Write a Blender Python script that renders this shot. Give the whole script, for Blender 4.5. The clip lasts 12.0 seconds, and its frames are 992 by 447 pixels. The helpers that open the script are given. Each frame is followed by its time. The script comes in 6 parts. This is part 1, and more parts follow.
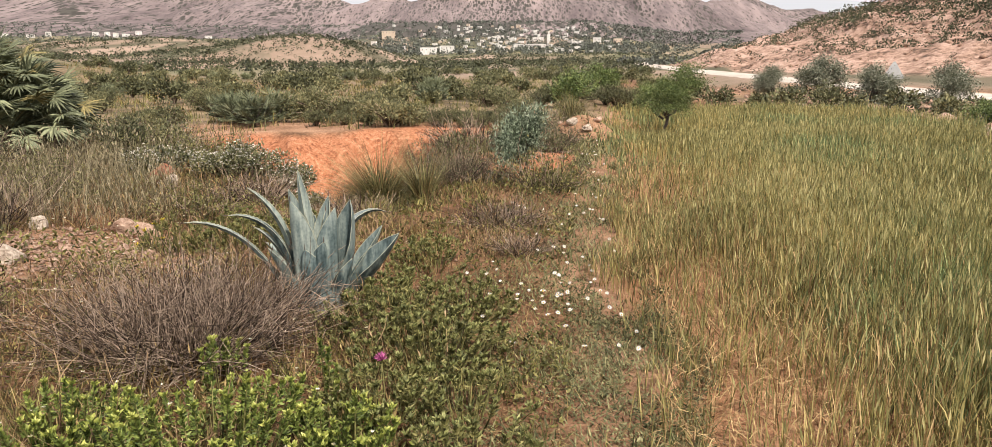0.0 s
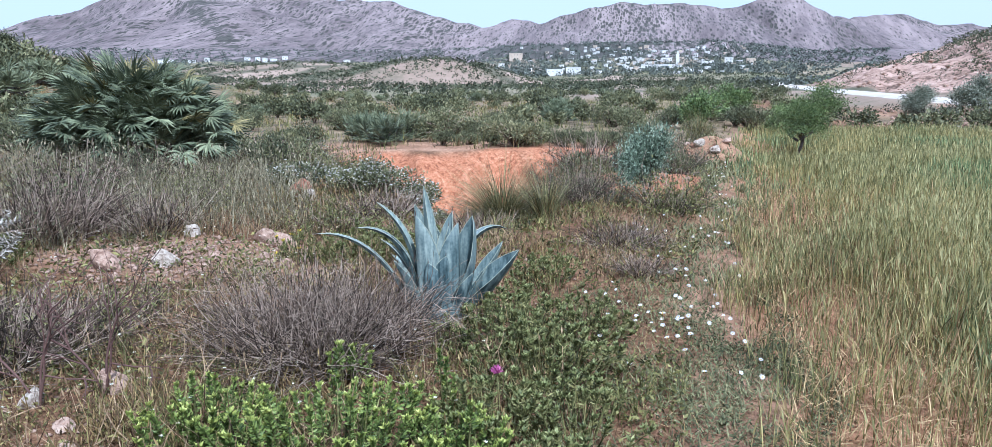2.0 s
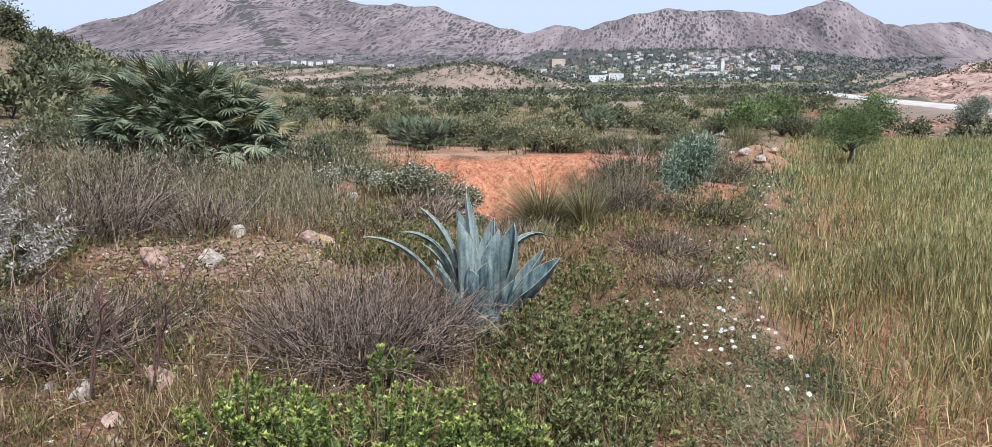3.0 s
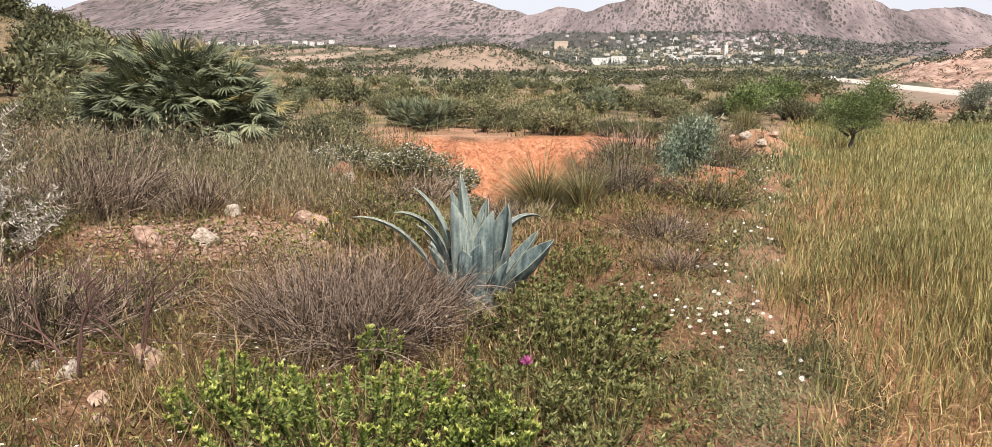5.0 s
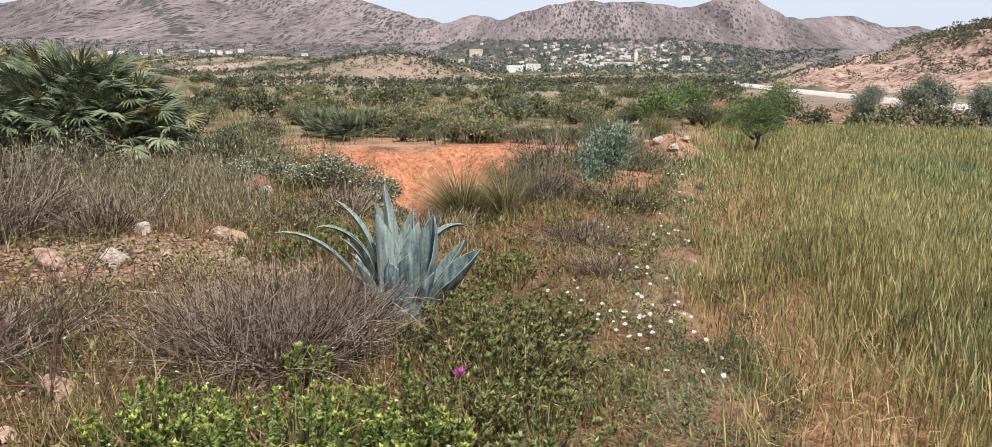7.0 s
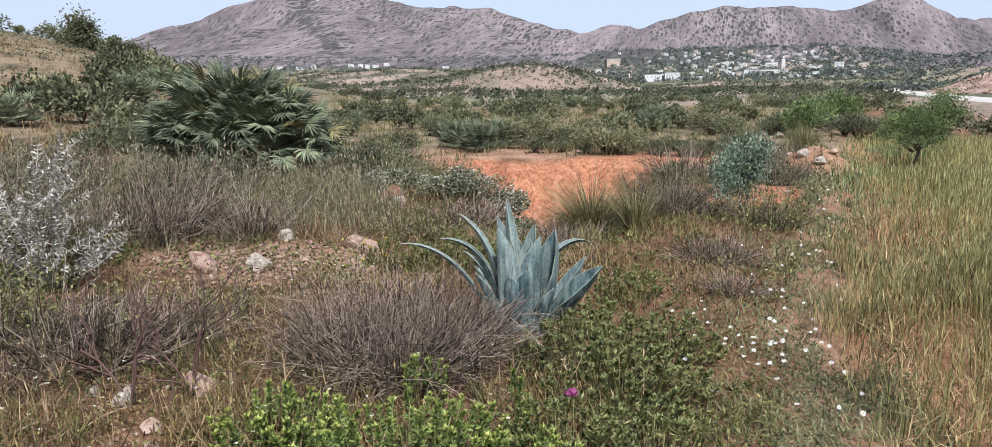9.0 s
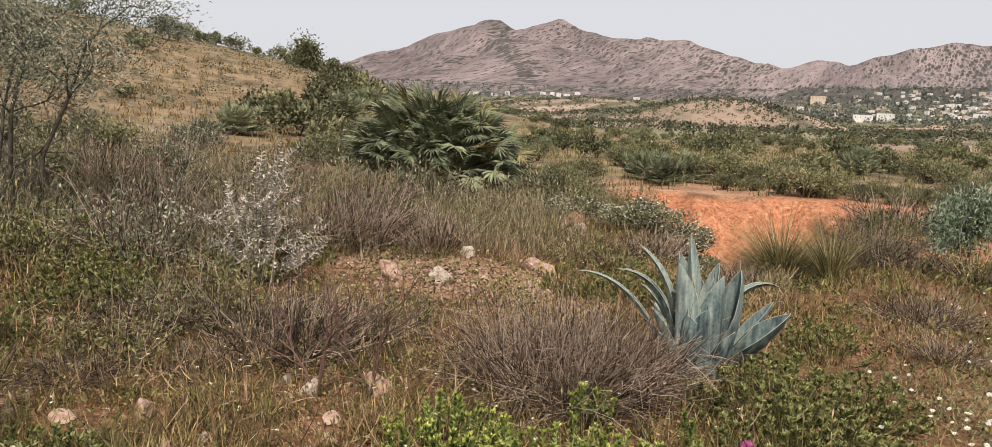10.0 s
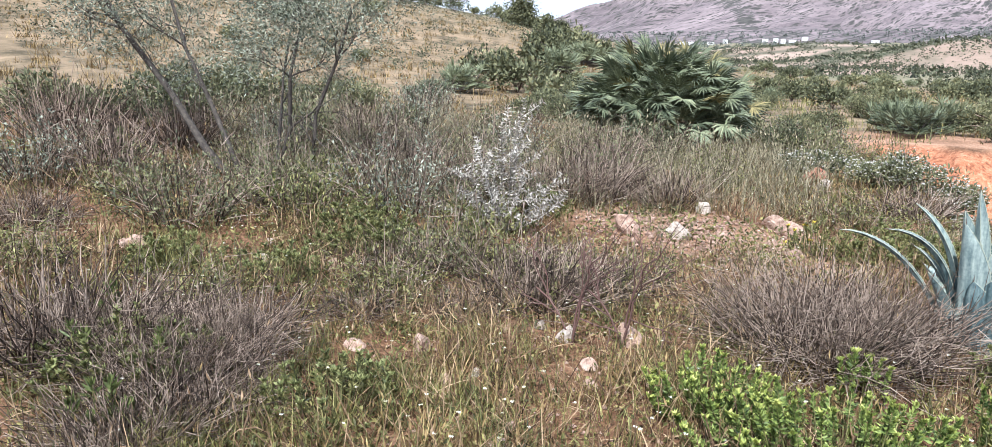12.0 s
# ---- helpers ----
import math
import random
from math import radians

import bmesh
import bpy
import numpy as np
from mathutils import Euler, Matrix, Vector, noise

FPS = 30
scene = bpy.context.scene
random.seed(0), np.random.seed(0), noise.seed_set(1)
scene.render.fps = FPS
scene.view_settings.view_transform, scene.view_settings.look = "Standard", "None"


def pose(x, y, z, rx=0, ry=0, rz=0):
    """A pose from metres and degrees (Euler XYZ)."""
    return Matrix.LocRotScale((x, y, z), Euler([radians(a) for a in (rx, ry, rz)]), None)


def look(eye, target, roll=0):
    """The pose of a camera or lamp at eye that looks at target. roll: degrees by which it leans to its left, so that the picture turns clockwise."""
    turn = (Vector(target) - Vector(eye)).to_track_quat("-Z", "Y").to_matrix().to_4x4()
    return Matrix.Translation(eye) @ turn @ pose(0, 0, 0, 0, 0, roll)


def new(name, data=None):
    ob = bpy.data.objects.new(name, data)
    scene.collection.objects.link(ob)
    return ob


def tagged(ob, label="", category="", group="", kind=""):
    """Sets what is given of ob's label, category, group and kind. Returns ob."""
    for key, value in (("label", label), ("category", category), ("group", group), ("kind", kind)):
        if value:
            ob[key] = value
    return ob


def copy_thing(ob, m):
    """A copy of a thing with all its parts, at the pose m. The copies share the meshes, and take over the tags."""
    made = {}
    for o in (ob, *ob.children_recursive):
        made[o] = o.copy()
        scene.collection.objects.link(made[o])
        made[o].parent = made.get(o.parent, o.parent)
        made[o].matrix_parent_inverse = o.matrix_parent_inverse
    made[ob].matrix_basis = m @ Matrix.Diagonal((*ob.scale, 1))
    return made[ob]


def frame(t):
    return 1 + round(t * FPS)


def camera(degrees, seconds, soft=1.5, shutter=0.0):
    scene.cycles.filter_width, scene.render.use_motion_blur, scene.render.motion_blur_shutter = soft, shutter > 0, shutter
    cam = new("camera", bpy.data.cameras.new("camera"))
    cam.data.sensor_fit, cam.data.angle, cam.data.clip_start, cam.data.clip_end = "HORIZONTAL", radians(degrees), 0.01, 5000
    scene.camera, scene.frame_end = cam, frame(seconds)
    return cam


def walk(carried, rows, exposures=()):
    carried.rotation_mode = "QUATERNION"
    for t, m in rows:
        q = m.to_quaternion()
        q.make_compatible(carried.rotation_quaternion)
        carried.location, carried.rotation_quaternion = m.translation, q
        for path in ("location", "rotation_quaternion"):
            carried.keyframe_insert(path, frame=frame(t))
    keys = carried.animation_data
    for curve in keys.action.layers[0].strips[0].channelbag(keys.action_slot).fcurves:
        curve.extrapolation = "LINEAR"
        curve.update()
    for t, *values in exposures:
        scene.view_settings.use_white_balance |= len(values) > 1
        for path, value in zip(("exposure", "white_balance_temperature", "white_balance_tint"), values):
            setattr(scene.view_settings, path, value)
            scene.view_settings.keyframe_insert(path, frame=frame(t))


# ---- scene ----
# ---------- camera ----------
PATH = [  # seconds, x, y, z, yaw, pitch, roll
    (0.0, 0.000, 0.000, 1.550, 0.00, -12.35, -0.28),
    (0.5, 0.018, -0.034, 1.538, -3.35, -12.12, -0.23),
    (1.0, 0.036, -0.049, 1.535, -1.39, -12.25, -0.05),
    (1.5, 0.017, -0.032, 1.534, 5.23, -11.46, -0.64),
    (2.0, 0.017, -0.035, 1.540, 9.55, -10.70, -0.61),
    (2.5, 0.001, -0.034, 1.546, 12.57, -10.39, 0.08),
    (2.7, -0.005, -0.032, 1.548, 12.61, -10.25, 0.00),
    (4.3, 0.015, 0.016, 1.548, 12.39, -10.72, 0.36),
    (4.5, 0.008, 0.013, 1.543, 10.88, -10.79, 1.69),
    (5.0, 0.032, 0.030, 1.529, 12.67, -11.63, 0.49),
    (5.5, -0.042, -0.017, 1.541, 10.28, -10.43, -1.19),
    (6.0, -0.069, -0.031, 1.553, 12.33, -10.39, 0.01),
    (6.5, -0.027, -0.007, 1.542, 9.65, -10.85, -0.28),
    (6.7, -0.018, 0.017, 1.542, 7.23, -11.03, 0.05),
    (8.3, 0.053, 0.026, 1.581, 5.45, -10.71, 0.02),
    (8.5, 0.055, 0.039, 1.580, 8.40, -10.49, 0.05),
    (9.0, 0.064, 0.082, 1.571, 16.84, -10.19, -0.61),
    (9.5, 0.051, 0.095, 1.566, 24.81, -10.33, 0.10),
    (10.0, 0.048, 0.094, 1.558, 30.73, -8.17, 1.98),
    (10.5, 0.010, 0.100, 1.556, 39.68, -11.00, 1.06),
    (11.0, -0.037, -0.008, 1.553, 41.07, -11.24, -0.36),
    (11.5, -0.107, -0.102, 1.553, 42.55, -12.25, -0.13),
    (12.0, -0.124, -0.103, 1.550, 46.85, -11.88, 0.10),
]
EXPOSURES = [
    (0.0, 0.33, 6770, 14), (0.5, 0.62, 5870, 12), (1.0, 0.64, 5320, 11), (1.5, 0.6, 4970, 10), (2.0, 0.44, 4770, 9), (2.5, 0.22, 5000, 10), (4.5, 0.27, 6320, 14), (5.0, 0.42, 6470, 14), (5.5, 0.36, 5770, 11), (6.0, 0.26, 5600, 11), (6.5, 0.26, 6120, 11), (8.5, 0.23, 5330, 10), (9.0, 0.2, 5500, 10), (9.5, 0.19, 6230, 13), (10.0, 0.12, 6700, 13), (10.5, 0.08, 7050, 14), (11.0, 0.39, 6900, 15), (11.5, 0.46, 5700, 11), (12.0, 0.84, 5370, 10),
]
cam = camera(67.41, 12.0, soft=0.5)
walk(cam, [(t, pose(x, y, z, 0, 0, yaw) @ pose(0, 0, 0, 90 + pitch) @ pose(0, 0, 0, 0, 0, roll)) for t, x, y, z, yaw, pitch, roll in PATH], EXPOSURES)

# ---------- sky and sun: a bright, thinly overcast day ----------
SUN_UP, SUN_TURN = 52, 150  # degrees: height, and compass turn from +y clockwise
world = bpy.data.worlds.new("sky")
scene.world = world
world.use_nodes = True
wn, wl = world.node_tree.nodes, world.node_tree.links
wn.clear()
sky = wn.new("ShaderNodeTexSky")
sky.sky_type, sky.sun_disc = "NISHITA", False
sky.sun_elevation, sky.sun_rotation = radians(SUN_UP), radians(SUN_TURN)
sky.air_density, sky.dust_density, sky.ozone_density = 1.0, 3.0, 1.0
veil = wn.new("ShaderNodeMix")
veil.data_type = "RGBA"
veil.inputs[0].default_value = 0.82
veil.inputs[7].default_value = (10.4, 10.8, 11.4, 1)
glow = wn.new("ShaderNodeBackground")
glow.inputs[1].default_value = 0.071
wo = wn.new("ShaderNodeOutputWorld")
wl.new(sky.outputs[0], veil.inputs[6])
wl.new(veil.outputs[2], glow.inputs[0])
wl.new(glow.outputs[0], wo.inputs[0])
sun = new("sun", bpy.data.lights.new("sun", "SUN"))
sun.data.energy, sun.data.angle, sun.data.color = 5.0, radians(3), (1.0, 0.95, 0.86)
_a, _u = radians(SUN_TURN), radians(SUN_UP)
sun.matrix_world = look((0, 0, 60), (-math.sin(_a) * 50 * math.cos(_u), -math.cos(_a) * 50 * math.cos(_u), 60 - 50 * math.sin(_u)))


# ---------- materials ----------
def nodes_of(name):
    m = bpy.data.materials.new(name)
    m.use_nodes = True
    return m, m.node_tree.nodes, m.node_tree.links, m.node_tree.nodes["Principled BSDF"]


def ramp(n, stops):
    r = n.new("ShaderNodeValToRGB")
    e = r.color_ramp.elements
    while len(e) < len(stops):
        e.new(0.5)
    for q, (at, c) in zip(e, stops):
        q.position, q.color = at, (*c, 1)
    return r


def blend(n, l, fac, a, b, kind="MIX"):
    m = n.new("ShaderNodeMix")
    m.data_type, m.blend_type = "RGBA", kind
    for sock, v in ((m.inputs[0], fac), (m.inputs[6], a), (m.inputs[7], b)):
        if isinstance(v, (int, float)):
            sock.default_value = v
        elif isinstance(v, tuple):
            sock.default_value = (*v, 1)
        else:
            l.new(v, sock)
    return m.outputs[2]


def noise_at(n, l, coord, scale, detail=4, rough=0.6):
    t = n.new("ShaderNodeTexNoise")
    t.inputs["Scale"].default_value, t.inputs["Detail"].default_value, t.inputs["Roughness"].default_value = scale, detail, rough
    l.new(coord, t.inputs["Vector"])
    return t.outputs["Fac"]


def calc(n, l, op, a, b):
    m = n.new("ShaderNodeMath")
    m.operation = op
    for sock, v in ((m.inputs[0], a), (m.inputs[1], b)):
        if isinstance(v, (int, float)):
            sock.default_value = v
        else:
            l.new(v, sock)
    return m.outputs[0]


def plant(name, stops, rough=0.6, island=0.6, patch=0.4, scale=1.2, thin=0.25, gloss=0.3, each=0.0, clump=0.95):
    """Leaves and stems: every blade has its own shade, patches of the ground a common one."""
    m, n, l, p = nodes_of(name)
    geo, info = n.new("ShaderNodeNewGeometry"), n.new("ShaderNodeObjectInfo")
    spot = noise_at(n, l, geo.outputs["Position"], scale, 3)
    v = calc(n, l, "MULTIPLY", geo.outputs["Random Per Island"], island)
    spot = calc(n, l, "MULTIPLY", calc(n, l, "SUBTRACT", spot, 0.25), 2 * patch)
    tuft = noise_at(n, l, geo.outputs["Position"], scale * 9, 2)
    v = calc(n, l, "ADD", calc(n, l, "ADD", v, spot), calc(n, l, "MULTIPLY", calc(n, l, "SUBTRACT", tuft, 0.5), clump))
    if each:
        v = calc(n, l, "ADD", v, calc(n, l, "MULTIPLY", info.outputs["Random"], each))
    r = ramp(n, [(at, tuple(q * (0.36 + 0.68 * at) for q in c)) for at, c in stops])
    l.new(v, r.inputs[0])
    l.new(r.outputs[0], p.inputs["Base Color"])
    p.inputs["Roughness"].default_value, p.inputs["Specular IOR Level"].default_value = rough, gloss
    if thin:
        t, mix = n.new("ShaderNodeBsdfTranslucent"), n.new("ShaderNodeMixShader")
        l.new(r.outputs[0], t.inputs[0])
        mix.inputs[0].default_value = thin * 0.65
        l.new(p.outputs[0], mix.inputs[1])
        l.new(t.outputs[0], mix.inputs[2])
        l.new(mix.outputs[0], n["Material Output"].inputs[0])
    return m


def solid(name, stops, scale=20.0, rough=0.8, bump=0.3, fine=90.0, gloss=0.3, size=0.02):
    """Bark, stone, plaster: two scales of noise and a fine relief."""
    m, n, l, p = nodes_of(name)
    geo, info = n.new("ShaderNodeNewGeometry"), n.new("ShaderNodeObjectInfo")
    a = noise_at(n, l, geo.outputs["Position"], scale, 5)
    b = noise_at(n, l, geo.outputs["Position"], fine, 3)
    v = calc(n, l, "ADD", calc(n, l, "MULTIPLY", a, 0.8), calc(n, l, "MULTIPLY", b, 0.3))
    v = calc(n, l, "ADD", calc(n, l, "SUBTRACT", v, 0.1), calc(n, l, "MULTIPLY", info.outputs["Random"], 0.1))
    r = ramp(n, stops)
    l.new(v, r.inputs[0])
    l.new(r.outputs[0], p.inputs["Base Color"])
    p.inputs["Roughness"].default_value, p.inputs["Specular IOR Level"].default_value = rough, gloss
    bp = n.new("ShaderNodeBump")
    bp.inputs["Strength"].default_value, bp.inputs["Distance"].default_value = bump, size
    l.new(v, bp.inputs["Height"])
    l.new(bp.outputs[0], p.inputs["Normal"])
    return m


def ground_material():
    m, n, l, p = nodes_of("earth")
    geo = n.new("ShaderNodeNewGeometry")
    pos = geo.outputs["Position"]
    att = {}
    for k in ("red", "field", "dry", "valley", "rock", "path"):
        a = n.new("ShaderNodeAttribute")
        a.attribute_name = k
        att[k] = a.outputs["Fac"]
    n1, n2 = noise_at(n, l, pos, 1.1, 6), noise_at(n, l, pos, 14, 5)
    n4 = noise_at(n, l, pos, 0.28, 5)
    mp = n.new("ShaderNodeMapping")
    mp.inputs["Scale"].default_value = (0.05, 0.05, 0.6)
    l.new(pos, mp.inputs[0])
    band = noise_at(n, l, mp.outputs[0], 1.0, 5, 0.65)
    soil = ramp(n, [(0.38, (0.052, 0.028, 0.015)), (0.5, (0.17, 0.088, 0.046)), (0.62, (0.35, 0.20, 0.118))])
    l.new(calc(n, l, "ADD", calc(n, l, "MULTIPLY", n1, 0.35), calc(n, l, "ADD", calc(n, l, "MULTIPLY", n2, 0.3), calc(n, l, "MULTIPLY", noise_at(n, l, pos, 50, 3, 0.7), 0.35))), soil.inputs[0])
    col = soil.outputs[0]

    def over(mask, stops, v, wide=0.25):
        nonlocal col
        r = ramp(n, stops)
        l.new(v, r.inputs[0])
        edge = calc(n, l, "ADD", mask, calc(n, l, "MULTIPLY", calc(n, l, "SUBTRACT", n1, 0.5), 0.6))
        mr = n.new("ShaderNodeMapRange")
        mr.inputs[1].default_value, mr.inputs[2].default_value = 0.5 - wide, 0.5 + wide
        l.new(edge, mr.inputs[0])
        col = blend(n, l, mr.outputs[0], col, r.outputs[0])

    n5 = noise_at(n, l, pos, 55, 4, 0.7)
    mixed = calc(n, l, "ADD", calc(n, l, "MULTIPLY", n1, 0.35), calc(n, l, "ADD", calc(n, l, "MULTIPLY", n2, 0.35), calc(n, l, "MULTIPLY", n5, 0.3)))
    over(att["path"], [(0.38, (0.155, 0.085, 0.05)), (0.5, (0.32, 0.18, 0.108)), (0.62, (0.48, 0.30, 0.195))], mixed)
    over(att["field"], [(0.38, (0.17, 0.09, 0.05)), (0.5, (0.34, 0.17, 0.09)), (0.62, (0.50, 0.28, 0.16))], mixed)
    over(att["dry"], [(0.40, (0.08, 0.062, 0.036)), (0.48, (0.168, 0.122, 0.072)), (0.6, (0.28, 0.2, 0.122))], calc(n, l, "ADD", calc(n, l, "MULTIPLY", n4, 0.5), calc(n, l, "MULTIPLY", n1, 0.5)))
    crk = n.new("ShaderNodeTexVoronoi")
    crk.feature = "DISTANCE_TO_EDGE"
    crk.inputs["Scale"].default_value = 3.2
    l.new(blend(n, l, 0.22, pos, n2), crk.inputs["Vector"])
    crack = n.new("ShaderNodeMapRange")
    crack.inputs[1].default_value, crack.inputs[2].default_value, crack.inputs[3].default_value, crack.inputs[4].default_value = 0.0, 0.06, -0.035, 0.0
    l.new(crk.outputs["Distance"], crack.inputs[0])
    clods = calc(n, l, "ADD", calc(n, l, "ADD", calc(n, l, "MULTIPLY", n1, 0.1), calc(n, l, "ADD", calc(n, l, "MULTIPLY", n2, 0.4), calc(n, l, "ADD", calc(n, l, "MULTIPLY", noise_at(n, l, pos, 5.0, 4, 0.7), 0.25), calc(n, l, "MULTIPLY", n5, 0.25)))), calc(n, l, "MULTIPLY", crack.outputs[0], 0.5))
    over(att["red"], [(0.38, (0.14, 0.052, 0.03)), (0.45, (0.29, 0.112, 0.056)), (0.52, (0.44, 0.19, 0.10)), (0.60, (0.56, 0.30, 0.18))], clods)
    # valley floor: terraces, scrub and bare earth
    wide = n.new("ShaderNodeMapping")
    wide.inputs["Scale"].default_value = (0.016, 0.0045, 0.06)
    l.new(pos, wide.inputs[0])
    bent = blend(n, l, 0.16, wide.outputs[0], noise_at(n, l, wide.outputs[0], 2.0, 3))
    plots, hedge = n.new("ShaderNodeTexVoronoi"), n.new("ShaderNodeTexVoronoi")
    hedge.feature = "DISTANCE_TO_EDGE"
    for q in (plots, hedge):
        q.inputs["Scale"].default_value = 1.0
        l.new(bent, q.inputs["Vector"])
    shade = n.new("ShaderNodeSeparateColor")
    l.new(plots.outputs["Color"], shade.inputs[0])
    tilled = ramp(n, [(0.0, (0.075, 0.09, 0.045)), (0.25, (0.13, 0.15, 0.065)), (0.4, (0.21, 0.16, 0.115)), (0.62, (0.29, 0.205, 0.155)), (0.85, (0.38, 0.28, 0.215)), (1.0, (0.17, 0.165, 0.085))])
    l.new(shade.outputs[0], tilled.inputs[0])
    vmix = calc(n, l, "ADD", calc(n, l, "MULTIPLY", noise_at(n, l, wide.outputs[0], 3.5, 6, 0.7), 0.7), calc(n, l, "MULTIPLY", n4, 0.3))
    over(att["valley"], [(0.36, (0.06, 0.066, 0.04)), (0.43, (0.125, 0.115, 0.072)), (0.48, (0.215, 0.16, 0.115)), (0.55, (0.265, 0.192, 0.145)), (0.64, (0.345, 0.255, 0.2))], vmix)
    col = blend(n, l, calc(n, l, "MULTIPLY", att["valley"], 0.5), col, tilled.outputs[0])
    line = n.new("ShaderNodeMapRange")
    line.inputs[1].default_value, line.inputs[2].default_value, line.inputs[3].default_value, line.inputs[4].default_value = 0.02, 0.07, 0.75, 0.0
    l.new(hedge.outputs["Distance"], line.inputs[0])
    col = blend(n, l, calc(n, l, "MULTIPLY", att["valley"], line.outputs[0]), col, (0.065, 0.07, 0.04))
    craggy = calc(n, l, "ADD", calc(n, l, "MULTIPLY", band, 0.25), calc(n, l, "ADD", calc(n, l, "MULTIPLY", n4, 0.35), calc(n, l, "MULTIPLY", noise_at(n, l, pos, 0.9, 4, 0.7), 0.4)))
    over(att["rock"], [(0.41, (0.09, 0.06, 0.045)), (0.46, (0.24, 0.15, 0.11)), (0.52, (0.40, 0.262, 0.20)), (0.62, (0.55, 0.40, 0.325))], craggy)
    l.new(col, p.inputs["Base Color"])
    p.inputs["Roughness"].default_value, p.inputs["Specular IOR Level"].default_value = 0.95, 0.15
    bp = n.new("ShaderNodeBump")
    bp.inputs["Strength"].default_value, bp.inputs["Distance"].default_value = 1.0, 0.06
    l.new(mixed, bp.inputs["Height"])
    crag = n.new("ShaderNodeBump")
    crag.inputs["Strength"].default_value, crag.inputs["Distance"].default_value = 1.0, 1.0
    l.new(calc(n, l, "MULTIPLY", craggy, att["rock"]), crag.inputs["Height"])
    l.new(bp.outputs[0], crag.inputs["Normal"])
    l.new(crag.outputs[0], p.inputs["Normal"])
    return m


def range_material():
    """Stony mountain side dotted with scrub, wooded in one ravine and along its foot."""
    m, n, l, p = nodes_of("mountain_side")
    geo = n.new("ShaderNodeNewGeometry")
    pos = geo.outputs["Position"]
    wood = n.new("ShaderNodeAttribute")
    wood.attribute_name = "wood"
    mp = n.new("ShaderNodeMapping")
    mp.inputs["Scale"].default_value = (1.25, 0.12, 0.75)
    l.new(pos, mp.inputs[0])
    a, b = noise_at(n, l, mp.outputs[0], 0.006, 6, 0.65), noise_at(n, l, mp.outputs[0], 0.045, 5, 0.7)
    # rock tones shifted to mauve-grey, which puts the distance haze into the colour
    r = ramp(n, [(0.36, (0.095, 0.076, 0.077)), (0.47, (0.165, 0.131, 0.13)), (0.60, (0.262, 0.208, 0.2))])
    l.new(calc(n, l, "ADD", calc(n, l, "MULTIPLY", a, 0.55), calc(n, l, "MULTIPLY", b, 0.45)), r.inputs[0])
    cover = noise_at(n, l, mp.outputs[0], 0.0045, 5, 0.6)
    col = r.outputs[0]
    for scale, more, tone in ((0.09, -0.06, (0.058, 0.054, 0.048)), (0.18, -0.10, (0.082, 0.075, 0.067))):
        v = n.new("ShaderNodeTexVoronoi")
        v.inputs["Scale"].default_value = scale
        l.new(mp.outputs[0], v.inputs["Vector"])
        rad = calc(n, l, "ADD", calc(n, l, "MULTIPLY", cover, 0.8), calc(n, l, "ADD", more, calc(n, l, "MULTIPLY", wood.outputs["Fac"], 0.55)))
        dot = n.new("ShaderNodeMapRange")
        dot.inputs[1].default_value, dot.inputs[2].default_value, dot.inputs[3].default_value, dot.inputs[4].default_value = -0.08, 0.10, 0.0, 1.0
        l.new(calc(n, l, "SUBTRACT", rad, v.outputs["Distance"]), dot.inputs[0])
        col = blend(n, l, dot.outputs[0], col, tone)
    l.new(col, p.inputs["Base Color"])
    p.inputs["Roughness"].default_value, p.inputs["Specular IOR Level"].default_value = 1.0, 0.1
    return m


EARTH, RANGE = ground_material(), range_material()
WHEAT = plant("wheat", [(0.12, (0.11, 0.115, 0.042)), (0.40, (0.262, 0.252, 0.088)), (0.66, (0.43, 0.365, 0.135)), (0.98, (0.62, 0.475, 0.205))], 0.55, 0.55, 0.5, 0.45, 0.3)
WHEAT_GREEN = plant("green_wheat", [(0.1, (0.09, 0.142, 0.06)), (0.5, (0.205, 0.275, 0.112)), (0.9, (0.39, 0.43, 0.185))], 0.55, 0.7, 0.3, 0.6, 0.3)
EAR = plant("wheat_ear", [(0.1, (0.22, 0.22, 0.08)), (0.5, (0.365, 0.34, 0.135)), (0.9, (0.52, 0.455, 0.215))], 0.6, 0.7, 0.3, 0.5, 0.3)
DEADLEAF = plant("dead_leaf", [(0.1, (0.22, 0.12, 0.055)), (0.5, (0.42, 0.265, 0.12)), (0.9, (0.62, 0.44, 0.22))], 0.7, 0.7, 0.3, 1.0, 0.25)
SIENNA = plant("dead_stalk", [(0.1, (0.085, 0.05, 0.03)), (0.5, (0.25, 0.155, 0.085)), (0.9, (0.48, 0.34, 0.20))], 0.8, 0.65, 0.35, 2.5, 0.15, 0.2)
STRAW = plant("straw_grass", [(0.1, (0.075, 0.045, 0.02)), (0.4, (0.205, 0.132, 0.052)), (0.7, (0.355, 0.242, 0.10)), (1.0, (0.54, 0.40, 0.19))], 0.7, 0.55, 0.5, 3.5, 0.25)
PALEGRASS = plant("pale_grass", [(0.1, (0.11, 0.093, 0.052)), (0.5, (0.275, 0.232, 0.135)), (0.9, (0.46, 0.395, 0.255))], 0.7, 0.6, 0.4, 2.0, 0.25)
GRASS = plant("green_grass", [(0.1, (0.055, 0.063, 0.02)), (0.5, (0.172, 0.166, 0.05)), (0.9, (0.36, 0.315, 0.11))], 0.6, 0.5, 0.5, 3.0, 0.3)
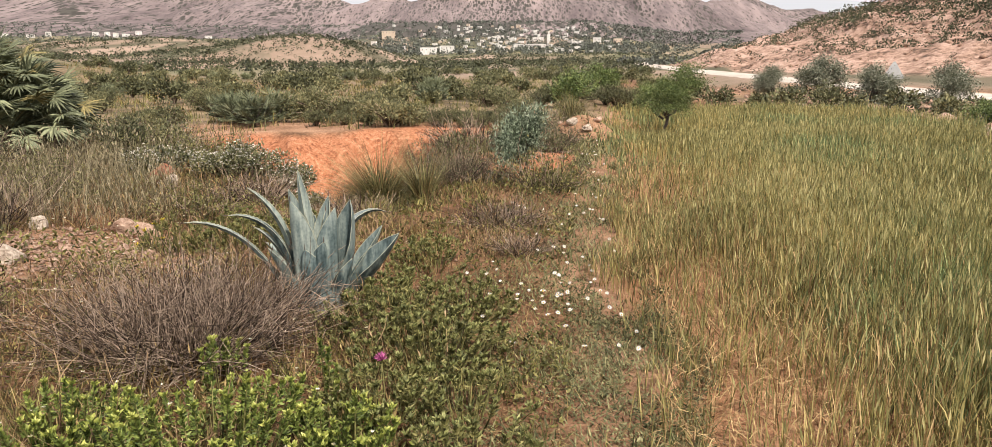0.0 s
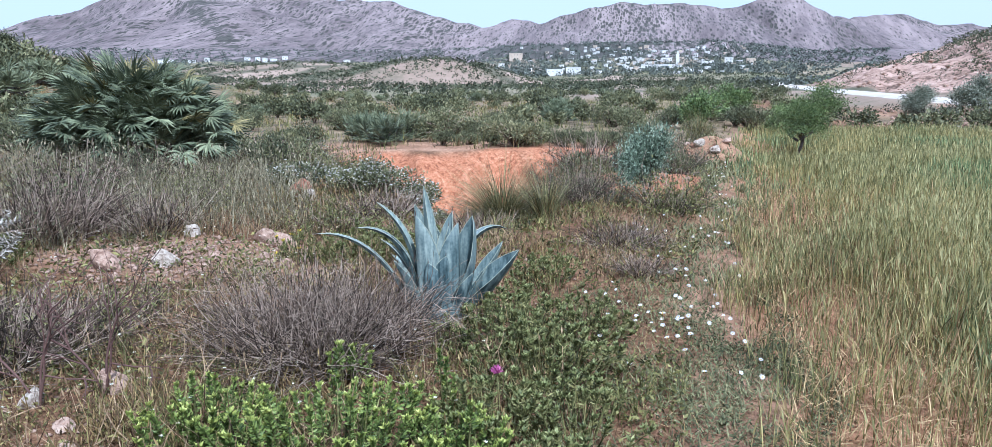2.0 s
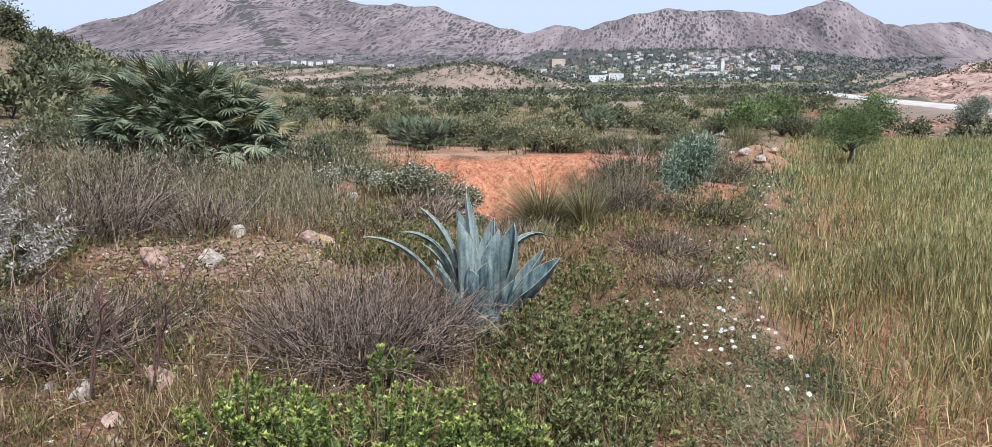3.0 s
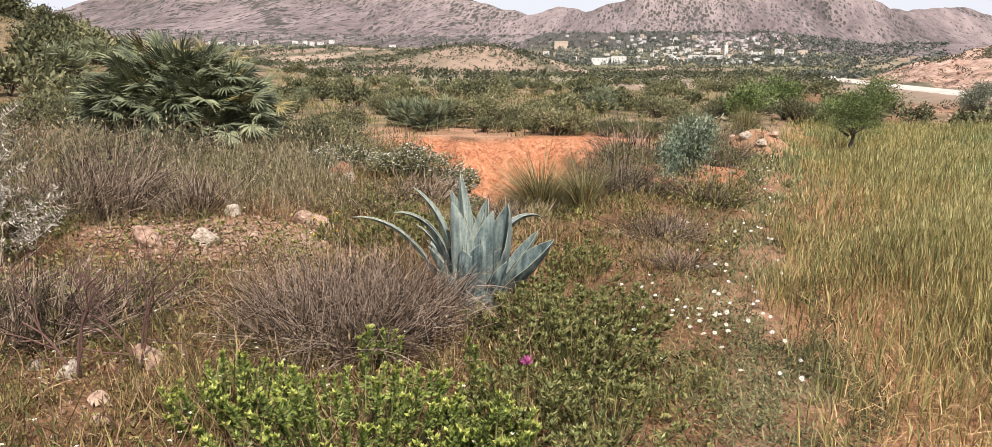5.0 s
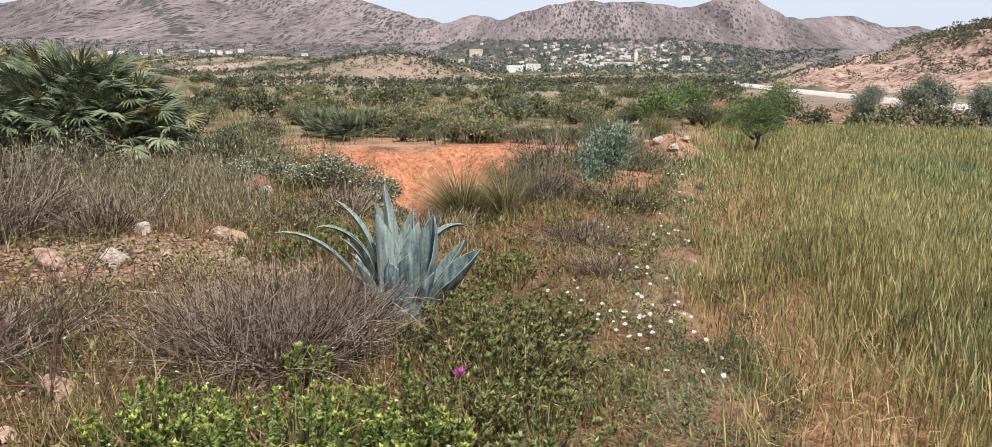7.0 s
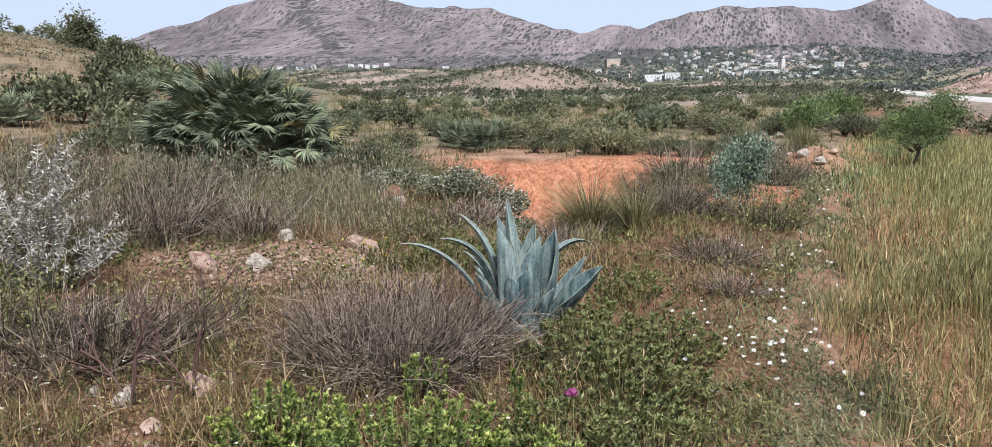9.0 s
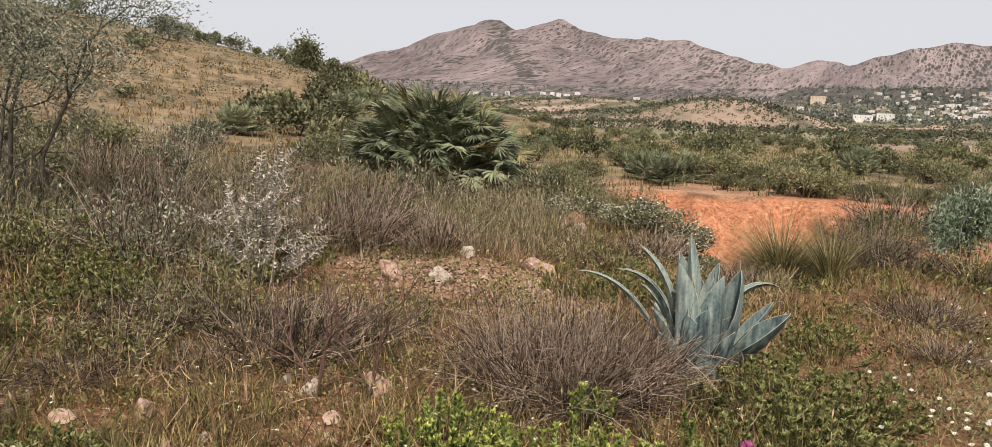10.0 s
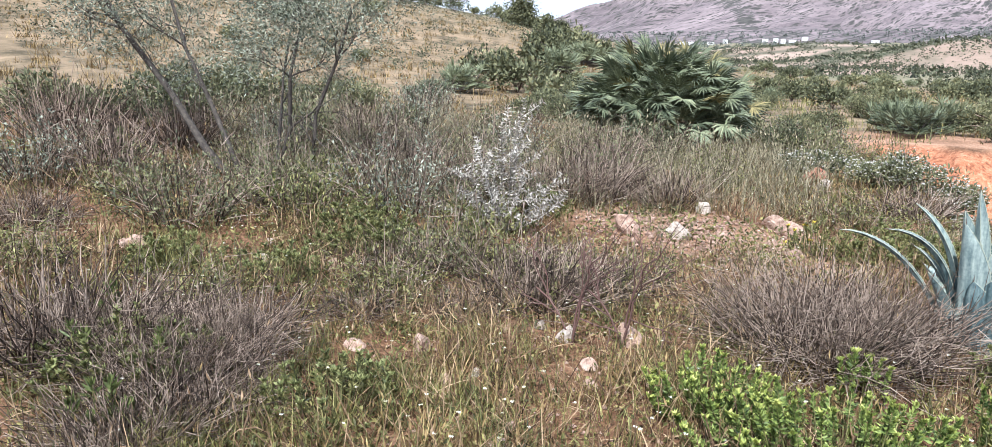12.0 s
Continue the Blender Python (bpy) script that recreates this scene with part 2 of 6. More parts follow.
MATTED = plant("low_herb", [(0.1, (0.085, 0.096, 0.042)), (0.5, (0.2, 0.2, 0.09)), (0.9, (0.35, 0.32, 0.16))], 0.7, 0.6, 0.4, 1.5, 0.25)
TWIG = plant("dry_twig", [(0.1, (0.05, 0.034, 0.025)), (0.5, (0.172, 0.12, 0.086)), (0.9, (0.41, 0.312, 0.238))], 0.85, 0.9, 0.2, 2.0, 0.0, 0.2)
BARK = solid("bark", [(0.3, (0.035, 0.027, 0.023)), (0.55, (0.085, 0.07, 0.056)), (0.8, (0.17, 0.138, 0.11))], 25, 0.9, 0.6, 120)
OLIVE = plant("olive_leaf", [(0.1, (0.10, 0.12, 0.078)), (0.5, (0.205, 0.225, 0.15)), (0.9, (0.40, 0.41, 0.30))], 0.5, 0.8, 0.2, 1.0, 0.15, 0.4)
YOUNG = plant("young_olive_leaf", [(0.1, (0.065, 0.10, 0.058)), (0.5, (0.165, 0.215, 0.13)), (0.9, (0.40, 0.47, 0.33))], 0.5, 0.8, 0.2, 2.0, 0.15, 0.4)
CAROB = plant("carob_leaf", [(0.1, (0.055, 0.095, 0.025)), (0.5, (0.145, 0.205, 0.06)), (0.9, (0.27, 0.33, 0.11))], 0.5, 0.7, 0.3, 1.5, 0.2, 0.4)
SCRUB = plant("scrub_leaf", [(0.1, (0.07, 0.08, 0.042)), (0.45, (0.165, 0.17, 0.085)), (0.75, (0.26, 0.25, 0.125)), (1.0, (0.39, 0.345, 0.18))], 0.65, 0.5, 0.15, 0.6, 0.15, 0.25, 0.3)
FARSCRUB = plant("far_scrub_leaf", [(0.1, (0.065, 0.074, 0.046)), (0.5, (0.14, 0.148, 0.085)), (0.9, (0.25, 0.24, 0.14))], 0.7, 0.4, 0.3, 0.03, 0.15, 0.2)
# leaf of the farthest trees: distance haze painted in as pale grey-green
HAZEDLEAF = plant("hazed_leaf", [(0.1, (0.105, 0.12, 0.1)), (0.5, (0.205, 0.22, 0.18)), (0.9, (0.33, 0.34, 0.285))], 0.6, 0.4, 0.3, 0.02, 0.15, 0.3)
PALM = plant("fan_palm_leaf", [(0.1, (0.15, 0.182, 0.108)), (0.5, (0.26, 0.285, 0.16)), (0.85, (0.37, 0.38, 0.215)), (1.0, (0.43, 0.41, 0.24))], 0.55, 0.35, 0.15, 2.0, 0.15, 0.3, 0.35, 0.6)
GOLDPALM = plant("yellow_palm_leaf", [(0.1, (0.16, 0.15, 0.06)), (0.9, (0.42, 0.34, 0.14))], 0.55, 0.5, 0.3, 2.0, 0.2)
DRYPALM = plant("dry_palm_leaf", [(0.1, (0.11, 0.08, 0.045)), (0.9, (0.28, 0.21, 0.125))], 0.7, 0.5, 0.3, 2.0, 0.2)
SPURGE = plant("spurge_leaf", [(0.1, (0.085, 0.13, 0.035)), (0.5, (0.225, 0.29, 0.068)), (0.9, (0.42, 0.47, 0.13))], 0.5, 0.45, 0.45, 6.0, 0.3, 0.3)
TIPS = plant("spurge_tip", [(0.1, (0.27, 0.34, 0.06)), (0.5, (0.45, 0.49, 0.11)), (0.9, (0.62, 0.61, 0.19))], 0.5, 0.5, 0.4, 6.0, 0.3, 0.3)
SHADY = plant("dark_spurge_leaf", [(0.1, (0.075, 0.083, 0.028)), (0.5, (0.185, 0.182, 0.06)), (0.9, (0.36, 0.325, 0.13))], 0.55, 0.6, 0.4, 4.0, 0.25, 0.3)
OLIVETIP = plant("herb_tip", [(0.1, (0.15, 0.17, 0.06)), (0.5, (0.27, 0.29, 0.10)), (0.9, (0.44, 0.43, 0.18))], 0.55, 0.5, 0.4, 5.0, 0.3, 0.3)
SHOOT = plant("shoot_leaf", [(0.1, (0.08, 0.105, 0.03)), (0.5, (0.165, 0.195, 0.06)), (0.9, (0.28, 0.29, 0.105))], 0.5, 0.5, 0.4, 5.0, 0.3, 0.3)
CREEPER = plant("creeper_leaf", [(0.1, (0.07, 0.06, 0.022)), (0.5, (0.195, 0.165, 0.055)), (0.9, (0.37, 0.29, 0.11))], 0.7, 0.6, 0.4, 2.5, 0.2)
SILVER = plant("silver_spine", [(0.1, (0.28, 0.24, 0.195)), (0.5, (0.47, 0.418, 0.347)), (0.9, (0.65, 0.588, 0.502))], 0.8, 0.8, 0.2, 3.0, 0.0)
ESPARTO = plant("esparto", [(0.1, (0.075, 0.08, 0.035)), (0.5, (0.19, 0.185, 0.075)), (0.9, (0.42, 0.37, 0.17))], 0.6, 0.8, 0.2, 2.0, 0.25)
PETAL = plant("white_petal", [(0.1, (0.72, 0.70, 0.68)), (0.9, (0.85, 0.84, 0.82))], 0.6, 0.8, 0.2, 3.0, 0.2)
YELLOW = plant("yellow_petal", [(0.1, (0.45, 0.42, 0.06)), (0.5, (0.66, 0.52, 0.05)), (0.9, (0.80, 0.62, 0.08))], 0.6, 0.8, 0.2, 3.0, 0.2)
YOLK = solid("yellow_disc", [(0.2, (0.55, 0.33, 0.03)), (0.8, (0.75, 0.52, 0.06))], 200, 0.8)
PINK = plant("pink_floret", [(0.1, (0.40, 0.06, 0.22)), (0.9, (0.70, 0.20, 0.45))], 0.6, 0.8, 0.2, 9.0, 0.2)
STONE = solid("pale_stone", [(0.34, (0.17, 0.125, 0.09)), (0.47, (0.38, 0.305, 0.24)), (0.7, (0.60, 0.52, 0.43))], 22, 0.9, 1.0, 80, size=0.035)
PINKSTONE = solid("pink_stone", [(0.34, (0.17, 0.095, 0.065)), (0.48, (0.36, 0.235, 0.17)), (0.72, (0.54, 0.40, 0.31))], 22, 0.9, 1.0, 80, size=0.035)
REDSTONE = solid("red_stone", [(0.3, (0.17, 0.06, 0.038)), (0.5, (0.30, 0.125, 0.08)), (0.8, (0.42, 0.215, 0.15))], 14, 0.9, 0.7, 80)
GRAVEL = solid("pale_gravel", [(0.3, (0.36, 0.31, 0.26)), (0.5, (0.48, 0.425, 0.37)), (0.7, (0.58, 0.53, 0.475))], 0.6, 0.95, 0.4, 9)
WHITEWASH = solid("whitewash", [(0.25, (0.46, 0.43, 0.39)), (0.6, (0.66, 0.64, 0.61)), (0.9, (0.78, 0.77, 0.75))], 0.3, 0.9, 0.2, 2)
OCHREWASH = solid("ochre_plaster", [(0.25, (0.42, 0.33, 0.25)), (0.8, (0.60, 0.50, 0.40))], 0.3, 0.9, 0.2, 2)
DARKPANE = solid("dark_window", [(0.2, (0.10, 0.095, 0.09)), (0.8, (0.22, 0.21, 0.20))], 1.0, 0.3, 0.0)
STEEL = solid("galvanised_steel", [(0.2, (0.36, 0.36, 0.36)), (0.8, (0.52, 0.52, 0.52))], 6, 0.7, 0.1, 60, 0.5)


def agave_material():
    m, n, l, p = nodes_of("agave_flesh")
    geo, info = n.new("ShaderNodeNewGeometry"), n.new("ShaderNodeObjectInfo")
    tc = n.new("ShaderNodeTexCoord")
    mp = n.new("ShaderNodeMapping")
    mp.inputs["Scale"].default_value = (16, 16, 2.5)
    l.new(tc.outputs["Object"], mp.inputs[0])
    a, b = noise_at(n, l, mp.outputs[0], 1.6, 4), noise_at(n, l, geo.outputs["Position"], 60, 3)
    v = calc(n, l, "ADD", calc(n, l, "MULTIPLY", a, 0.7), calc(n, l, "MULTIPLY", b, 0.2))
    v = calc(n, l, "ADD", v, calc(n, l, "MULTIPLY", info.outputs["Random"], 0.15))
    r = ramp(n, [(0.36, (0.025, 0.042, 0.044)), (0.46, (0.08, 0.113, 0.113)), (0.57, (0.18, 0.222, 0.205)), (0.72, (0.36, 0.40, 0.345))])
    l.new(v, r.inputs[0])
    l.new(r.outputs[0], p.inputs["Base Color"])
    p.inputs["Roughness"].default_value, p.inputs["Specular IOR Level"].default_value = 0.5, 0.4
    bp = n.new("ShaderNodeBump")
    bp.inputs["Strength"].default_value, bp.inputs["Distance"].default_value = 0.15, 0.01
    l.new(a, bp.inputs["Height"])
    l.new(bp.outputs[0], p.inputs["Normal"])
    return m


AGAVE = agave_material()
AGAVE_RIM = solid("agave_rim", [(0.2, (0.22, 0.24, 0.18)), (0.8, (0.44, 0.45, 0.36))], 30, 0.6)
AGAVE_TIP = solid("agave_spine", [(0.2, (0.05, 0.03, 0.02)), (0.8, (0.12, 0.08, 0.06))], 30, 0.5)

# ---------- shapes ----------
rng = np.random.default_rng(7)


class Soup:
    """Collects many small pieces and turns them into one mesh."""

    def __init__(self):
        self.v, self.t, self.q, self.n = [], [], [], 0

    def add(self, v, tris=None, quads=None):
        v = np.asarray(v, float).reshape(-1, 3)
        if tris is not None and len(tris):
            self.t.append(np.asarray(tris).reshape(-1, 3) + self.n)
        if quads is not None and len(quads):
            self.q.append(np.asarray(quads).reshape(-1, 4) + self.n)
        self.v.append(v)
        self.n += len(v)
        return self

    def mesh(self, name, material, smooth=False):
        v = np.concatenate(self.v) if self.v else np.zeros((0, 3))
        t = np.concatenate(self.t) if self.t else np.zeros((0, 3), int)
        q = np.concatenate(self.q) if self.q else np.zeros((0, 4), int)
        me = bpy.data.meshes.new(name)
        me.vertices.add(len(v))
        me.vertices.foreach_set("co", v.astype(np.float32).ravel())
        me.loops.add(t.size + q.size)
        me.loops.foreach_set("vertex_index", np.concatenate([t.ravel(), q.ravel()]).astype(np.int32))
        me.polygons.add(len(t) + len(q))
        me.polygons.foreach_set("loop_start", np.concatenate([np.arange(len(t)) * 3, t.size + np.arange(len(q)) * 4]).astype(np.int32))
        if smooth:
            me.polygons.foreach_set("use_smooth", np.ones(len(t) + len(q), bool))
        me.materials.append(material)
        me.update(calc_edges=True)
        me.validate()
        return me


def ribbons(s, path, side):
    """Tapered strips: path (n, k, 3), side (n, k, 3), the half width; the last point is the tip."""
    n, k, _ = path.shape
    v = np.concatenate([np.stack([path[:, :-1] - side[:, :-1], path[:, :-1] + side[:, :-1]], 2).reshape(n, -1, 3), path[:, -1:]], 1)
    m = 2 * (k - 1) + 1
    b = np.arange(n)[:, None] * m
    quads = np.concatenate([np.stack([b + 2 * i, b + 2 * i + 1, b + 2 * i + 3, b + 2 * i + 2], -1) for i in range(k - 2)], 1) if k > 2 else None
    tris = np.stack([b + m - 3, b + m - 2, b + m - 1], -1)
    return s.add(v, tris, quads)


def tubes(s, path, rad, sides=3):
    """Thin round stems: path (n, k, 3), rad (n, k)."""
    n, k, _ = path.shape
    d = np.gradient(path, axis=1)
    d /= np.linalg.norm(d, axis=2, keepdims=True) + 1e-9
    ref = np.where(np.abs(d[..., 2:]) > 0.9, np.array([1.0, 0, 0]), np.array([0, 0, 1.0]))
    u = np.cross(d, ref)
    u /= np.linalg.norm(u, axis=2, keepdims=True) + 1e-9
    w = np.cross(d, u)
    a = 2 * math.pi * np.arange(sides) / sides
    v = path[:, :, None] + rad[:, :, None, None] * (u[:, :, None] * np.cos(a)[:, None] + w[:, :, None] * np.sin(a)[:, None])
    b = np.arange(n)[:, None, None] * k * sides
    i, j = np.meshgrid(np.arange(k - 1), np.arange(sides), indexing="ij")
    j2 = (j + 1) % sides
    quads = np.stack([b + i * sides + j, b + i * sides + j2, b + (i + 1) * sides + j2, b + (i + 1) * sides + j], -1)
    return s.add(v, None, quads)


def arcs(base, head, lean, bend, length, k=4):
    """Paths that start at base, lean by an angle from the upright and bend over along their length."""
    base = np.asarray(base, float)
    t = np.linspace(0, 1, k)
    th = lean[:, None] + bend[:, None] * t
    step = length[:, None] / (k - 1)
    dx, dz = np.sin(th) * step, np.cos(th) * step
    run = np.cumsum(np.concatenate([np.zeros((len(base), 1)), (dx[:, 1:] + dx[:, :-1]) / 2], 1), 1)
    up = np.cumsum(np.concatenate([np.zeros((len(base), 1)), (dz[:, 1:] + dz[:, :-1]) / 2], 1), 1)
    return base[:, None] + np.stack([run * np.cos(head)[:, None], run * np.sin(head)[:, None], up], -1)


def blades(s, base, head, lean, bend, length, width, k=4, shape=None):
    """Blades of grass or leaves."""
    p = arcs(base, head, lean, bend, length, k)
    turn = head + math.pi / 2 + rng.normal(0, 0.5, len(head))
    w = (np.linspace(1, 0.15, k) if shape is None else np.asarray(shape))[None, :, None] * width[:, None, None] / 2
    return ribbons(s, p, np.stack([np.cos(turn), np.sin(turn), 0 * turn], -1)[:, None] * w)


def leaves(s, at, way, length, width):
    """Small leaves at points, each along its own way: a kinked lozenge."""
    at, way = np.asarray(at, float), np.asarray(way, float)
    n = len(at)
    way = way / (np.linalg.norm(way, axis=1, keepdims=True) + 1e-9)
    side = np.cross(way, rng.normal(0, 1, (n, 3)))
    side /= np.linalg.norm(side, axis=1, keepdims=True) + 1e-9
    up = np.cross(side, way)
    l, w = np.asarray(length)[:, None], np.asarray(width)[:, None] / 2
    v = np.stack([at, at + way * l * 0.45 - side * w + up * w * 0.5, at + way * l, at + way * l * 0.45 + side * w + up * w * 0.5], 1)
    b = np.arange(n)[:, None] * 4
    return s.add(v, np.concatenate([b + np.array([[0, 1, 2]]), b + np.array([[0, 2, 3]])], 0))


def part(name, me, parent, label=""):
    ob = new(name, me)
    ob.parent = parent
    return tagged(ob, label)


def empty(name, m, label, category, group=""):
    ob = new(name)
    ob.empty_display_size = 0.1
    ob.matrix_basis = m
    return tagged(ob, label, category, group)


def box_mesh(name, sx, sy, sz, material, bevel=0.0, z0=0.0):
    bm = bmesh.new()
    bmesh.ops.create_cube(bm, size=1, matrix=Matrix.Translation((0, 0, z0 + sz / 2)) @ Matrix.Diagonal((sx, sy, sz, 1)))
    if bevel:
        bmesh.ops.bevel(bm, geom=bm.edges[:], offset=bevel, segments=2, affect="EDGES")
    me = bpy.data.meshes.new(name)
    bm.to_mesh(me)
    bm.free()
    me.materials.append(material)
    return me


# ---------- the lie of the land ----------
def sstep(a, b, v):
    t = np.clip((v - a) / (b - a), 0, 1)
    return t * t * (3 - 2 * t)


def dome(x, y, cx, cy, rx, ry, h):
    q = ((x - cx) / rx) ** 2 + ((y - cy) / ry) ** 2
    return h * np.clip(1 - q, 0, 1) ** 2


def ripple(x, y, size, seed):
    """A cheap smooth noise: waves of several directions."""
    out = 0 * x
    for k in range(5):
        a = seed * 1.7 + k * 2.4
        f = (0.7 + 0.37 * k) * 2 * math.pi / size
        out = out + np.sin(f * (x * math.cos(a) + y * math.sin(a)) + seed * 3.1 + k * 1.3) / (1 + 0.5 * k)
    return out / 2.6


def field_left(y):
    return 0.35 + 0.11 * y + 0.0012 * y * y + 0.08 * np.sin(2.1 * y) + 0.05 * np.sin(5.3 * y + 1)


def field_right(y):
    return np.minimum(14.5, 3.7 + 0.42 * y) + 0.35 * np.sin(0.7 * y)


def road_x(y):
    return 38 + 0.0003 * (y - 60) ** 2


def road_z(y):
    return -1.5 + 0.0085 * (y - 50)


def valley_side(r, az):
    """Rise of the far side of the valley, on which the village stands."""
    return 0.00016 * np.clip(r - 560, 0, 600) ** 2 * (1 - 0.25 * sstep(4, 24, az) - 0.3 * sstep(-6, -14, az))


def height(x, y):
    """Height of the ground."""
    r = np.hypot(x, y) + 1e-6
    az = np.degrees(np.arctan2(-x, y))
    ahead = sstep(90, 60, np.abs(az))
    # the wheat field falls gently away
    side = sstep(-1.0, 2.5, x - field_left(np.maximum(y, 0)))
    z = side * -0.03 * np.clip(y - 4, 0, 36)
    # the left side rises towards the hill
    z = z + 0.085 * np.clip(-x - 3.4, 0, 8) * sstep(16, 7, y) - 0.06 * sstep(-2.5, -1, x) * (1 - side) * sstep(8, 4, y)
    # gully with a steep red bank behind it
    arc = sstep(25, 18.5, az) * sstep(-1.5, 6, az)
    wob = r + 0.35 * np.sin(az * 0.55) + 0.2 * np.sin(az * 1.7 + 1)
    front = sstep(18.5, 12.5, az) * sstep(3.0, 9.0, az)
    cut = np.where(wob < 14.0, sstep(6.5, 13.2, wob) * front + sstep(12.4, 13.9, wob) * (1 - front), sstep(15.9, 14.2, wob))
    z = z - 0.95 * cut * arc + 0.12 * sstep(14, 15.6, wob) * sstep(22, 16, wob) * arc
    rill = np.abs(np.sin(az * 4.1 + 1.5 * np.sin(az * 1.3))) + 0.6 * np.abs(np.sin(az * 9.7 + np.sin(az * 3.1)))
    z = z + (0.09 * (ripple(x, y, 0.9, 12) + 0.6 * ripple(x, y * 0.6, 0.35, 13)) - 0.11 * rill * sstep(14.2, 14.9, wob)) * sstep(13.6, 14.4, wob) * sstep(16.2, 15.6, wob) * arc
    # red ledge by the young olive, spoil heap
    z = z + dome(x, y, 0.35, 11.4, 1.6, 1.5, 0.16) + dome(x, y, 1.9, 15.9, 0.95, 0.8, 0.42)
    # plain, then the valley side
    z = z - 0.5 * sstep(25, 90, r) * (1 - side * sstep(60, 25, r)) * ahead
    z = z + ahead * valley_side(r, az) * sstep(1500, 1250, r) + ahead * 8 * sstep(10, 26, az) * sstep(220, 620, r)
    z = z + dome(x, y, -92, 405, 66, 70, 12.5) + dome(x, y, -138, 410, 70, 70, 6) + dome(x, y, -230, 560, 150, 90, 12) + dome(x, y, 60, 520, 120, 60, 3)
    z = z + dome(x, y, -20, 640, 90, 50, 3.5) + dome(x, y, -330, 640, 120, 80, 9) + dome(x, y, 95, 640, 110, 60, 5)
    # hill at the left, slope at the right of the road
    z = z + dome(x, y, -96, 42, 78, 100, 11.5) + dome(x, y, -172, 0, 120, 120, 14)
    z = z + dome(x, y, 132, 165, 88, 122, 16) + dome(x, y, 92, 195, 55, 80, 6.5) + dome(x, y, 190, 120, 120, 110, 16)
    # ledges and gullies of the rocky slope
    rocky = sstep(0.4, 3.0, dome(x, y, 132, 165, 88, 122, 16) + dome(x, y, 92, 195, 55, 80, 6.5) + dome(x, y, 190, 120, 120, 110, 16))
    z = z + rocky * 0.9 * np.tanh(5 * (np.sin(0.9 * z + 0.8 * ripple(x, y, 30, 9)))) * 0.5
    z = z + rocky * (1.1 * np.abs(ripple(x, y, 21, 5)) + 0.7 * ripple(x, y, 8, 6) + 0.35 * ripple(x, y, 3.4, 7))
    # road bed
    z = z + (road_z(y) - z) * sstep(7.5, 4.6, np.abs(x - road_x(y))) * sstep(5, 25, y) * sstep(330, 250, y)
    z = z + 0.03 * ripple(x, y, 2.3, 1) * sstep(0.5, 3, r) + 0.12 * ripple(x, y, 17, 2) * sstep(12, 40, r) * sstep(4, 9, np.abs(x - road_x(y))) + 1.2 * ripple(x, y, 120, 3) * sstep(120, 500, r)
    return z


PEAKS = [  # azimuth, distance, height, radius
    (32.3, 2300, 242, 572), (26.3, 2450, 266, 507), (20.8, 2500, 200, 660), (17.0, 2550, 260, 444), (8.3, 2600, 192, 515), (2.3, 2400, 178, 557),
    (0.2, 2400, 172, 605), (-3.9, 2450, 205, 606), (-11.8, 2420, 167, 430), (-10.6, 2500, 236, 430), (-16.7, 2700, 183, 430), (-18.0, 3300, 202, 900),
]


def mountain(x, y):
    """Height of the range behind the village."""
    r = np.hypot(x, y)
    az = np.degrees(np.arctan2(-x, y))
    far = np.clip(r - 560, 0, 520)
    z = 0.00013 * far ** 2 * (1 + 0.2 * sstep(4, 24, az))
    z = z + (valley_side(r, az) - z) * sstep(1900, 1300, r) + 8 * sstep(10, 26, az)
    z = z * sstep(90, 60, np.abs(az)) * sstep(4200, 3600, r)
    top = 0 * x
    for a, d, h, wide in PEAKS:
        cx, cy = -d * math.sin(math.radians(a)), d * math.cos(math.radians(a))
        q = np.hypot(x - cx, y - cy) / wide
        top = top + np.clip(h * (1.08 * np.exp(-1.5 * q ** 1.25) - 0.08), 0, None) ** 5
    top = top ** 0.2
    # spurs and ravines that run down towards the valley, deepest half way up
    flank = np.sin(np.pi * np.clip(top / 185, 0, 1))
    gully = np.abs(ripple(x, y, 520, 4)) * 0.7 + 0.3 * (np.abs(ripple(x, y, 210, 5)) * (1 - flank) + np.abs(ripple(x, y * 0.25, 170, 5)) * flank)
    spur = np.abs(ripple(x + 0.25 * y, y * 0.12, 330, 8)) + 0.45 * np.abs(ripple(x - 0.2 * y, y * 0.15, 140, 9))
    z = z + flank * (16 - 52 * np.clip(0.75 - spur, 0, 1))
    return z - 0.6 * sstep(1040, 1000, r) + 1.2 * ripple(x, y, 120, 3) * sstep(1300, 1000, r) + top * (1.075 - 0.3 * gully) + 4 * ripple(x, y * 0.3, 130, 6) * sstep(1200, 1700, r)


def land(x, y):
    """Ground or mountain foot, whichever is higher."""
    return np.where(np.hypot(x, y) > 1000, np.maximum(height(x, y), mountain(x, y)), height(x, y))


def ground_z(x, y):
    return float(land(np.array([float(x)]), np.array([float(y)]))[0])


def stand(x, y, turn=0.0, sink=0.0, size=1.0):
    return pose(x, y, ground_z(x, y) - sink, 0, 0, turn) @ Matrix.Diagonal((size, size, size, 1))


def stand_copy(ob, x, y, turn=0.0, sink=0.0, size=1.0):
    ob.scale = (size, size, size)
    c = copy_thing(ob, pose(x, y, ground_z(x, y) - sink, 0, 0, turn))
    ob.scale = (1, 1, 1)
    return c


def polar(az, r):
    a = np.radians(az)
    return -np.sin(a) * r, np.cos(a) * r


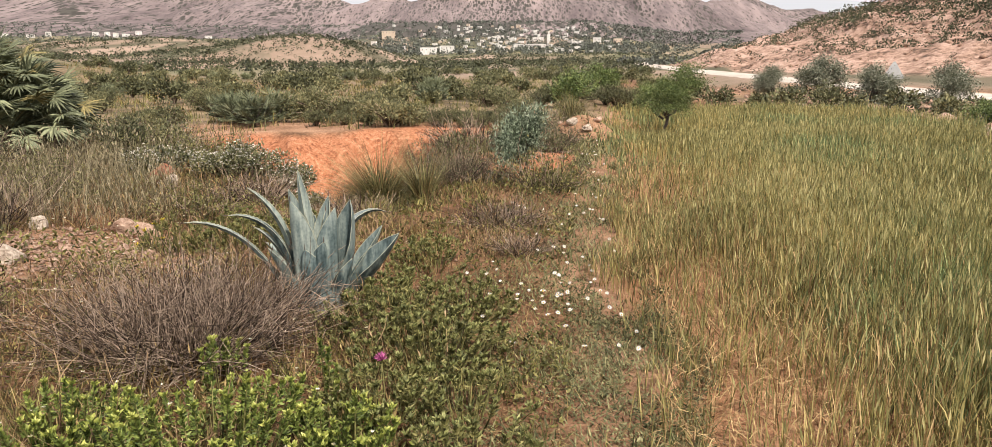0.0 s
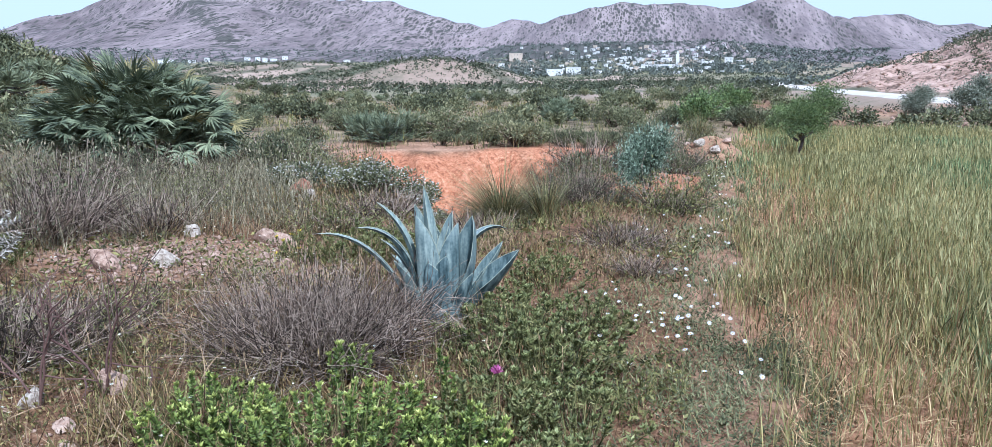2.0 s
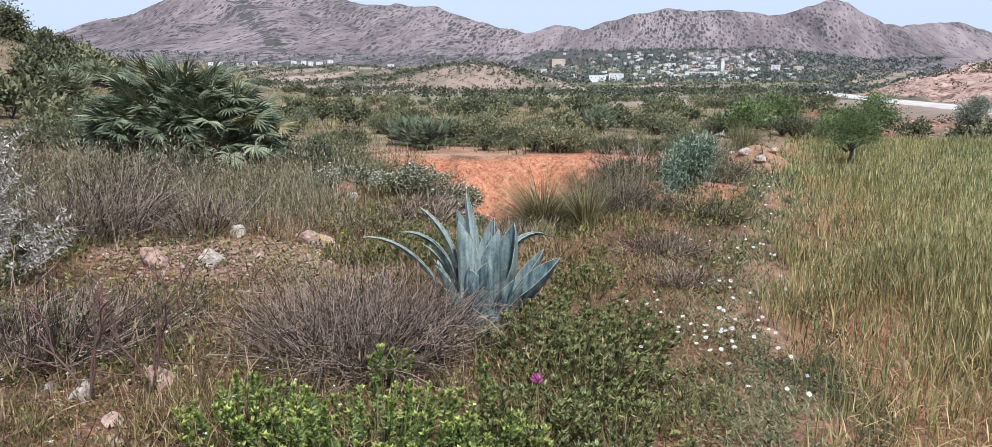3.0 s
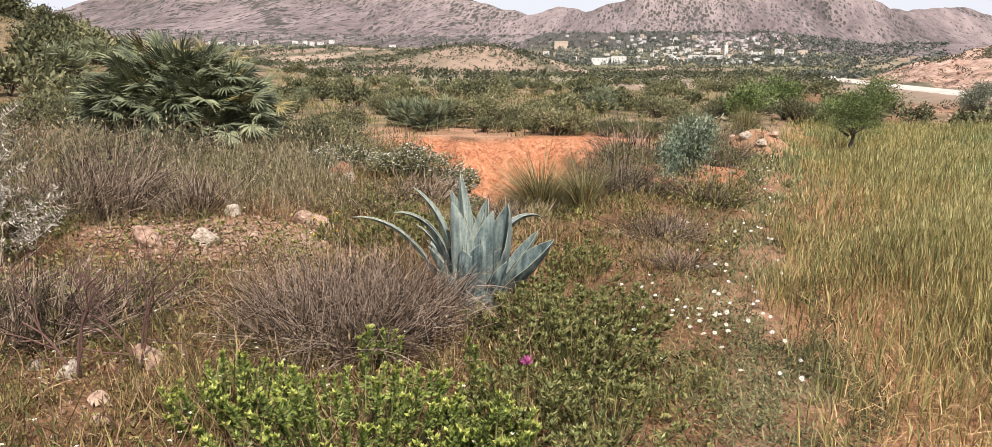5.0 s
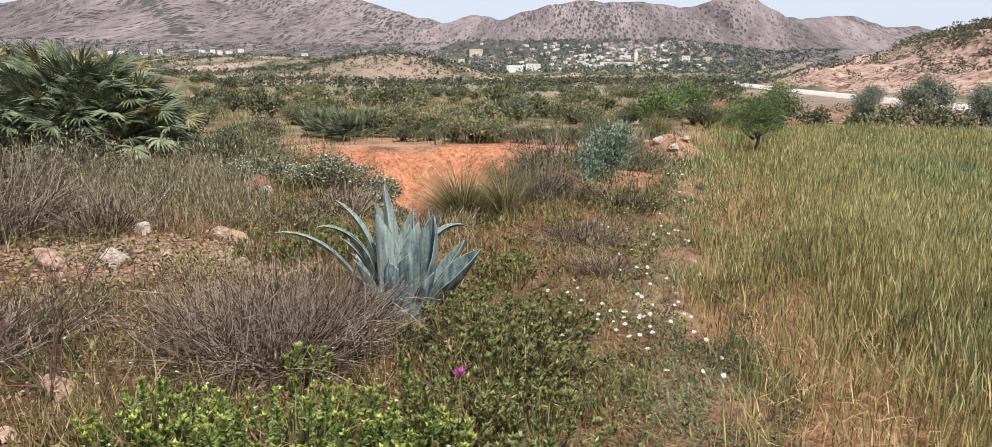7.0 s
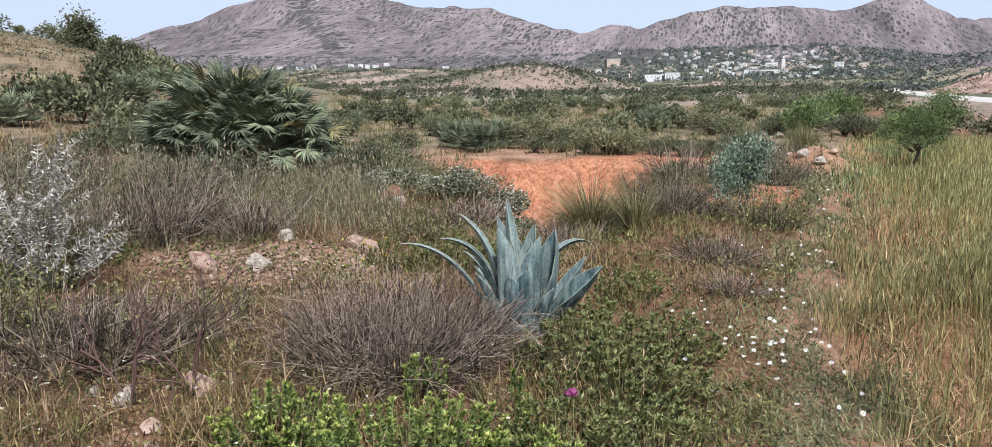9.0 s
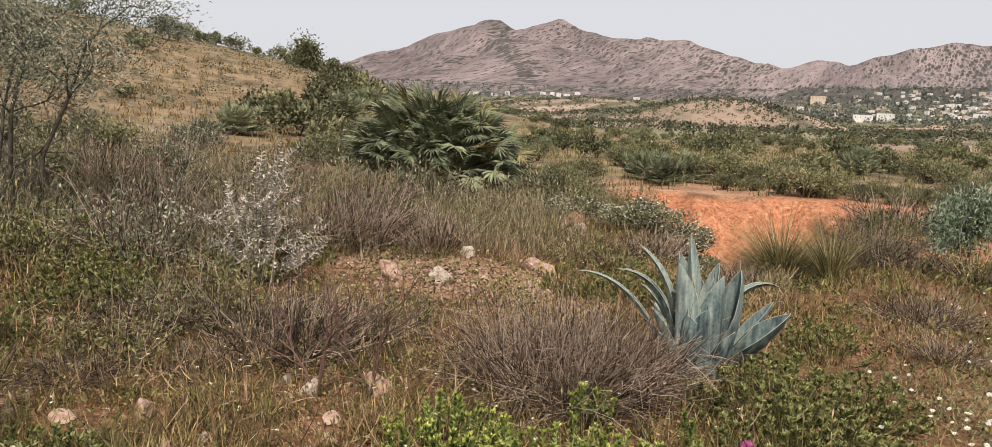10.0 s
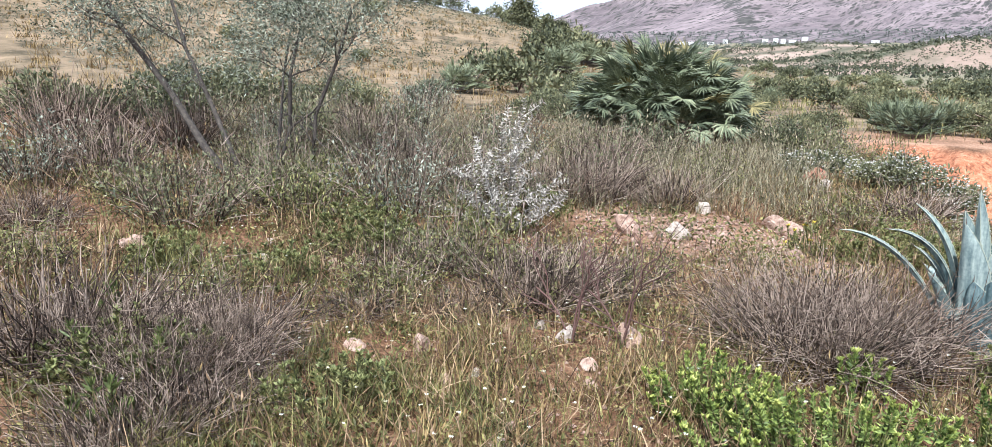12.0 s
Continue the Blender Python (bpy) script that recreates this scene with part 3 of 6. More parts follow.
def polar_sheet(name, az, rings, zfun, material, closed):
    a, r = np.meshgrid(np.radians(az), rings)
    x, y = -np.sin(a) * r, np.cos(a) * r
    v = np.stack([x, y, zfun(x, y)], -1)
    nr, na = x.shape
    i, j = np.meshgrid(np.arange(nr - 1), np.arange(na if closed else na - 1), indexing="ij")
    j2 = (j + 1) % na
    s = Soup().add(v, None, np.stack([i * na + j, (i + 1) * na + j, (i + 1) * na + j2, i * na + j2], -1))
    if closed:
        s.add(np.array([[0, 0, float(zfun(np.zeros(1), np.zeros(1))[0])]]))
        s.t.append(np.stack([np.arange(na), (np.arange(na) + 1) % na, np.full(na, nr * na)], -1))
    return s.mesh(name, material, True), x.ravel(), y.ravel()


def masks(x, y):
    r = np.hypot(x, y)
    az = np.degrees(np.arctan2(-x, y))
    left = field_left(np.maximum(y, 0))
    field = sstep(-0.25, 0.25, x - left) * sstep(0.6, -0.4, x - field_right(np.maximum(y, 0)) - 0.4 * ripple(y, y, 9, 2)) * sstep(36, 34, y - 0.1 * x) * (y > -8)
    wob = r + 0.35 * np.sin(az * 0.55) + 0.2 * np.sin(az * 1.7 + 1)
    arc = sstep(23.5, 19, az) * sstep(6.0, 8.5, az)
    red = sstep(12.9, 13.6, wob) * sstep(16.4, 15.5, wob) * arc
    red = np.maximum(red, 0.8 * sstep(1.0, 0.4, np.hypot((x - 0.15) / 0.9, (y - 10.3) / 0.7)))
    red = np.maximum(red, 0.72 * sstep(2.2, 0.8, np.hypot((x + 0.4) / 1.5, (y - 16.3) / 0.8)))
    red = np.maximum(red, 0.62 * sstep(1.3, 0.5, np.hypot((x - 0.75) / 0.7, (y - 11.8) / 1.8)))
    red = np.maximum(red, 0.75 * sstep(1.4, 0.6, np.hypot((x + 1.15) / 0.8, (y - 13.6) / 0.8)))
    dry = np.maximum(sstep(3.0, 7.0, dome(x, y, -96, 42, 82, 104, 11.5) * 3 + dome(x, y, -172, 0, 120, 120, 14) * 3), 0.85 * sstep(17, 22, r) * sstep(160, 90, r) * sstep(-11, -6, az))
    valley = sstep(60, 130, r)
    rock = sstep(0.4, 2.0, dome(x, y, 132, 165, 92, 126, 16) + dome(x, y, 92, 195, 58, 84, 6.5) + dome(x, y, 190, 120, 124, 114, 16)) * (r < 330)
    path = np.maximum(sstep(0.55, 0.2, np.abs(x - left + 0.12)) * (y > -5) * (y < 26) * (0.6 + 0.3 * ripple(x, y, 1.7, 5)), sstep(6.5, 5.2, np.abs(x - road_x(y))) * (y > -60) * (y < 320))
    path = np.maximum(path, sstep(1.2, 0.7, np.hypot(x - 1.9, y - 15.9)))
    path = np.maximum(path, 0.72 * sstep(15.2, 16.2, r) * sstep(36, 24, r) * sstep(6, 12, az) * sstep(36, 29, az))
    path = np.maximum(path, 0.8 * sstep(1.7, 0.6, np.hypot((x + 3.8) / 1.4, (y - 5.9) / 0.75)))
    path = np.maximum(path, (0.35 + 0.5 * ripple(x, y, 11, 8)) * sstep(0.0, 1.2, x - field_right(np.maximum(y, 0))) * sstep(36, 32, x) * (y > 2) * (y < 80))
    for paz, pr, pw, pd in ((-2.7, 78, 5, 14), (-4.6, 150, 16, 24), (-7.5, 190, 20, 30), (3.0, 120, 6, 18), (-10.5, 110, 7, 20)):
        pu, pv = (az - paz) * 0.01745 * pr / pw, (r - pr) / pd
        path = np.maximum(path, 0.85 * sstep(1.1, 0.6, np.hypot(pu, pv) + 0.25 * ripple(x, y, 9, 11)))
    path = np.maximum(path, 0.24 * sstep(1.3, 0.4, np.hypot(x + 2.9, (y - 2.3) / 0.7)))
    dry = np.where(x > 0, np.maximum(dry, sstep(0.5, 2.5, x - field_right(np.maximum(y, 0))) * sstep(80, 60, r) * 0.7), dry)
    return dict(red=red, field=field, dry=dry * (1 - rock), valley=valley, rock=rock, path=path)


def build_land():
    az = np.concatenate([np.arange(-42, 84, 0.48), np.arange(84, 318, 3.0)])
    rings = np.concatenate([np.geomspace(0.4, 10.5, 110), np.arange(10.6, 17.5, 0.09), np.geomspace(17.6, 300, 150), np.geomspace(310, 4600, 60)])
    me, x, y = polar_sheet("ground", az, rings, height, EARTH, True)
    n = len(me.vertices)
    for k, v in masks(x, y).items():
        a = me.attributes.new(k, "FLOAT", "POINT")
        full = np.zeros(n, np.float32)
        full[: len(v)] = v
        a.data.foreach_set("value", full)
    tagged(new("ground", me), "stony ochre and red earth with dry grass and scrub", "ground", kind="structure")
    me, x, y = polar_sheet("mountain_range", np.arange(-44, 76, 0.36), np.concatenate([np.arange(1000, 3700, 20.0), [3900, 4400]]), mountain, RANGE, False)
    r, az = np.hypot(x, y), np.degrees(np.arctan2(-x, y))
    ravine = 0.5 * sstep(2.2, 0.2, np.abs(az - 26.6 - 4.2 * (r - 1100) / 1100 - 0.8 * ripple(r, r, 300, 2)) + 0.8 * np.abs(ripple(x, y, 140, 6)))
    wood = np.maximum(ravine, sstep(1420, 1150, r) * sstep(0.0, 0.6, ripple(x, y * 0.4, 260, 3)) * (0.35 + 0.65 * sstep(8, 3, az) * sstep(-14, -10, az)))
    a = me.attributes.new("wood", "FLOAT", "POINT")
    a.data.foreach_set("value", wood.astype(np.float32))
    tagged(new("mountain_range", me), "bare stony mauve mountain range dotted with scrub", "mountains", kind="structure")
    # road
    y = np.linspace(-60, 320, 120)
    s = Soup()
    off = np.array([-3.9, -3.4, 3.4, 3.9])
    drop = np.array([-0.25, 0.05, 0.05, -0.25])
    v = np.stack([road_x(y)[:, None] + off + 0 * y[:, None], y[:, None] + 0 * off, road_z(y)[:, None] + drop], -1)
    i, j = np.meshgrid(np.arange(119), np.arange(3), indexing="ij")
    s.add(v, None, np.stack([i * 4 + j, i * 4 + j + 1, (i + 1) * 4 + j + 1, (i + 1) * 4 + j], -1))
    tagged(new("road", s.mesh("road", GRAVEL)), "pale unpaved gravel road along the foot of a slope", "road", kind="structure")


build_land()


# ---------- trees and shrubs ----------
def limbs(start, way, length, radius, depth, spread, rnd, out, tips, droop=0.0, more=3):
    """Branches that fork: polylines of five points with their radii; the ends are collected."""
    p, d = np.array(start, float), np.array(way, float)
    pts, rad = [p.copy()], [radius]
    for i in range(4):
        d = d + rnd.normal(0, 0.16, 3) + np.array([0, 0, -droop])
        d /= np.linalg.norm(d)
        p = p + d * length / 4
        pts.append(p.copy())
        rad.append(radius * (1 - 0.42 * (i + 1) / 4))
    out.append((np.array(pts), np.array(rad)))
    if depth == 0:
        tips.append((pts[2], d))
        tips.append((pts[4], d))
        return
    for _ in range(more if depth > 1 else more + 1):
        t = rnd.integers(2, 5)
        nd = d + rnd.normal(0, spread, 3)
        nd /= np.linalg.norm(nd)
        limbs(pts[t], nd, length * rnd.uniform(0.55, 0.8), rad[t] * 0.62, depth - 1, spread, rnd, out, tips, droop, more)


def tree_meshes(name, stems, leaf_material, n_leaf, leaf, spread=0.55, depth=3, puff=0.22, seed=1, droop=0.0, sides=5, more=3, low=-9.0):
    """stems: (start, way, length, radius). Returns the meshes of wood and of leaves."""
    rnd = np.random.default_rng(seed)
    out, tips = [], []
    for st in stems:
        limbs(*st, depth, spread, rnd, out, tips, droop, more)
    out, tips = [o for o in out if o[0][-1, 2] > low], [q for q in tips if q[0][2] > low]
    wood, crown = Soup(), Soup()
    tubes(wood, np.stack([o[0] for o in out]), np.stack([o[1] for o in out]), sides)
    pos, way = np.array([t[0] for t in tips]), np.array([t[1] for t in tips])
    i = rnd.integers(0, len(pos), n_leaf)
    at = pos[i] + rnd.normal(0, puff, (n_leaf, 3)) * np.array([1, 1, 0.8])
    leaves(crown, at, way[i] + rnd.normal(0, 0.8, (n_leaf, 3)), leaf[0] * rnd.uniform(0.6, 1.3, n_leaf), leaf[1] * rnd.uniform(0.7, 1.2, n_leaf))
    return wood.mesh(name + "_wood", BARK, True), crown.mesh(name + "_leaves", leaf_material)


def tree(name, m, meshes, label, category, group=""):
    t = empty(name, m, label, category, group)
    part("trunk", meshes[0], t)
    part("crown", meshes[1], t)
    return t


def bush_meshes(name, wide, high, n_leaf, leaf, leaf_material, seed, lobes=14, n_stem=40):
    """A lobed, gappy dome of leaves over bare stems."""
    rnd = np.random.default_rng(seed)
    a, q = rnd.uniform(0, 2 * math.pi, lobes), np.sqrt(rnd.uniform(0, 1, lobes))
    c = np.stack([np.cos(a) * q * wide * 0.36, np.sin(a) * q * wide * 0.36, high * (0.30 + 0.38 * rnd.uniform(0, 1, lobes) * (1.15 - q * 0.7))], -1)
    rad = wide * rnd.uniform(0.10, 0.20, lobes)
    i = rnd.integers(0, lobes, n_leaf)
    d = rnd.normal(0, 1, (n_leaf, 3))
    d /= np.linalg.norm(d, axis=1, keepdims=True)
    at = c[i] + d * (rad[i] * rnd.uniform(0.35, 1.12, n_leaf) ** 0.6)[:, None] * np.array([1, 1, min(1.0, high / wide * 1.5)])
    at[:, 2] = np.abs(at[:, 2])
    f, s = Soup(), Soup()
    leaves(f, at, d + rnd.normal(0, 0.7, (n_leaf, 3)) + np.array([0, 0, 0.5]), leaf[0] * rnd.uniform(0.6, 1.4, n_leaf), leaf[1] * rnd.uniform(0.6, 1.3, n_leaf))
    j = rnd.integers(0, lobes, n_stem)
    t = np.linspace(0, 1, 3)[None, :, None]
    end = c[j] + rnd.normal(0, wide * 0.06, (n_stem, 3))
    path = end[:, None] * t * np.array([1, 1, 1]) + np.array([0, 0, 0.12 * high]) * np.sin(t * math.pi)
    tubes(s, path, np.linspace(0.014, 0.005, 3)[None] * np.ones((n_stem, 1)) * wide / 1.2)
    return s.mesh(name + "_stems", TWIG), f.mesh(name + "_foliage", leaf_material)


def bush(name, m, meshes, label, category="shrub", group=""):
    t = empty(name, m, label, category, group)
    part("branchwork", meshes[0], t)
    part("foliage", meshes[1], t)
    return t


def fan_mesh(name, material, seed, radius=0.3, stalk=0.5, n=19, bow=40):
    """One frond of a fan palm: a stalk along +x and, bent over at its end, a fan of folded pointed leaflets."""
    rnd = np.random.default_rng(seed)
    s = Soup()
    path = np.stack([np.linspace(0, stalk, 4), np.zeros(4), 0.05 * np.sin(np.linspace(0, 2.4, 4))], -1)[None]
    tubes(s, path, np.array([[0.011, 0.008, 0.006, 0.005]]))
    a = np.linspace(-2.0, 2.0, n) + rnd.normal(0, 0.04, n)
    d = np.stack([np.cos(a), np.sin(a), 0.16 * np.cos(2 * a) + rnd.normal(0, 0.09, n)], -1)
    c, q = math.cos(radians(bow)), math.sin(radians(bow))
    turn = np.array([[c, 0, q], [0, 1, 0], [-q, 0, c]])
    d = d @ turn.T
    ln = radius * (0.8 + 0.2 * np.cos(a)) * rnd.uniform(0.8, 1.12, n)
    o = path[0, -1]
    side = (np.stack([-np.sin(a), np.cos(a), np.zeros(n)], -1) @ turn.T) * 0.0155 * radius / 0.3
    fold = turn @ np.array([0, 0, 0.012])
    mid, tip = o + d * (ln * 0.5)[:, None], o + d * ln[:, None] + np.array([0, 0, -0.03]) * rnd.uniform(0, 1.6, (n, 1))
    v = np.stack([np.repeat(o[None], n, 0), mid - side, mid + fold, mid + side, tip], 1)
    b = np.arange(n)[:, None] * 5
    s.add(v, np.concatenate([b + np.array([[0, 1, 2]]), b + np.array([[0, 2, 3]]), b + np.array([[1, 4, 2]]), b + np.array([[2, 4, 3]])], 0))
    return s.mesh(name, material)


FANS = [fan_mesh("fan", PALM, k, 0.25, 0.6, n=21, bow=(-5, 12, 28, 45)[k]) for k in range(4)]
GOLDFANS = [fan_mesh("golden_fan", GOLDPALM, 5 + k, 0.25, 0.6, bow=15) for k in range(2)]
DRYFANS = [fan_mesh("dry_fan", DRYPALM, 9 + k, 0.29, 0.45, bow=40) for k in range(2)]


def fan_palm(name, m, wide, high, n, label, seed, group="", trunks=5):
    """A clump of dwarf fan palm: short trunks, a dome of fronds to all sides, dry ones below."""
    rnd = np.random.default_rng(seed)
    t = empty(name, m, label, "palm", group)
    hearts = [(0, 0, high * 0.42)] + [(math.cos(a) * wide * f, math.sin(a) * wide * f, high * rnd.uniform(*h)) for f, h, k in ((0.17, (0.26, 0.46), trunks), (0.31, (0.10, 0.26), trunks + 3)) for a in np.linspace(0, 2 * math.pi, k + 1)[:-1] + rnd.uniform(0, 1)]
    s = Soup()
    for h in hearts:
        pth = np.array([[h[0] * 0.6, h[1] * 0.6, -0.1], [h[0] * 0.8, h[1] * 0.8, h[2] * 0.5], [h[0], h[1], h[2]]])[None]
        tubes(s, pth, np.array([[0.11, 0.10, 0.06]]) * wide / 3, 7)
    part("trunk", s.mesh("palm_trunk", BARK, True), t)
    for k in range(n):
        h = Vector(hearts[k % len(hearts)])
        out = math.degrees(math.atan2(h.y, h.x))
        az = out + rnd.normal(0, 75) if h.length > 0.3 and k % 3 else rnd.uniform(0, 360)
        up = math.degrees(math.asin(rnd.uniform(-0.12, 1) ** 1 if k % 2 else rnd.uniform(0.35, 1))) if k % 8 else -22
        dry, gold = up < -10, k % 11 == 5 and up > 20
        o = new("dry_frond" if dry else "golden_frond" if gold else "frond", (DRYFANS if dry else GOLDFANS if gold else FANS)[k % 4 if not (dry or gold) else k % 2])
        o.parent = t
        sc = high / 1.75 * rnd.uniform(0.78, 1.2)
        o.matrix_basis = Matrix.Translation(h) @ pose(0, 0, 0, 0, 0, az) @ pose(0, 0, 0, 0, -up, 0) @ pose(0, 0, 0, rnd.uniform(-40, 40), 0, 0) @ Matrix.Diagonal((sc * 1.1, sc, sc, 1))
        if dry:
            tagged(o, "dried brown frond")
        elif gold:
            tagged(o, "yellowing frond")
    return t


def palm_clump_meshes(name, n, seed):
    """A far dwarf palm: stalks and fans."""
    rnd = np.random.default_rng(seed)
    s, w = Soup(), Soup()
    nl = 15
    for _ in range(n):
        az, up = rnd.uniform(0, 2 * math.pi), math.asin(rnd.uniform(0.0, 1))
        d = np.array([math.cos(az) * math.cos(up), math.sin(az) * math.cos(up), math.sin(up)])
        o = np.array([rnd.normal(0, 0.12), rnd.normal(0, 0.12), 0.1])
        e = o + d * rnd.uniform(0.22, 0.55)
        tubes(w, np.stack([o, (o + e) / 2, e])[None], np.array([[0.012, 0.009, 0.007]]))
        q = np.array([-math.sin(az), math.cos(az), 0])
        u = np.cross(d, q)
        a = np.linspace(-1.6, 1.6, nl)
        dirs = d * np.cos(a)[:, None] + q * np.sin(a)[:, None] + u * 0.2
        leaves(s, np.repeat(e[None], nl, 0), dirs + rnd.normal(0, 0.08, dirs.shape), 0.27 * rnd.uniform(0.8, 1.1, nl), np.full(nl, 0.026))
    return w.mesh(name + "_stems", BARK), s.mesh(name + "_fronds", PALM)


def twig_meshes(name, wide, high, n, seed, material=None, thick=0.0022, fork=2, leafy=0):
    """A leafless, dense dome of thin dry twigs."""
    rnd = np.random.default_rng(seed)
    a = rnd.uniform(0, 2 * math.pi, n)
    q = np.sqrt(rnd.uniform(0, 1, n))
    base = np.stack([np.cos(a) * q * wide * 0.3, np.sin(a) * q * wide * 0.3, np.zeros(n)], -1)
    reach = math.atan2(wide * 0.42, high)
    lean = q * reach * 1.5 + rnd.normal(0, 0.12, n)
    ln = high * rnd.uniform(0.75, 1.15, n) / np.cos(np.clip(lean, 0, 0.9)) * (1 - 0.25 * q)
    head = a + rnd.normal(0, 0.8, n)
    ln = ln * np.where(rnd.uniform(0, 1, n) < 0.5, rnd.uniform(0.45, 0.9, n), 1)
    main = arcs(base, head, lean, rnd.normal(-0.1, 0.6, n), ln, 5) + np.cumsum(rnd.normal(0, 0.02, (n, 5, 3)), 1)
    s, f = Soup(), Soup()
    coarse = n < 1000
    tubes(s, main[:, ::2] if coarse else main, np.linspace(1.6, 0.6, 3 if coarse else 5)[None] * thick * np.ones((n, 1)))
    for _ in range(fork):
        k = rnd.integers(1, 4, n)
        st = main[np.arange(n), k] * 0.5 + main[np.arange(n), k + 1] * 0.5
        side = arcs(st, head + rnd.normal(0, 1.1, n), lean + rnd.normal(0.2, 0.6, n), rnd.normal(0, 0.8, n), ln * rnd.uniform(0.25, 0.5, n), 3)
        tubes(f, side, np.linspace(0.9, 0.5, 3)[None] * thick * np.ones((n, 1)))
    l = Soup()
    if leafy:
        i, k = rnd.integers(0, n, leafy), rnd.integers(1, 5, leafy)
        leaves(l, main[i, k] + rnd.normal(0, 0.03, (leafy, 3)), rnd.normal(0, 1, (leafy, 3)) + np.array([0, 0, 0.6]), rnd.uniform(0.025, 0.055, leafy), rnd.uniform(0.009, 0.018, leafy))
    return s.mesh(name, TWIG), f.mesh(name + "_fine", TWIG), l.mesh(name + "_leaves", material) if leafy else None


def rock(name, x, y, w, h, material, label, seed, deep=None, turn=0.0):
    """A weathered, angular stone."""
    bm = bmesh.new()
    bmesh.ops.create_icosphere(bm, subdivisions=3, radius=0.5)
    off = Vector((seed * 3.7, seed * 1.3, seed * 2.1))
    for v in bm.verts:
        c = v.co.copy()
        q = 1 + 0.42 * noise.noise(c * 2.2 + off) + 0.2 * noise.noise(c * 5 + off) + 0.09 * noise.noise(c * 13 + off)
        v.co = c * q
        for k in range(9):
            nrm = Vector((math.sin(seed + k * 2.1), math.cos(seed * 2 + k * 1.7), math.sin(k * 1.1 + seed * 0.7))).normalized()
            far = v.co.dot(nrm) - 0.27 - 0.1 * math.sin(seed * 5 + k * 3)
            if far > 0:
                v.co -= nrm * far * 0.62
        v.co.x *= w
        v.co.y *= deep or w * 0.8
        v.co.z = max(v.co.z, -0.32) * h * 1.35
    me = bpy.data.meshes.new(name)
    bm.to_mesh(me)
    bm.free()
    me.materials.append(material)
    ob = new(name, me)
    ob.matrix_basis = pose(x, y, ground_z(x, y) + h * 0.22, 0, 0, turn)
    return tagged(ob, label, "rock", "stones on the bare earth")


# ---------- the agave ----------
def agave_leaf(plant_ob, phi, lean, bend, length, width, twist=0, off=0.10):
    """A thick channelled leaf with a pale toothed rim and a dark end spine."""
    phi, k, m = radians(phi), 15, 7
    t = np.linspace(0, 1, k)
    th = radians(lean - 0.12 * bend) + radians(bend) * 1.4 * t ** 2
    step = length / (k - 1)
    run = off + np.concatenate([[0], np.cumsum(np.sin((th[1:] + th[:-1]) / 2) * step)])
    up = np.concatenate([[0], np.cumsum(np.cos((th[1:] + th[:-1]) / 2) * step)]) - 0.02
    path = np.stack([run * math.cos(phi), run * math.sin(phi), up], -1)
    half = width / 2 * np.interp(t, (0, 0.25, 0.5, 0.68, 0.82, 0.92, 1), (0.80, 0.95, 1.0, 0.93, 0.70, 0.38, 0.0)) + 0.0015
    tang = np.gradient(path, axis=0)
    tang /= np.linalg.norm(tang, axis=1, keepdims=True)
    side = np.array([-math.sin(phi), math.cos(phi), 0.0])
    nrm = np.cross(tang, side)
    nrm = nrm * np.sign(nrm @ np.array([0, 0, 1.0]) + 1e-6)[:, None] if lean > 25 else np.cross(side[None], tang) * -1
    # the hollow side faces the heart of the plant
    inward = np.array([-math.cos(phi), -math.sin(phi), 0.3])
    nrm = nrm * np.where(nrm @ inward < 0, -1, 1)[:, None]
    tw = radians(twist) * np.clip(t * 1.6, 0, 1)[:, None]
    side, nrm = side[None] * np.cos(tw) + nrm * np.sin(tw), nrm * np.cos(tw) - side[None] * np.sin(tw)
    u = np.linspace(-1, 1, m)
    s = Soup()
    hollow = (0.55 + 0.35 * np.sin(math.pi * t))[:, None] * (u ** 2)[None]
    thick = (0.030 * (1 - t) ** 0.7 + 0.003)[:, None] * np.sqrt(np.clip(1 - u ** 2, 0, 1))[None] * width / 0.14
    top = path[:, None] + side[:, None] * (u[None] * half[:, None])[..., None] + nrm[:, None] * (hollow * half[:, None])[..., None]
    low = top - nrm[:, None] * thick[..., None]
    i, j = np.meshgrid(np.arange(k - 1), np.arange(m - 1), indexing="ij")
    q = np.stack([i * m + j, i * m + j + 1, (i + 1) * m + j + 1, (i + 1) * m + j], -1)
    s.add(top, None, q)
    s.add(low, None, q[..., ::-1])
    leaf = part("leaf", s.mesh("agave_leaf", AGAVE, True), plant_ob)
    r = Soup()
    for e in (0, m - 1):
        tubes(r, top[None, :, e], np.full((1, k), 0.0026))
        n = int(length / 0.028)
        tt = np.linspace(0.08, 0.94, n) * (k - 1)
        f = np.floor(tt).astype(int)
        at = top[f, e] + (top[np.minimum(f + 1, k - 1), e] - top[f, e]) * (tt - f)[:, None]
        out = side[f] * (1 if e else -1)
        b = np.stack([at - tang[f] * 0.004, at + tang[f] * 0.004, at + out * 0.008 + nrm[f] * 0.004], 1)
        r.add(b, np.arange(3 * n).reshape(-1, 3))
    part("rim", r.mesh("agave_rim", AGAVE_RIM), leaf, "pale toothed leaf edge")
    sp = Soup()
    tubes(sp, np.stack([path[-1] - tang[-1] * 0.02, path[-1] + tang[-1] * 0.012, path[-1] + tang[-1] * 0.035])[None], np.array([[0.004, 0.003, 0.0005]]), 5)
    part("spine", sp.mesh("agave_spine", AGAVE_TIP), leaf, "dark end spine")


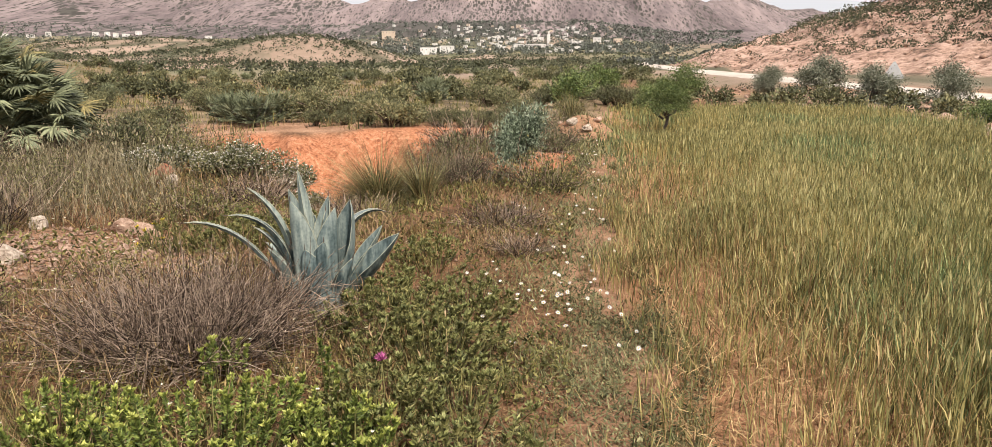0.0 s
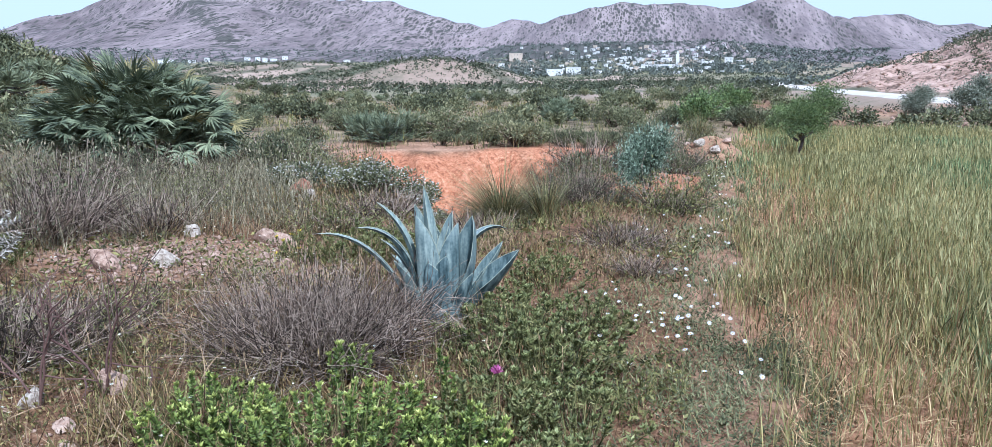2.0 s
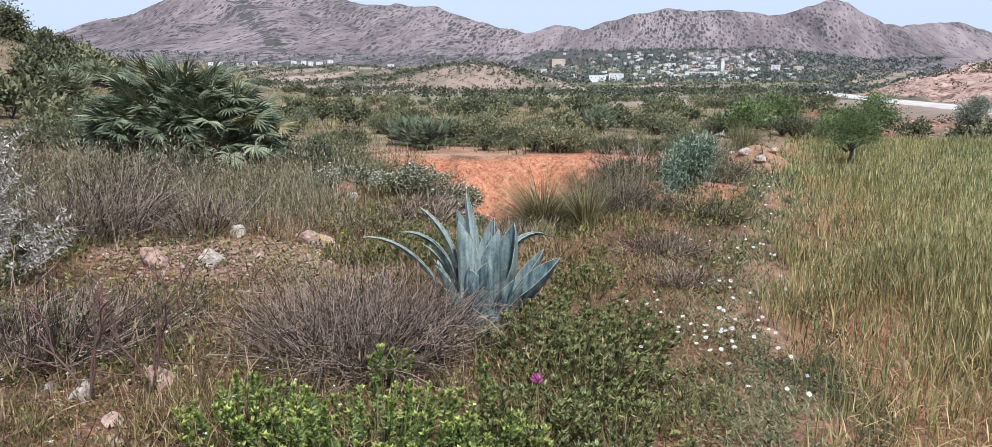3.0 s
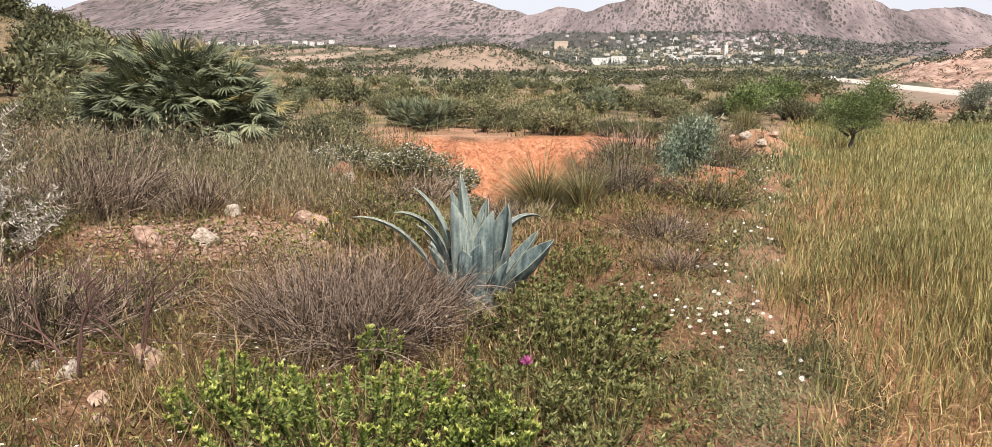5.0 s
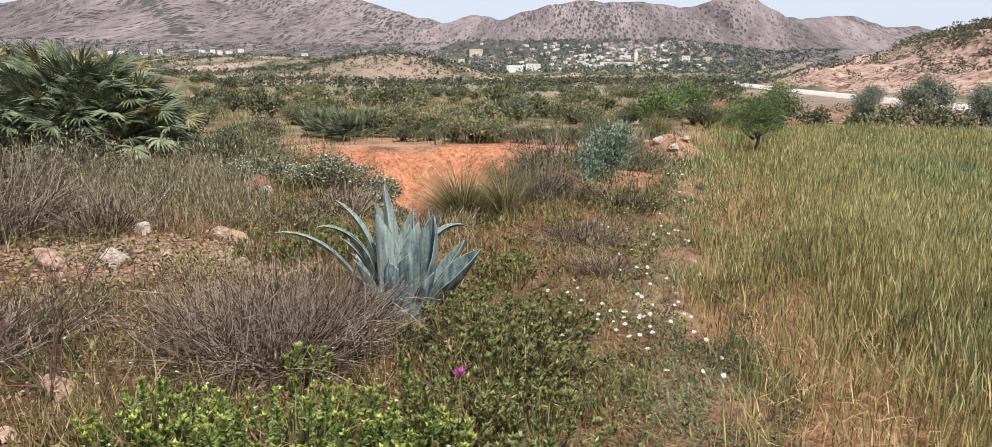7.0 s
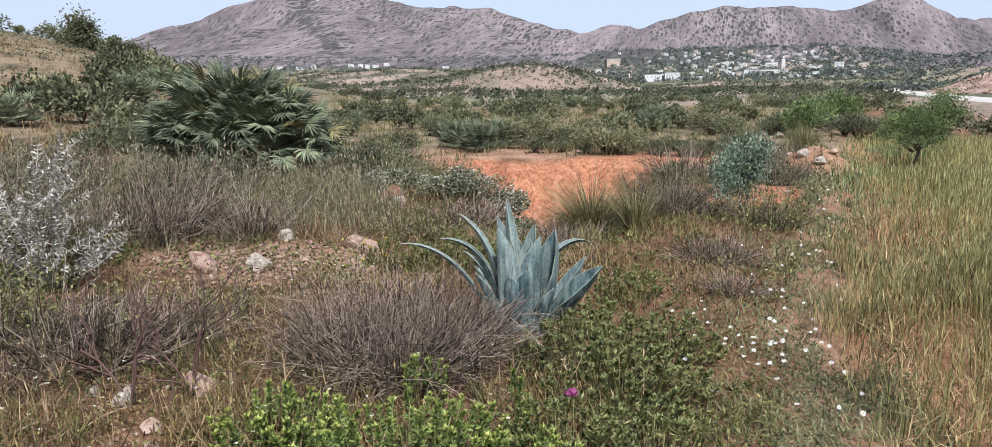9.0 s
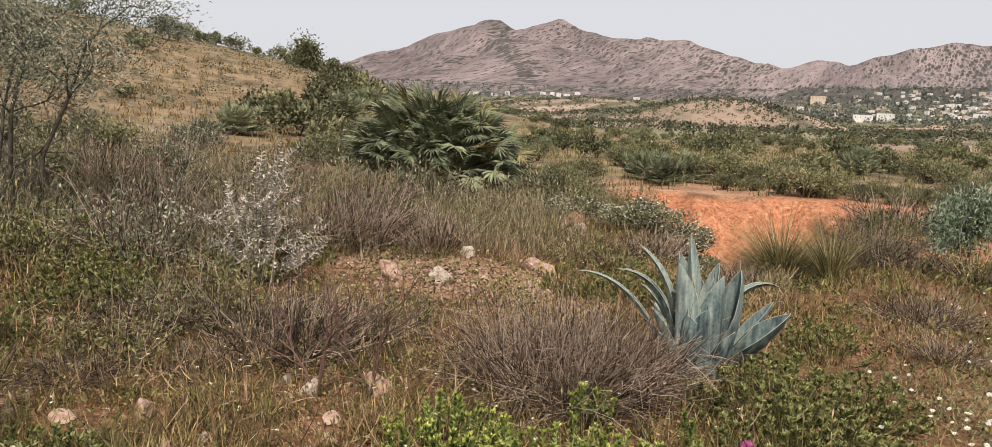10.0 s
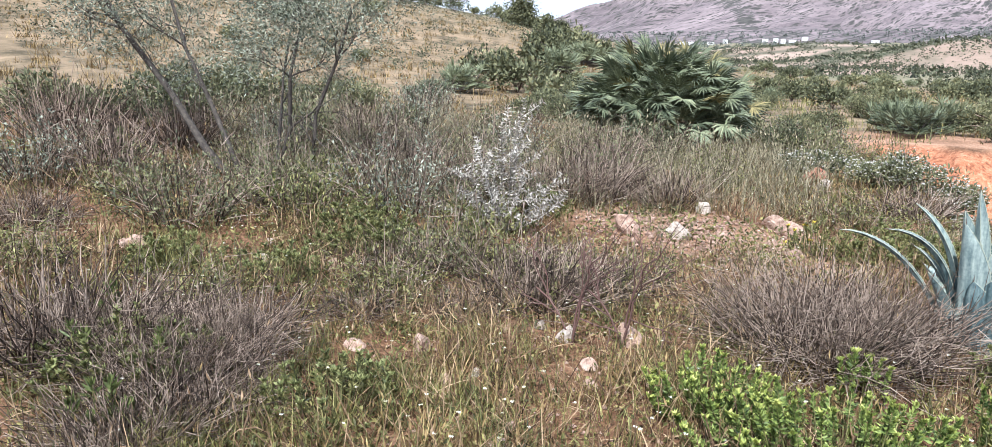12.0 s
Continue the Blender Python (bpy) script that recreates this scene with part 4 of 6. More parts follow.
def agave():
    t = empty("agave", stand(-1.20, 4.82, 14, 0.0) @ Matrix.Diagonal((0.98, 0.98, 1.07, 1)), "large blue-grey agave with thick spiny upright leaves", "agave")
    for row in [  # turn, lean, bend, length, width, twist, distance from the heart
        (140, 3, 0, 0.87, 0.125, 15, 0.08), (226, 6, 2, 0.72, 0.20, -10, 0.13), (165, 4, 3, 0.76, 0.16, -20, 0.10), (248, 8, -4, 0.42, 0.19, 0, 0.15), (45, 6, 2, 0.70, 0.15, 0, 0.06), (316, 5, 2, 0.66, 0.20, 10, 0.12), (348, 14, -14, 0.70, 0.22, 48, 0.13), (285, 7, 2, 0.46, 0.18, 10, 0.12),
        (348, 46, -10, 0.64, 0.18, 25, 0.13), (8, 38, -10, 0.60, 0.13, 10, 0.12), (26, 15, 76, 0.84, 0.07, 0, 0.09), (178, 8, 36, 0.86, 0.065, -14, 0.13), (186, 12, 62, 0.83, 0.055, -8, 0.14), (182, 33, 46, 0.95, 0.042, -4, 0.15), (160, 20, 34, 0.62, 0.05, 0, 0.12),
        (215, 30, 6, 0.34, 0.12, 0, 0.12), (140, 36, 20, 0.52, 0.10, 0, 0.10), (95, 14, 4, 0.60, 0.13, 0, 0.09), (325, 28, -4, 0.38, 0.13, 10, 0.11), (0, 4, 0, 0.62, 0.11, 0, 0.03), (195, 22, 8, 0.46, 0.12, -10, 0.13),
    ]:
        agave_leaf(t, *row)
    s = Soup()
    tubes(s, np.array([[[0, 0, -0.12], [0, 0, 0.0], [0, 0, 0.12], [0, 0, 0.2]]]), np.array([[0.12, 0.13, 0.10, 0.03]]), 12)
    part("stem", s.mesh("agave_stem", AGAVE, True), t)


agave()

# ---------- near the camera ----------
m_twig = [twig_meshes("twigs_a", 1.5, 0.58, 1250, 3, thick=0.0026), twig_meshes("twigs_b", 1.2, 0.55, 300, 4, thick=0.0042, fork=1), twig_meshes("twigs_c", 1.0, 0.7, 200, 5, thick=0.0044, fork=1)]


def dry_shrub(mesh, x, y, turn, label, size=1.0, tall=1.0):
    t = empty("dry_shrub", stand(x, y, turn) @ Matrix.Diagonal((size, size, size * tall, 1)), label, "shrub", "dry leafless shrubs")
    part("branchwork", mesh[0], t)
    tagged(part("fine_twig", mesh[1], t), kind="stuff")
    if mesh[2]:
        part("foliage", mesh[2], t, "sparse small grey-green leaves")
    return t


dry_shrub(m_twig[0], -1.74, 4.0, 20, "dense leafless shrub of purplish-brown dry twigs before the agave", 0.9, 0.84)
for x, y, k, size, tall in [
    (-3.45, 3.35, 1, 0.8, 0.85), (-3.75, 1.15, 0, 0.62, 0.9), (-4.35, 0.75, 1, 0.9, 1.0), (-3.25, 0.75, 2, 0.6, 0.8), (-6.1, 5.0, 2, 0.8, 0.9), (-6.9, 4.7, 2, 0.9, 1.0),
    (-5.3, 6.3, 2, 0.9, 0.7), (-8.6, 2.2, 2, 1.0, 0.9), (-9.6, 3.4, 1, 1.0, 1.2), (-6.2, 7.4, 2, 1.0, 0.75), (-2.7, 8.2, 2, 0.9, 0.55), (0.05, 7.1, 1, 0.7, 0.6), 
    (-3.3, 3.75, 1, 0.7, 0.75), (-3.75, 3.75, 1, 0.65, 0.7), (-3.6, 2.85, 1, 0.45, 0.6), (-4.0, 2.3, 1, 0.5, 0.5), (-3.95, 1.5, 1, 0.7, 0.8), (-4.2, 1.0, 1, 0.75, 0.8), (-3.35, 1.05, 1, 0.6, 0.75), (-3.15, 0.55, 1, 0.55, 0.8), (-6.9, 1.1, 1, 0.7, 0.8), (-8.9, 5.6, 2, 1.0, 0.9), (-0.5, 12.6, 2, 1.1, 0.9), (-10.8, 2.4, 2, 1.2, 1.0), (-0.5, 9.4, 1, 0.6, 1.3), (-0.95, 9.9, 2, 0.6, 1.0), (-1.5, 7.6, 2, 0.8, 0.5), (0.2, 6.0, 2, 0.5, 0.5), (-5.35, 5.75, 2, 0.9, 0.7), (-5.7, 5.3, 1, 0.8, 0.8), (-5.2, 6.0, 2, 1.0, 0.8), (-4.6, 6.6, 2, 0.9, 0.7), (-4.5, 3.0, 1, 0.65, 0.7),
]:
    dry_shrub(m_twig[k], x, y, (x * 97 + y * 61) % 360, "leafless shrub of dry brown twigs in dead grass", size, tall)
m_sub = [twig_meshes("subshrub_a", 1.0, 0.55, 100, 15, SCRUB, 0.0036, 1, 1700), twig_meshes("subshrub_b", 0.8, 0.7, 90, 16, OLIVE, 0.0036, 1, 1400), twig_meshes("subshrub_c", 0.9, 0.4, 90, 17, SHADY, 0.0034, 1, 1800)]
rs = np.random.default_rng(44)
SUBS = [(-3.2, 4.2, 2), (-4.4, 3.3, 0), (-5.3, 4.9, 0), (-5.7, 3.9, 1), (-6.1, 3.2, 2), (-6.6, 5.7, 0), (-7.3, 5.5, 1), (-8.0, 4.9, 0), (-8.7, 4.2, 1), (-6.4, 2.2, 0), (-7.5, 2.1, 2), (-9.4, 2.4, 0), (-8.4, 1.5, 1), (-9.9, 4.6, 0),
        (-7.1, 6.7, 1), (-5.7, 6.9, 0), (-4.9, 7.9, 2), (-8.1, 7.3, 0), (-9.2, 6.6, 1), (-7.9, 8.6, 2), (-9.4, 8.8, 0), (-6.4, 8.8, 0), (-5.5, 8.9, 2), (-2.2, 6.9, 2), (-3.0, 7.5, 2), 
        (-10.8, 6.4, 0), (-10.9, 8.4, 1), (-11.6, 4.2, 0), (-4.6, 1.6, 2), (-5.9, 0.8, 2), (-4.1, 2.6, 2), (0.6, 8.9, 2), (0.9, 12.4, 0), (1.2, 14.2, 0), (1.3, 16.4, 0), (-0.2, 14.2, 1), (-0.2, 9.3, 0), (-0.55, 9.9, 0), (-4.15, 3.5, 2), (-5.5, 4.6, 0), (-3.6, 3.6, 2), (-6.8, 3.0, 0), (-7.2, 3.6, 0), (-8.1, 3.6, 2), (-7.9, 2.6, 0)]
SUBS += [(float(polar(a, r)[0]), float(polar(a, r)[1]), k) for a, r, k in [(20.5, 12.4, 2), (22.3, 12.0, 2), (24.5, 12.3, 2), (23.2, 13.4, 1), (25.8, 13.2, 2), (21.4, 13.6, 2), (27.2, 12.6, 2), (26.6, 14.4, 1), (24.4, 14.8, 2), (22.4, 15.0, 2), (28.4, 13.8, 2), (20.2, 14.6, 2)]]
for x, y, k in SUBS:
    dry_shrub(m_sub[k], x, y, rs.uniform(0, 360), "half-dry low shrub with small grey-green leaves", rs.uniform(0.75, 1.2), rs.uniform(0.75, 1.15))


def bare_sapling(x, y):
    """A dead young shrub: a few thin dark red stems."""
    rnd = np.random.default_rng(5)
    out, tips = [], []
    for a in (0.3, 2.2, 4.4):
        limbs((0, 0, -0.03), (0.35 * math.cos(a), 0.35 * math.sin(a), 1), 0.42, 0.008, 2, 0.5, rnd, out, tips)
    s = Soup()
    tubes(s, np.stack([o[0] for o in out]), np.stack([o[1] for o in out]) + 0.001, 4)
    t = empty("dead_sapling", stand(x, y), "thin dark reddish bare stems of a dead sapling", "shrub")
    tagged(part("branchwork", s.mesh("sapling_stems", solid("red_stem", [(0.2, (0.07, 0.035, 0.03)), (0.8, (0.16, 0.09, 0.07))], 40, 0.8)), t), kind="stuff")


bare_sapling(-2.55, 3.16)
bare_sapling(-2.75, 2.95)


def rosettes(name, n, wide, deep, high, seed, material, leaf=(0.045, 0.013), per=30, tilt=0.1, tips=None, run=0.07):
    """Leafy stems, each ending in a dense tuft of narrow leaves."""
    rnd = np.random.default_rng(seed)
    a, q = rnd.uniform(0, 2 * math.pi, n), np.sqrt(rnd.uniform(0, 1, n))
    base = np.stack([np.cos(a) * q * wide * 0.30, np.sin(a) * q * deep * 0.30, np.zeros(n)], -1)
    tip = np.stack([np.cos(a) * q * wide * 0.5, np.sin(a) * q * deep * 0.5, high * (1 - 0.55 * q ** 2) * rnd.uniform(0.36, 1.22, n)], -1)
    t = np.linspace(0, 1, 5)[None, :, None]
    path = base[:, None] * (1 - t) + tip[:, None] * t
    path[:, :, 2] = tip[:, None, 2] * np.linspace(0, 1, 5)[None] ** 1.25
    st, lf = Soup(), Soup()
    tubes(st, path[:, ::2], np.linspace(0.0045, 0.0025, 3)[None] * np.ones((n, 1)))
    j = np.repeat(np.arange(n), per)
    up = rnd.uniform(0, 1, len(j)) ** 0.6
    d = path[j, 4] - path[j, 3]
    d /= np.linalg.norm(d, axis=1, keepdims=True)
    at = path[j, 4] - d * ((1 - up) * run)[:, None]
    h = rnd.uniform(0, 2 * math.pi, len(j))
    out = np.stack([np.cos(h), np.sin(h), 0 * h], -1)
    leaves(lf, at, out * (1.15 - 0.75 * up)[:, None] + d * (tilt + up * 0.9)[:, None], leaf[0] * rnd.uniform(0.7, 1.2, len(j)) * (1.05 - 0.4 * up), leaf[1] * rnd.uniform(0.8, 1.2, len(j)))
    top = Soup()
    if tips:
        j = np.repeat(np.arange(n), 11)
        h = rnd.uniform(0, 2 * math.pi, len(j))
        leaves(top, path[j, 4], np.stack([np.cos(h), np.sin(h), rnd.uniform(0.4, 1.6, len(j))], -1), leaf[0] * rnd.uniform(0.6, 1.0, len(j)), leaf[1] * rnd.uniform(0.9, 1.4, len(j)))
    return st.mesh(name + "_stems", SHADY), lf.mesh(name + "_leaves", material), top.mesh(name + "_tips", tips) if tips else None


def herb(name, m, meshes, label, category="plant", group=""):
    t = empty(name, m, label, category, group)
    tagged(part("branchwork", meshes[0], t), kind="stuff")
    part("foliage", meshes[1], t)
    if meshes[2]:
        tagged(part("shoot_tip", meshes[2], t, "paler shoot tips"), kind="stuff")
    return t


herb("spurge", stand(-1.12, 2.62, 12), rosettes("spurge", 165, 1.3, 1.0, 0.36, 2, SPURGE, (0.034, 0.0115), 58, tips=TIPS, run=0.13), "bright green leafy spurge with yellowish shoot tips")
herb("spurge", stand(-1.75, 2.75, 40), rosettes("spurge_b", 80, 0.7, 0.6, 0.26, 3, SPURGE, (0.034, 0.0115), 58, tips=TIPS, run=0.13), "bright green leafy spurge with yellowish shoot tips")
herb("spurge", stand(-0.62, 2.75, 80), rosettes("spurge_c", 55, 0.6, 0.6, 0.25, 4, SPURGE, (0.034, 0.0115), 58, tips=TIPS, run=0.13), "bright green leafy spurge with yellowish shoot tips")
herb("spurge", stand(-1.36, 3.45, 80), rosettes("spurge_d", 14, 0.3, 0.25, 0.42, 5, SPURGE, (0.034, 0.0115), 58, tips=TIPS, run=0.13), "few bright green spurge shoots among dry twigs")
herb("spurge", stand(-0.78, 3.25, 80), rosettes("spurge_e", 10, 0.16, 0.16, 0.36, 6, SPURGE, (0.034, 0.0115), 58, tips=TIPS, run=0.13), "few bright green spurge shoots among dry twigs")
m_shady = [rosettes("herb_a", 120, 0.95, 0.9, 0.30, 7, SHADY, (0.042, 0.011), 26, 0.2, OLIVETIP), rosettes("herb_b", 64, 0.7, 0.7, 0.24, 8, SHADY, (0.04, 0.010), 24, 0.2, OLIVETIP)]
for x, y, k, turn in [(-0.62, 4.2, 0, 0), (-0.35, 3.75, 0, 70), (-0.55, 3.15, 1, 120), (-0.15, 3.1, 1, 10), (-0.62, 4.75, 1, 60), (-0.2, 4.55, 1, 200), (-0.1, 2.55, 1, 90), (-2.15, 6.15, 0, 40), (-1.6, 6.6, 1, 80), (-2.9, 1.5, 1, 0), (-3.75, 1.08, 1, 30), (-4.75, 4.2, 1, 0), (-6.5, 3.1, 1, 0), (-6.9, 3.7, 0, 0), (-7.6, 4.3, 1, 0), (-4.95, 5.0, 1, 30), (-0.5, 5.6, 1, 10), (-4.9, 3.0, 0, 50), (-4.6, 2.1, 1, 20), (-5.3, 1.7, 1, 80), (-3.85, 0.9, 0, 0), (-5.4, 3.3, 0, 30)]:
    herb("leafy_herb", stand(x, y, turn), m_shady[k], "low olive-green herb with narrow leaves", "plant", "olive-green herbs")


m_shoot = rosettes("shoot", 9, 0.3, 0.26, 0.30, 9, SHOOT, (0.075, 0.016), 20, 0.5)
for x, y, turn in [(-3.62, 1.02, 0), (-3.95, 0.72, 50), (-3.3, 0.62, 120), (-4.35, 1.02, 200), (-6.3, 3.35, 20), (-6.6, 3.0, 90), (-9.6, 2.7, 10), (-8.9, 2.2, 70)]:
    herb("leafy_shoot", stand(x, y, turn), m_shoot, "fresh green narrow-leaved shoots among dead twigs", "plant", "green shoots")


def thistle():
    t = empty("thistle", stand(-0.53, 3.2), "single pink thistle flower on a thin stem", "flower")
    s = Soup()
    tubes(s, np.array([[[0, 0, 0], [0.01, 0, 0.12], [0.0, 0.01, 0.27]]]), np.full((1, 3), 0.003), 5)
    part("stem", s.mesh("thistle_stem", SHADY), t)
    f = Soup()
    n = 90
    a, q = rng.uniform(0, 2 * math.pi, n), rng.uniform(0, 1, n)
    leaves(f, np.repeat([[0, 0.01, 0.27]], n, 0), np.stack([np.cos(a) * q, np.sin(a) * q, 1.1 - q * 0.8], -1), np.full(n, 0.042), np.full(n, 0.007))
    part("floret", f.mesh("thistle_floret", PINK), t, "pink floret")


thistle()


def spiny_plant(x, y):
    """A dried silvery thistle bush: straight forked stems set with whorls of spines."""
    rnd = np.random.default_rng(17)
    wood, at, along = [], [], []

    def stem(start, way, length, radius, shoots):
        q, d = [np.array(start, float)], np.array(way, float)
        for _ in range(6):
            d = d + rnd.normal(0, 0.07, 3) + np.array([0, 0, 0.03])
            d /= np.linalg.norm(d)
            q.append(q[-1] + d * length / 6)
        q = np.array(q)
        wood.append((q, np.linspace(radius, radius * 0.4, 7)))
        bare = 0.22 if shoots else 0.05
        for u in np.arange(length * bare, length, 0.030):
            k = min(5, int(u / length * 6))
            f = u / length * 6 - k
            at.append(q[k] * (1 - f) + q[k + 1] * f)
            along.append(q[k + 1] - q[k])
        for _ in range(shoots):
            k = int(rnd.integers(2, 6))
            side = rnd.normal(0, 1, 3) * np.array([1, 1, 0.6])
            side = d * 0.9 + side / np.linalg.norm(side) * 0.9
            stem(q[k], side / np.linalg.norm(side), length * rnd.uniform(0.18, 0.38), radius * 0.5, 0)

    for a, up, ln in [(0.7, 22, 0.62), (1.1, 45, 0.74), (1.5, 64, 0.85), (2.4, 40, 0.55), (3.4, 30, 0.62), (3.9, 20, 0.66), (4.1, 48, 0.72), (4.4, 66, 0.88), (5.3, 38, 0.55), (0.2, 34, 0.6), (2.0, 82, 1.22), (5.0, 77, 1.0), (6.0, 58, 0.7), (3.0, 62, 0.78), (0.9, 30, 0.5), (4.0, 34, 0.5)]:
        stem((0, 0, 0), (math.cos(a) * math.cos(math.radians(up)), math.sin(a) * math.cos(math.radians(up)), math.sin(math.radians(up))), ln, 0.0065, 4)
    w, sp = Soup(), Soup()
    tubes(w, np.stack([o[0] for o in wood]), np.stack([o[1] for o in wood]), 5)
    at, along = np.array(at), np.array(along)
    along /= np.linalg.norm(along, axis=1)[:, None]
    i = np.repeat(np.arange(len(at)), 6)
    out = rnd.normal(0, 1, (len(i), 3))
    out -= along[i] * (out * along[i]).sum(1)[:, None]
    out = out / np.linalg.norm(out, axis=1)[:, None] + 0.35 * along[i]
    leaves(sp, at[i] + rnd.normal(0, 0.003, (len(i), 3)), out, rnd.uniform(0.02, 0.055, len(i)), rnd.uniform(0.009, 0.015, len(i)))
    t = empty("thistle_bush", stand(x, y, 0, 0.0), "dried silvery-grey thistle bush with spiny forked stems", "plant")
    part("branchwork", w.mesh("thistle_bush_stems", SILVER), t)
    part("spine_cover", sp.mesh("thistle_bush_spines", SILVER), t)


spiny_plant(-4.75, 4.35)

# ---------- stones ----------
PALE, ROSE = "weathered pale limestone lying in dry grass", "weathered pinkish stone half sunk in red earth"
for i, (x, y, w, h, k) in enumerate([
    (-4.15, 5.31, 0.36, 0.22, 1), (-3.78, 5.56, 0.28, 0.18, 0), (-3.45, 6.75, 0.34, 0.20, 1), (-3.2, 6.62, 0.28, 0.17, 1), (-3.97, 8.85, 0.36, 0.20, 0), (-4.16, 6.65, 0.2, 0.15, 0),
    (-3.22, 2.24, 0.15, 0.12, 1), (-3.05, 3.01, 0.09, 0.07, 0), (-2.81, 2.97, 0.16, 0.11, 0), (-2.46, 2.76, 0.13, 0.065, 1), (-2.30, 2.58, 0.11, 0.055, 1), (-2.54, 3.21, 0.2, 0.14, 1), (-5.91, 1.62, 0.27, 0.13, 1),
    (-5.68, 3.07, 0.11, 0.07, 1), (-8.1, 3.1, 0.16, 0.12, 0), (-4.75, 2.64, 0.2, 0.08, 1), (-2.84, 2.10, 0.11, 0.07, 1), (-2.26, 1.98, 0.1, 0.07, 1), (-2.18, 1.83, 0.13, 0.07, 1), (-2.80, 2.26, 0.07, 0.05, 0),
    (-3.53, 2.00, 0.16, 0.055, 1), (-5.12, 2.26, 0.16, 0.06, 0), (-3.48, 7.99, 0.12, 0.09, 0), (-3.1, 6.0, 0.16, 0.1, 1), (-3.55, 5.95, 0.14, 0.08, 1), (-2.75, 5.75, 0.15, 0.09, 1), (-5.5, 2.5, 0.12, 0.07, 0),
    (17.4, 42.9, 0.7, 0.45, 0), (16.6, 50.0, 0.6, 0.4, 1), (15.7, 26.1, 0.8, 0.35, 1), (16.4, 27.2, 0.6, 0.3, 1), (12.9, 17.6, 0.4, 0.25, 0), (14.6, 22.0, 0.6, 0.3, 1), (12.6, 19.0, 0.35, 0.2, 1), (13.6, 20.4, 0.45, 0.22, 0), (11.4, 16.0, 0.3, 0.18, 1), (15.1, 30.0, 0.7, 0.4, 0), (12.0, 34.6, 0.8, 0.35, 1),
    (1.0, 11.2, 0.14, 0.08, 1), (0.7, 10.5, 0.1, 0.06, 1), (1.6, 15.6, 0.28, 0.16, 0), (2.15, 15.7, 0.24, 0.14, 1), (1.9, 15.4, 0.3, 0.16, 0), (1.4, 16.1, 0.2, 0.12, 1),
]):
    rock("stone", x, y, w, h, (STONE, PINKSTONE)[k], (PALE, ROSE)[k], i + 1, turn=i * 53 % 360)
rock("red_stone", -4.22, 9.35, 0.36, 0.27, REDSTONE, "rust-red block of stone beside a pale one", 77)


def pebbles():
    n = 6000
    pts = np.concatenate([
        np.stack([rng.normal(-2.8, 0.9, n // 6), rng.normal(2.4, 0.7, n // 6)], -1), np.stack([rng.normal(-3.7, 0.9, n // 3), rng.normal(5.9, 0.55, n // 3)], -1),
        np.stack([rng.uniform(-7, 1, n // 3), rng.uniform(0.5, 8, n // 3)], -1), np.stack([rng.normal(-3.6, 0.8, 3400), rng.normal(5.85, 0.5, 3400)], -1)])
    n = len(pts)
    o = np.array([[1, 0, 0], [0, 1, 0], [-1, 0, 0], [0, -1, 0], [0, 0, 1], [0, 0, -1]], float)
    f = np.array([[0, 1, 4], [1, 2, 4], [2, 3, 4], [3, 0, 4], [1, 0, 5], [2, 1, 5], [3, 2, 5], [0, 3, 5]])
    sz = 0.005 + np.where(np.arange(n) > n - 3400, 0.034, 0.017) * rng.uniform(0, 1, n) ** 3
    v = o[None] * (sz[:, None, None] * rng.uniform(0.6, 1.3, (n, 6, 1))) * np.array([1, 1, 0.6])
    c, sn = np.cos(pts[:, 0] * 50), np.sin(pts[:, 0] * 50)
    v = np.stack([v[..., 0] * c[:, None] - v[..., 1] * sn[:, None], v[..., 0] * sn[:, None] + v[..., 1] * c[:, None], v[..., 2]], -1)
    z = height(pts[:, 0], pts[:, 1])
    v = v + np.stack([pts[:, 0], pts[:, 1], z + sz * 0.3], -1)[:, None]
    s = Soup().add(v, (f[None] + np.arange(n)[:, None, None] * 6))
    tagged(new("pebbles", s.mesh("pebbles", PINKSTONE)), "loose pinkish pebbles on bare earth", "pebbles", kind="stuff")


pebbles()


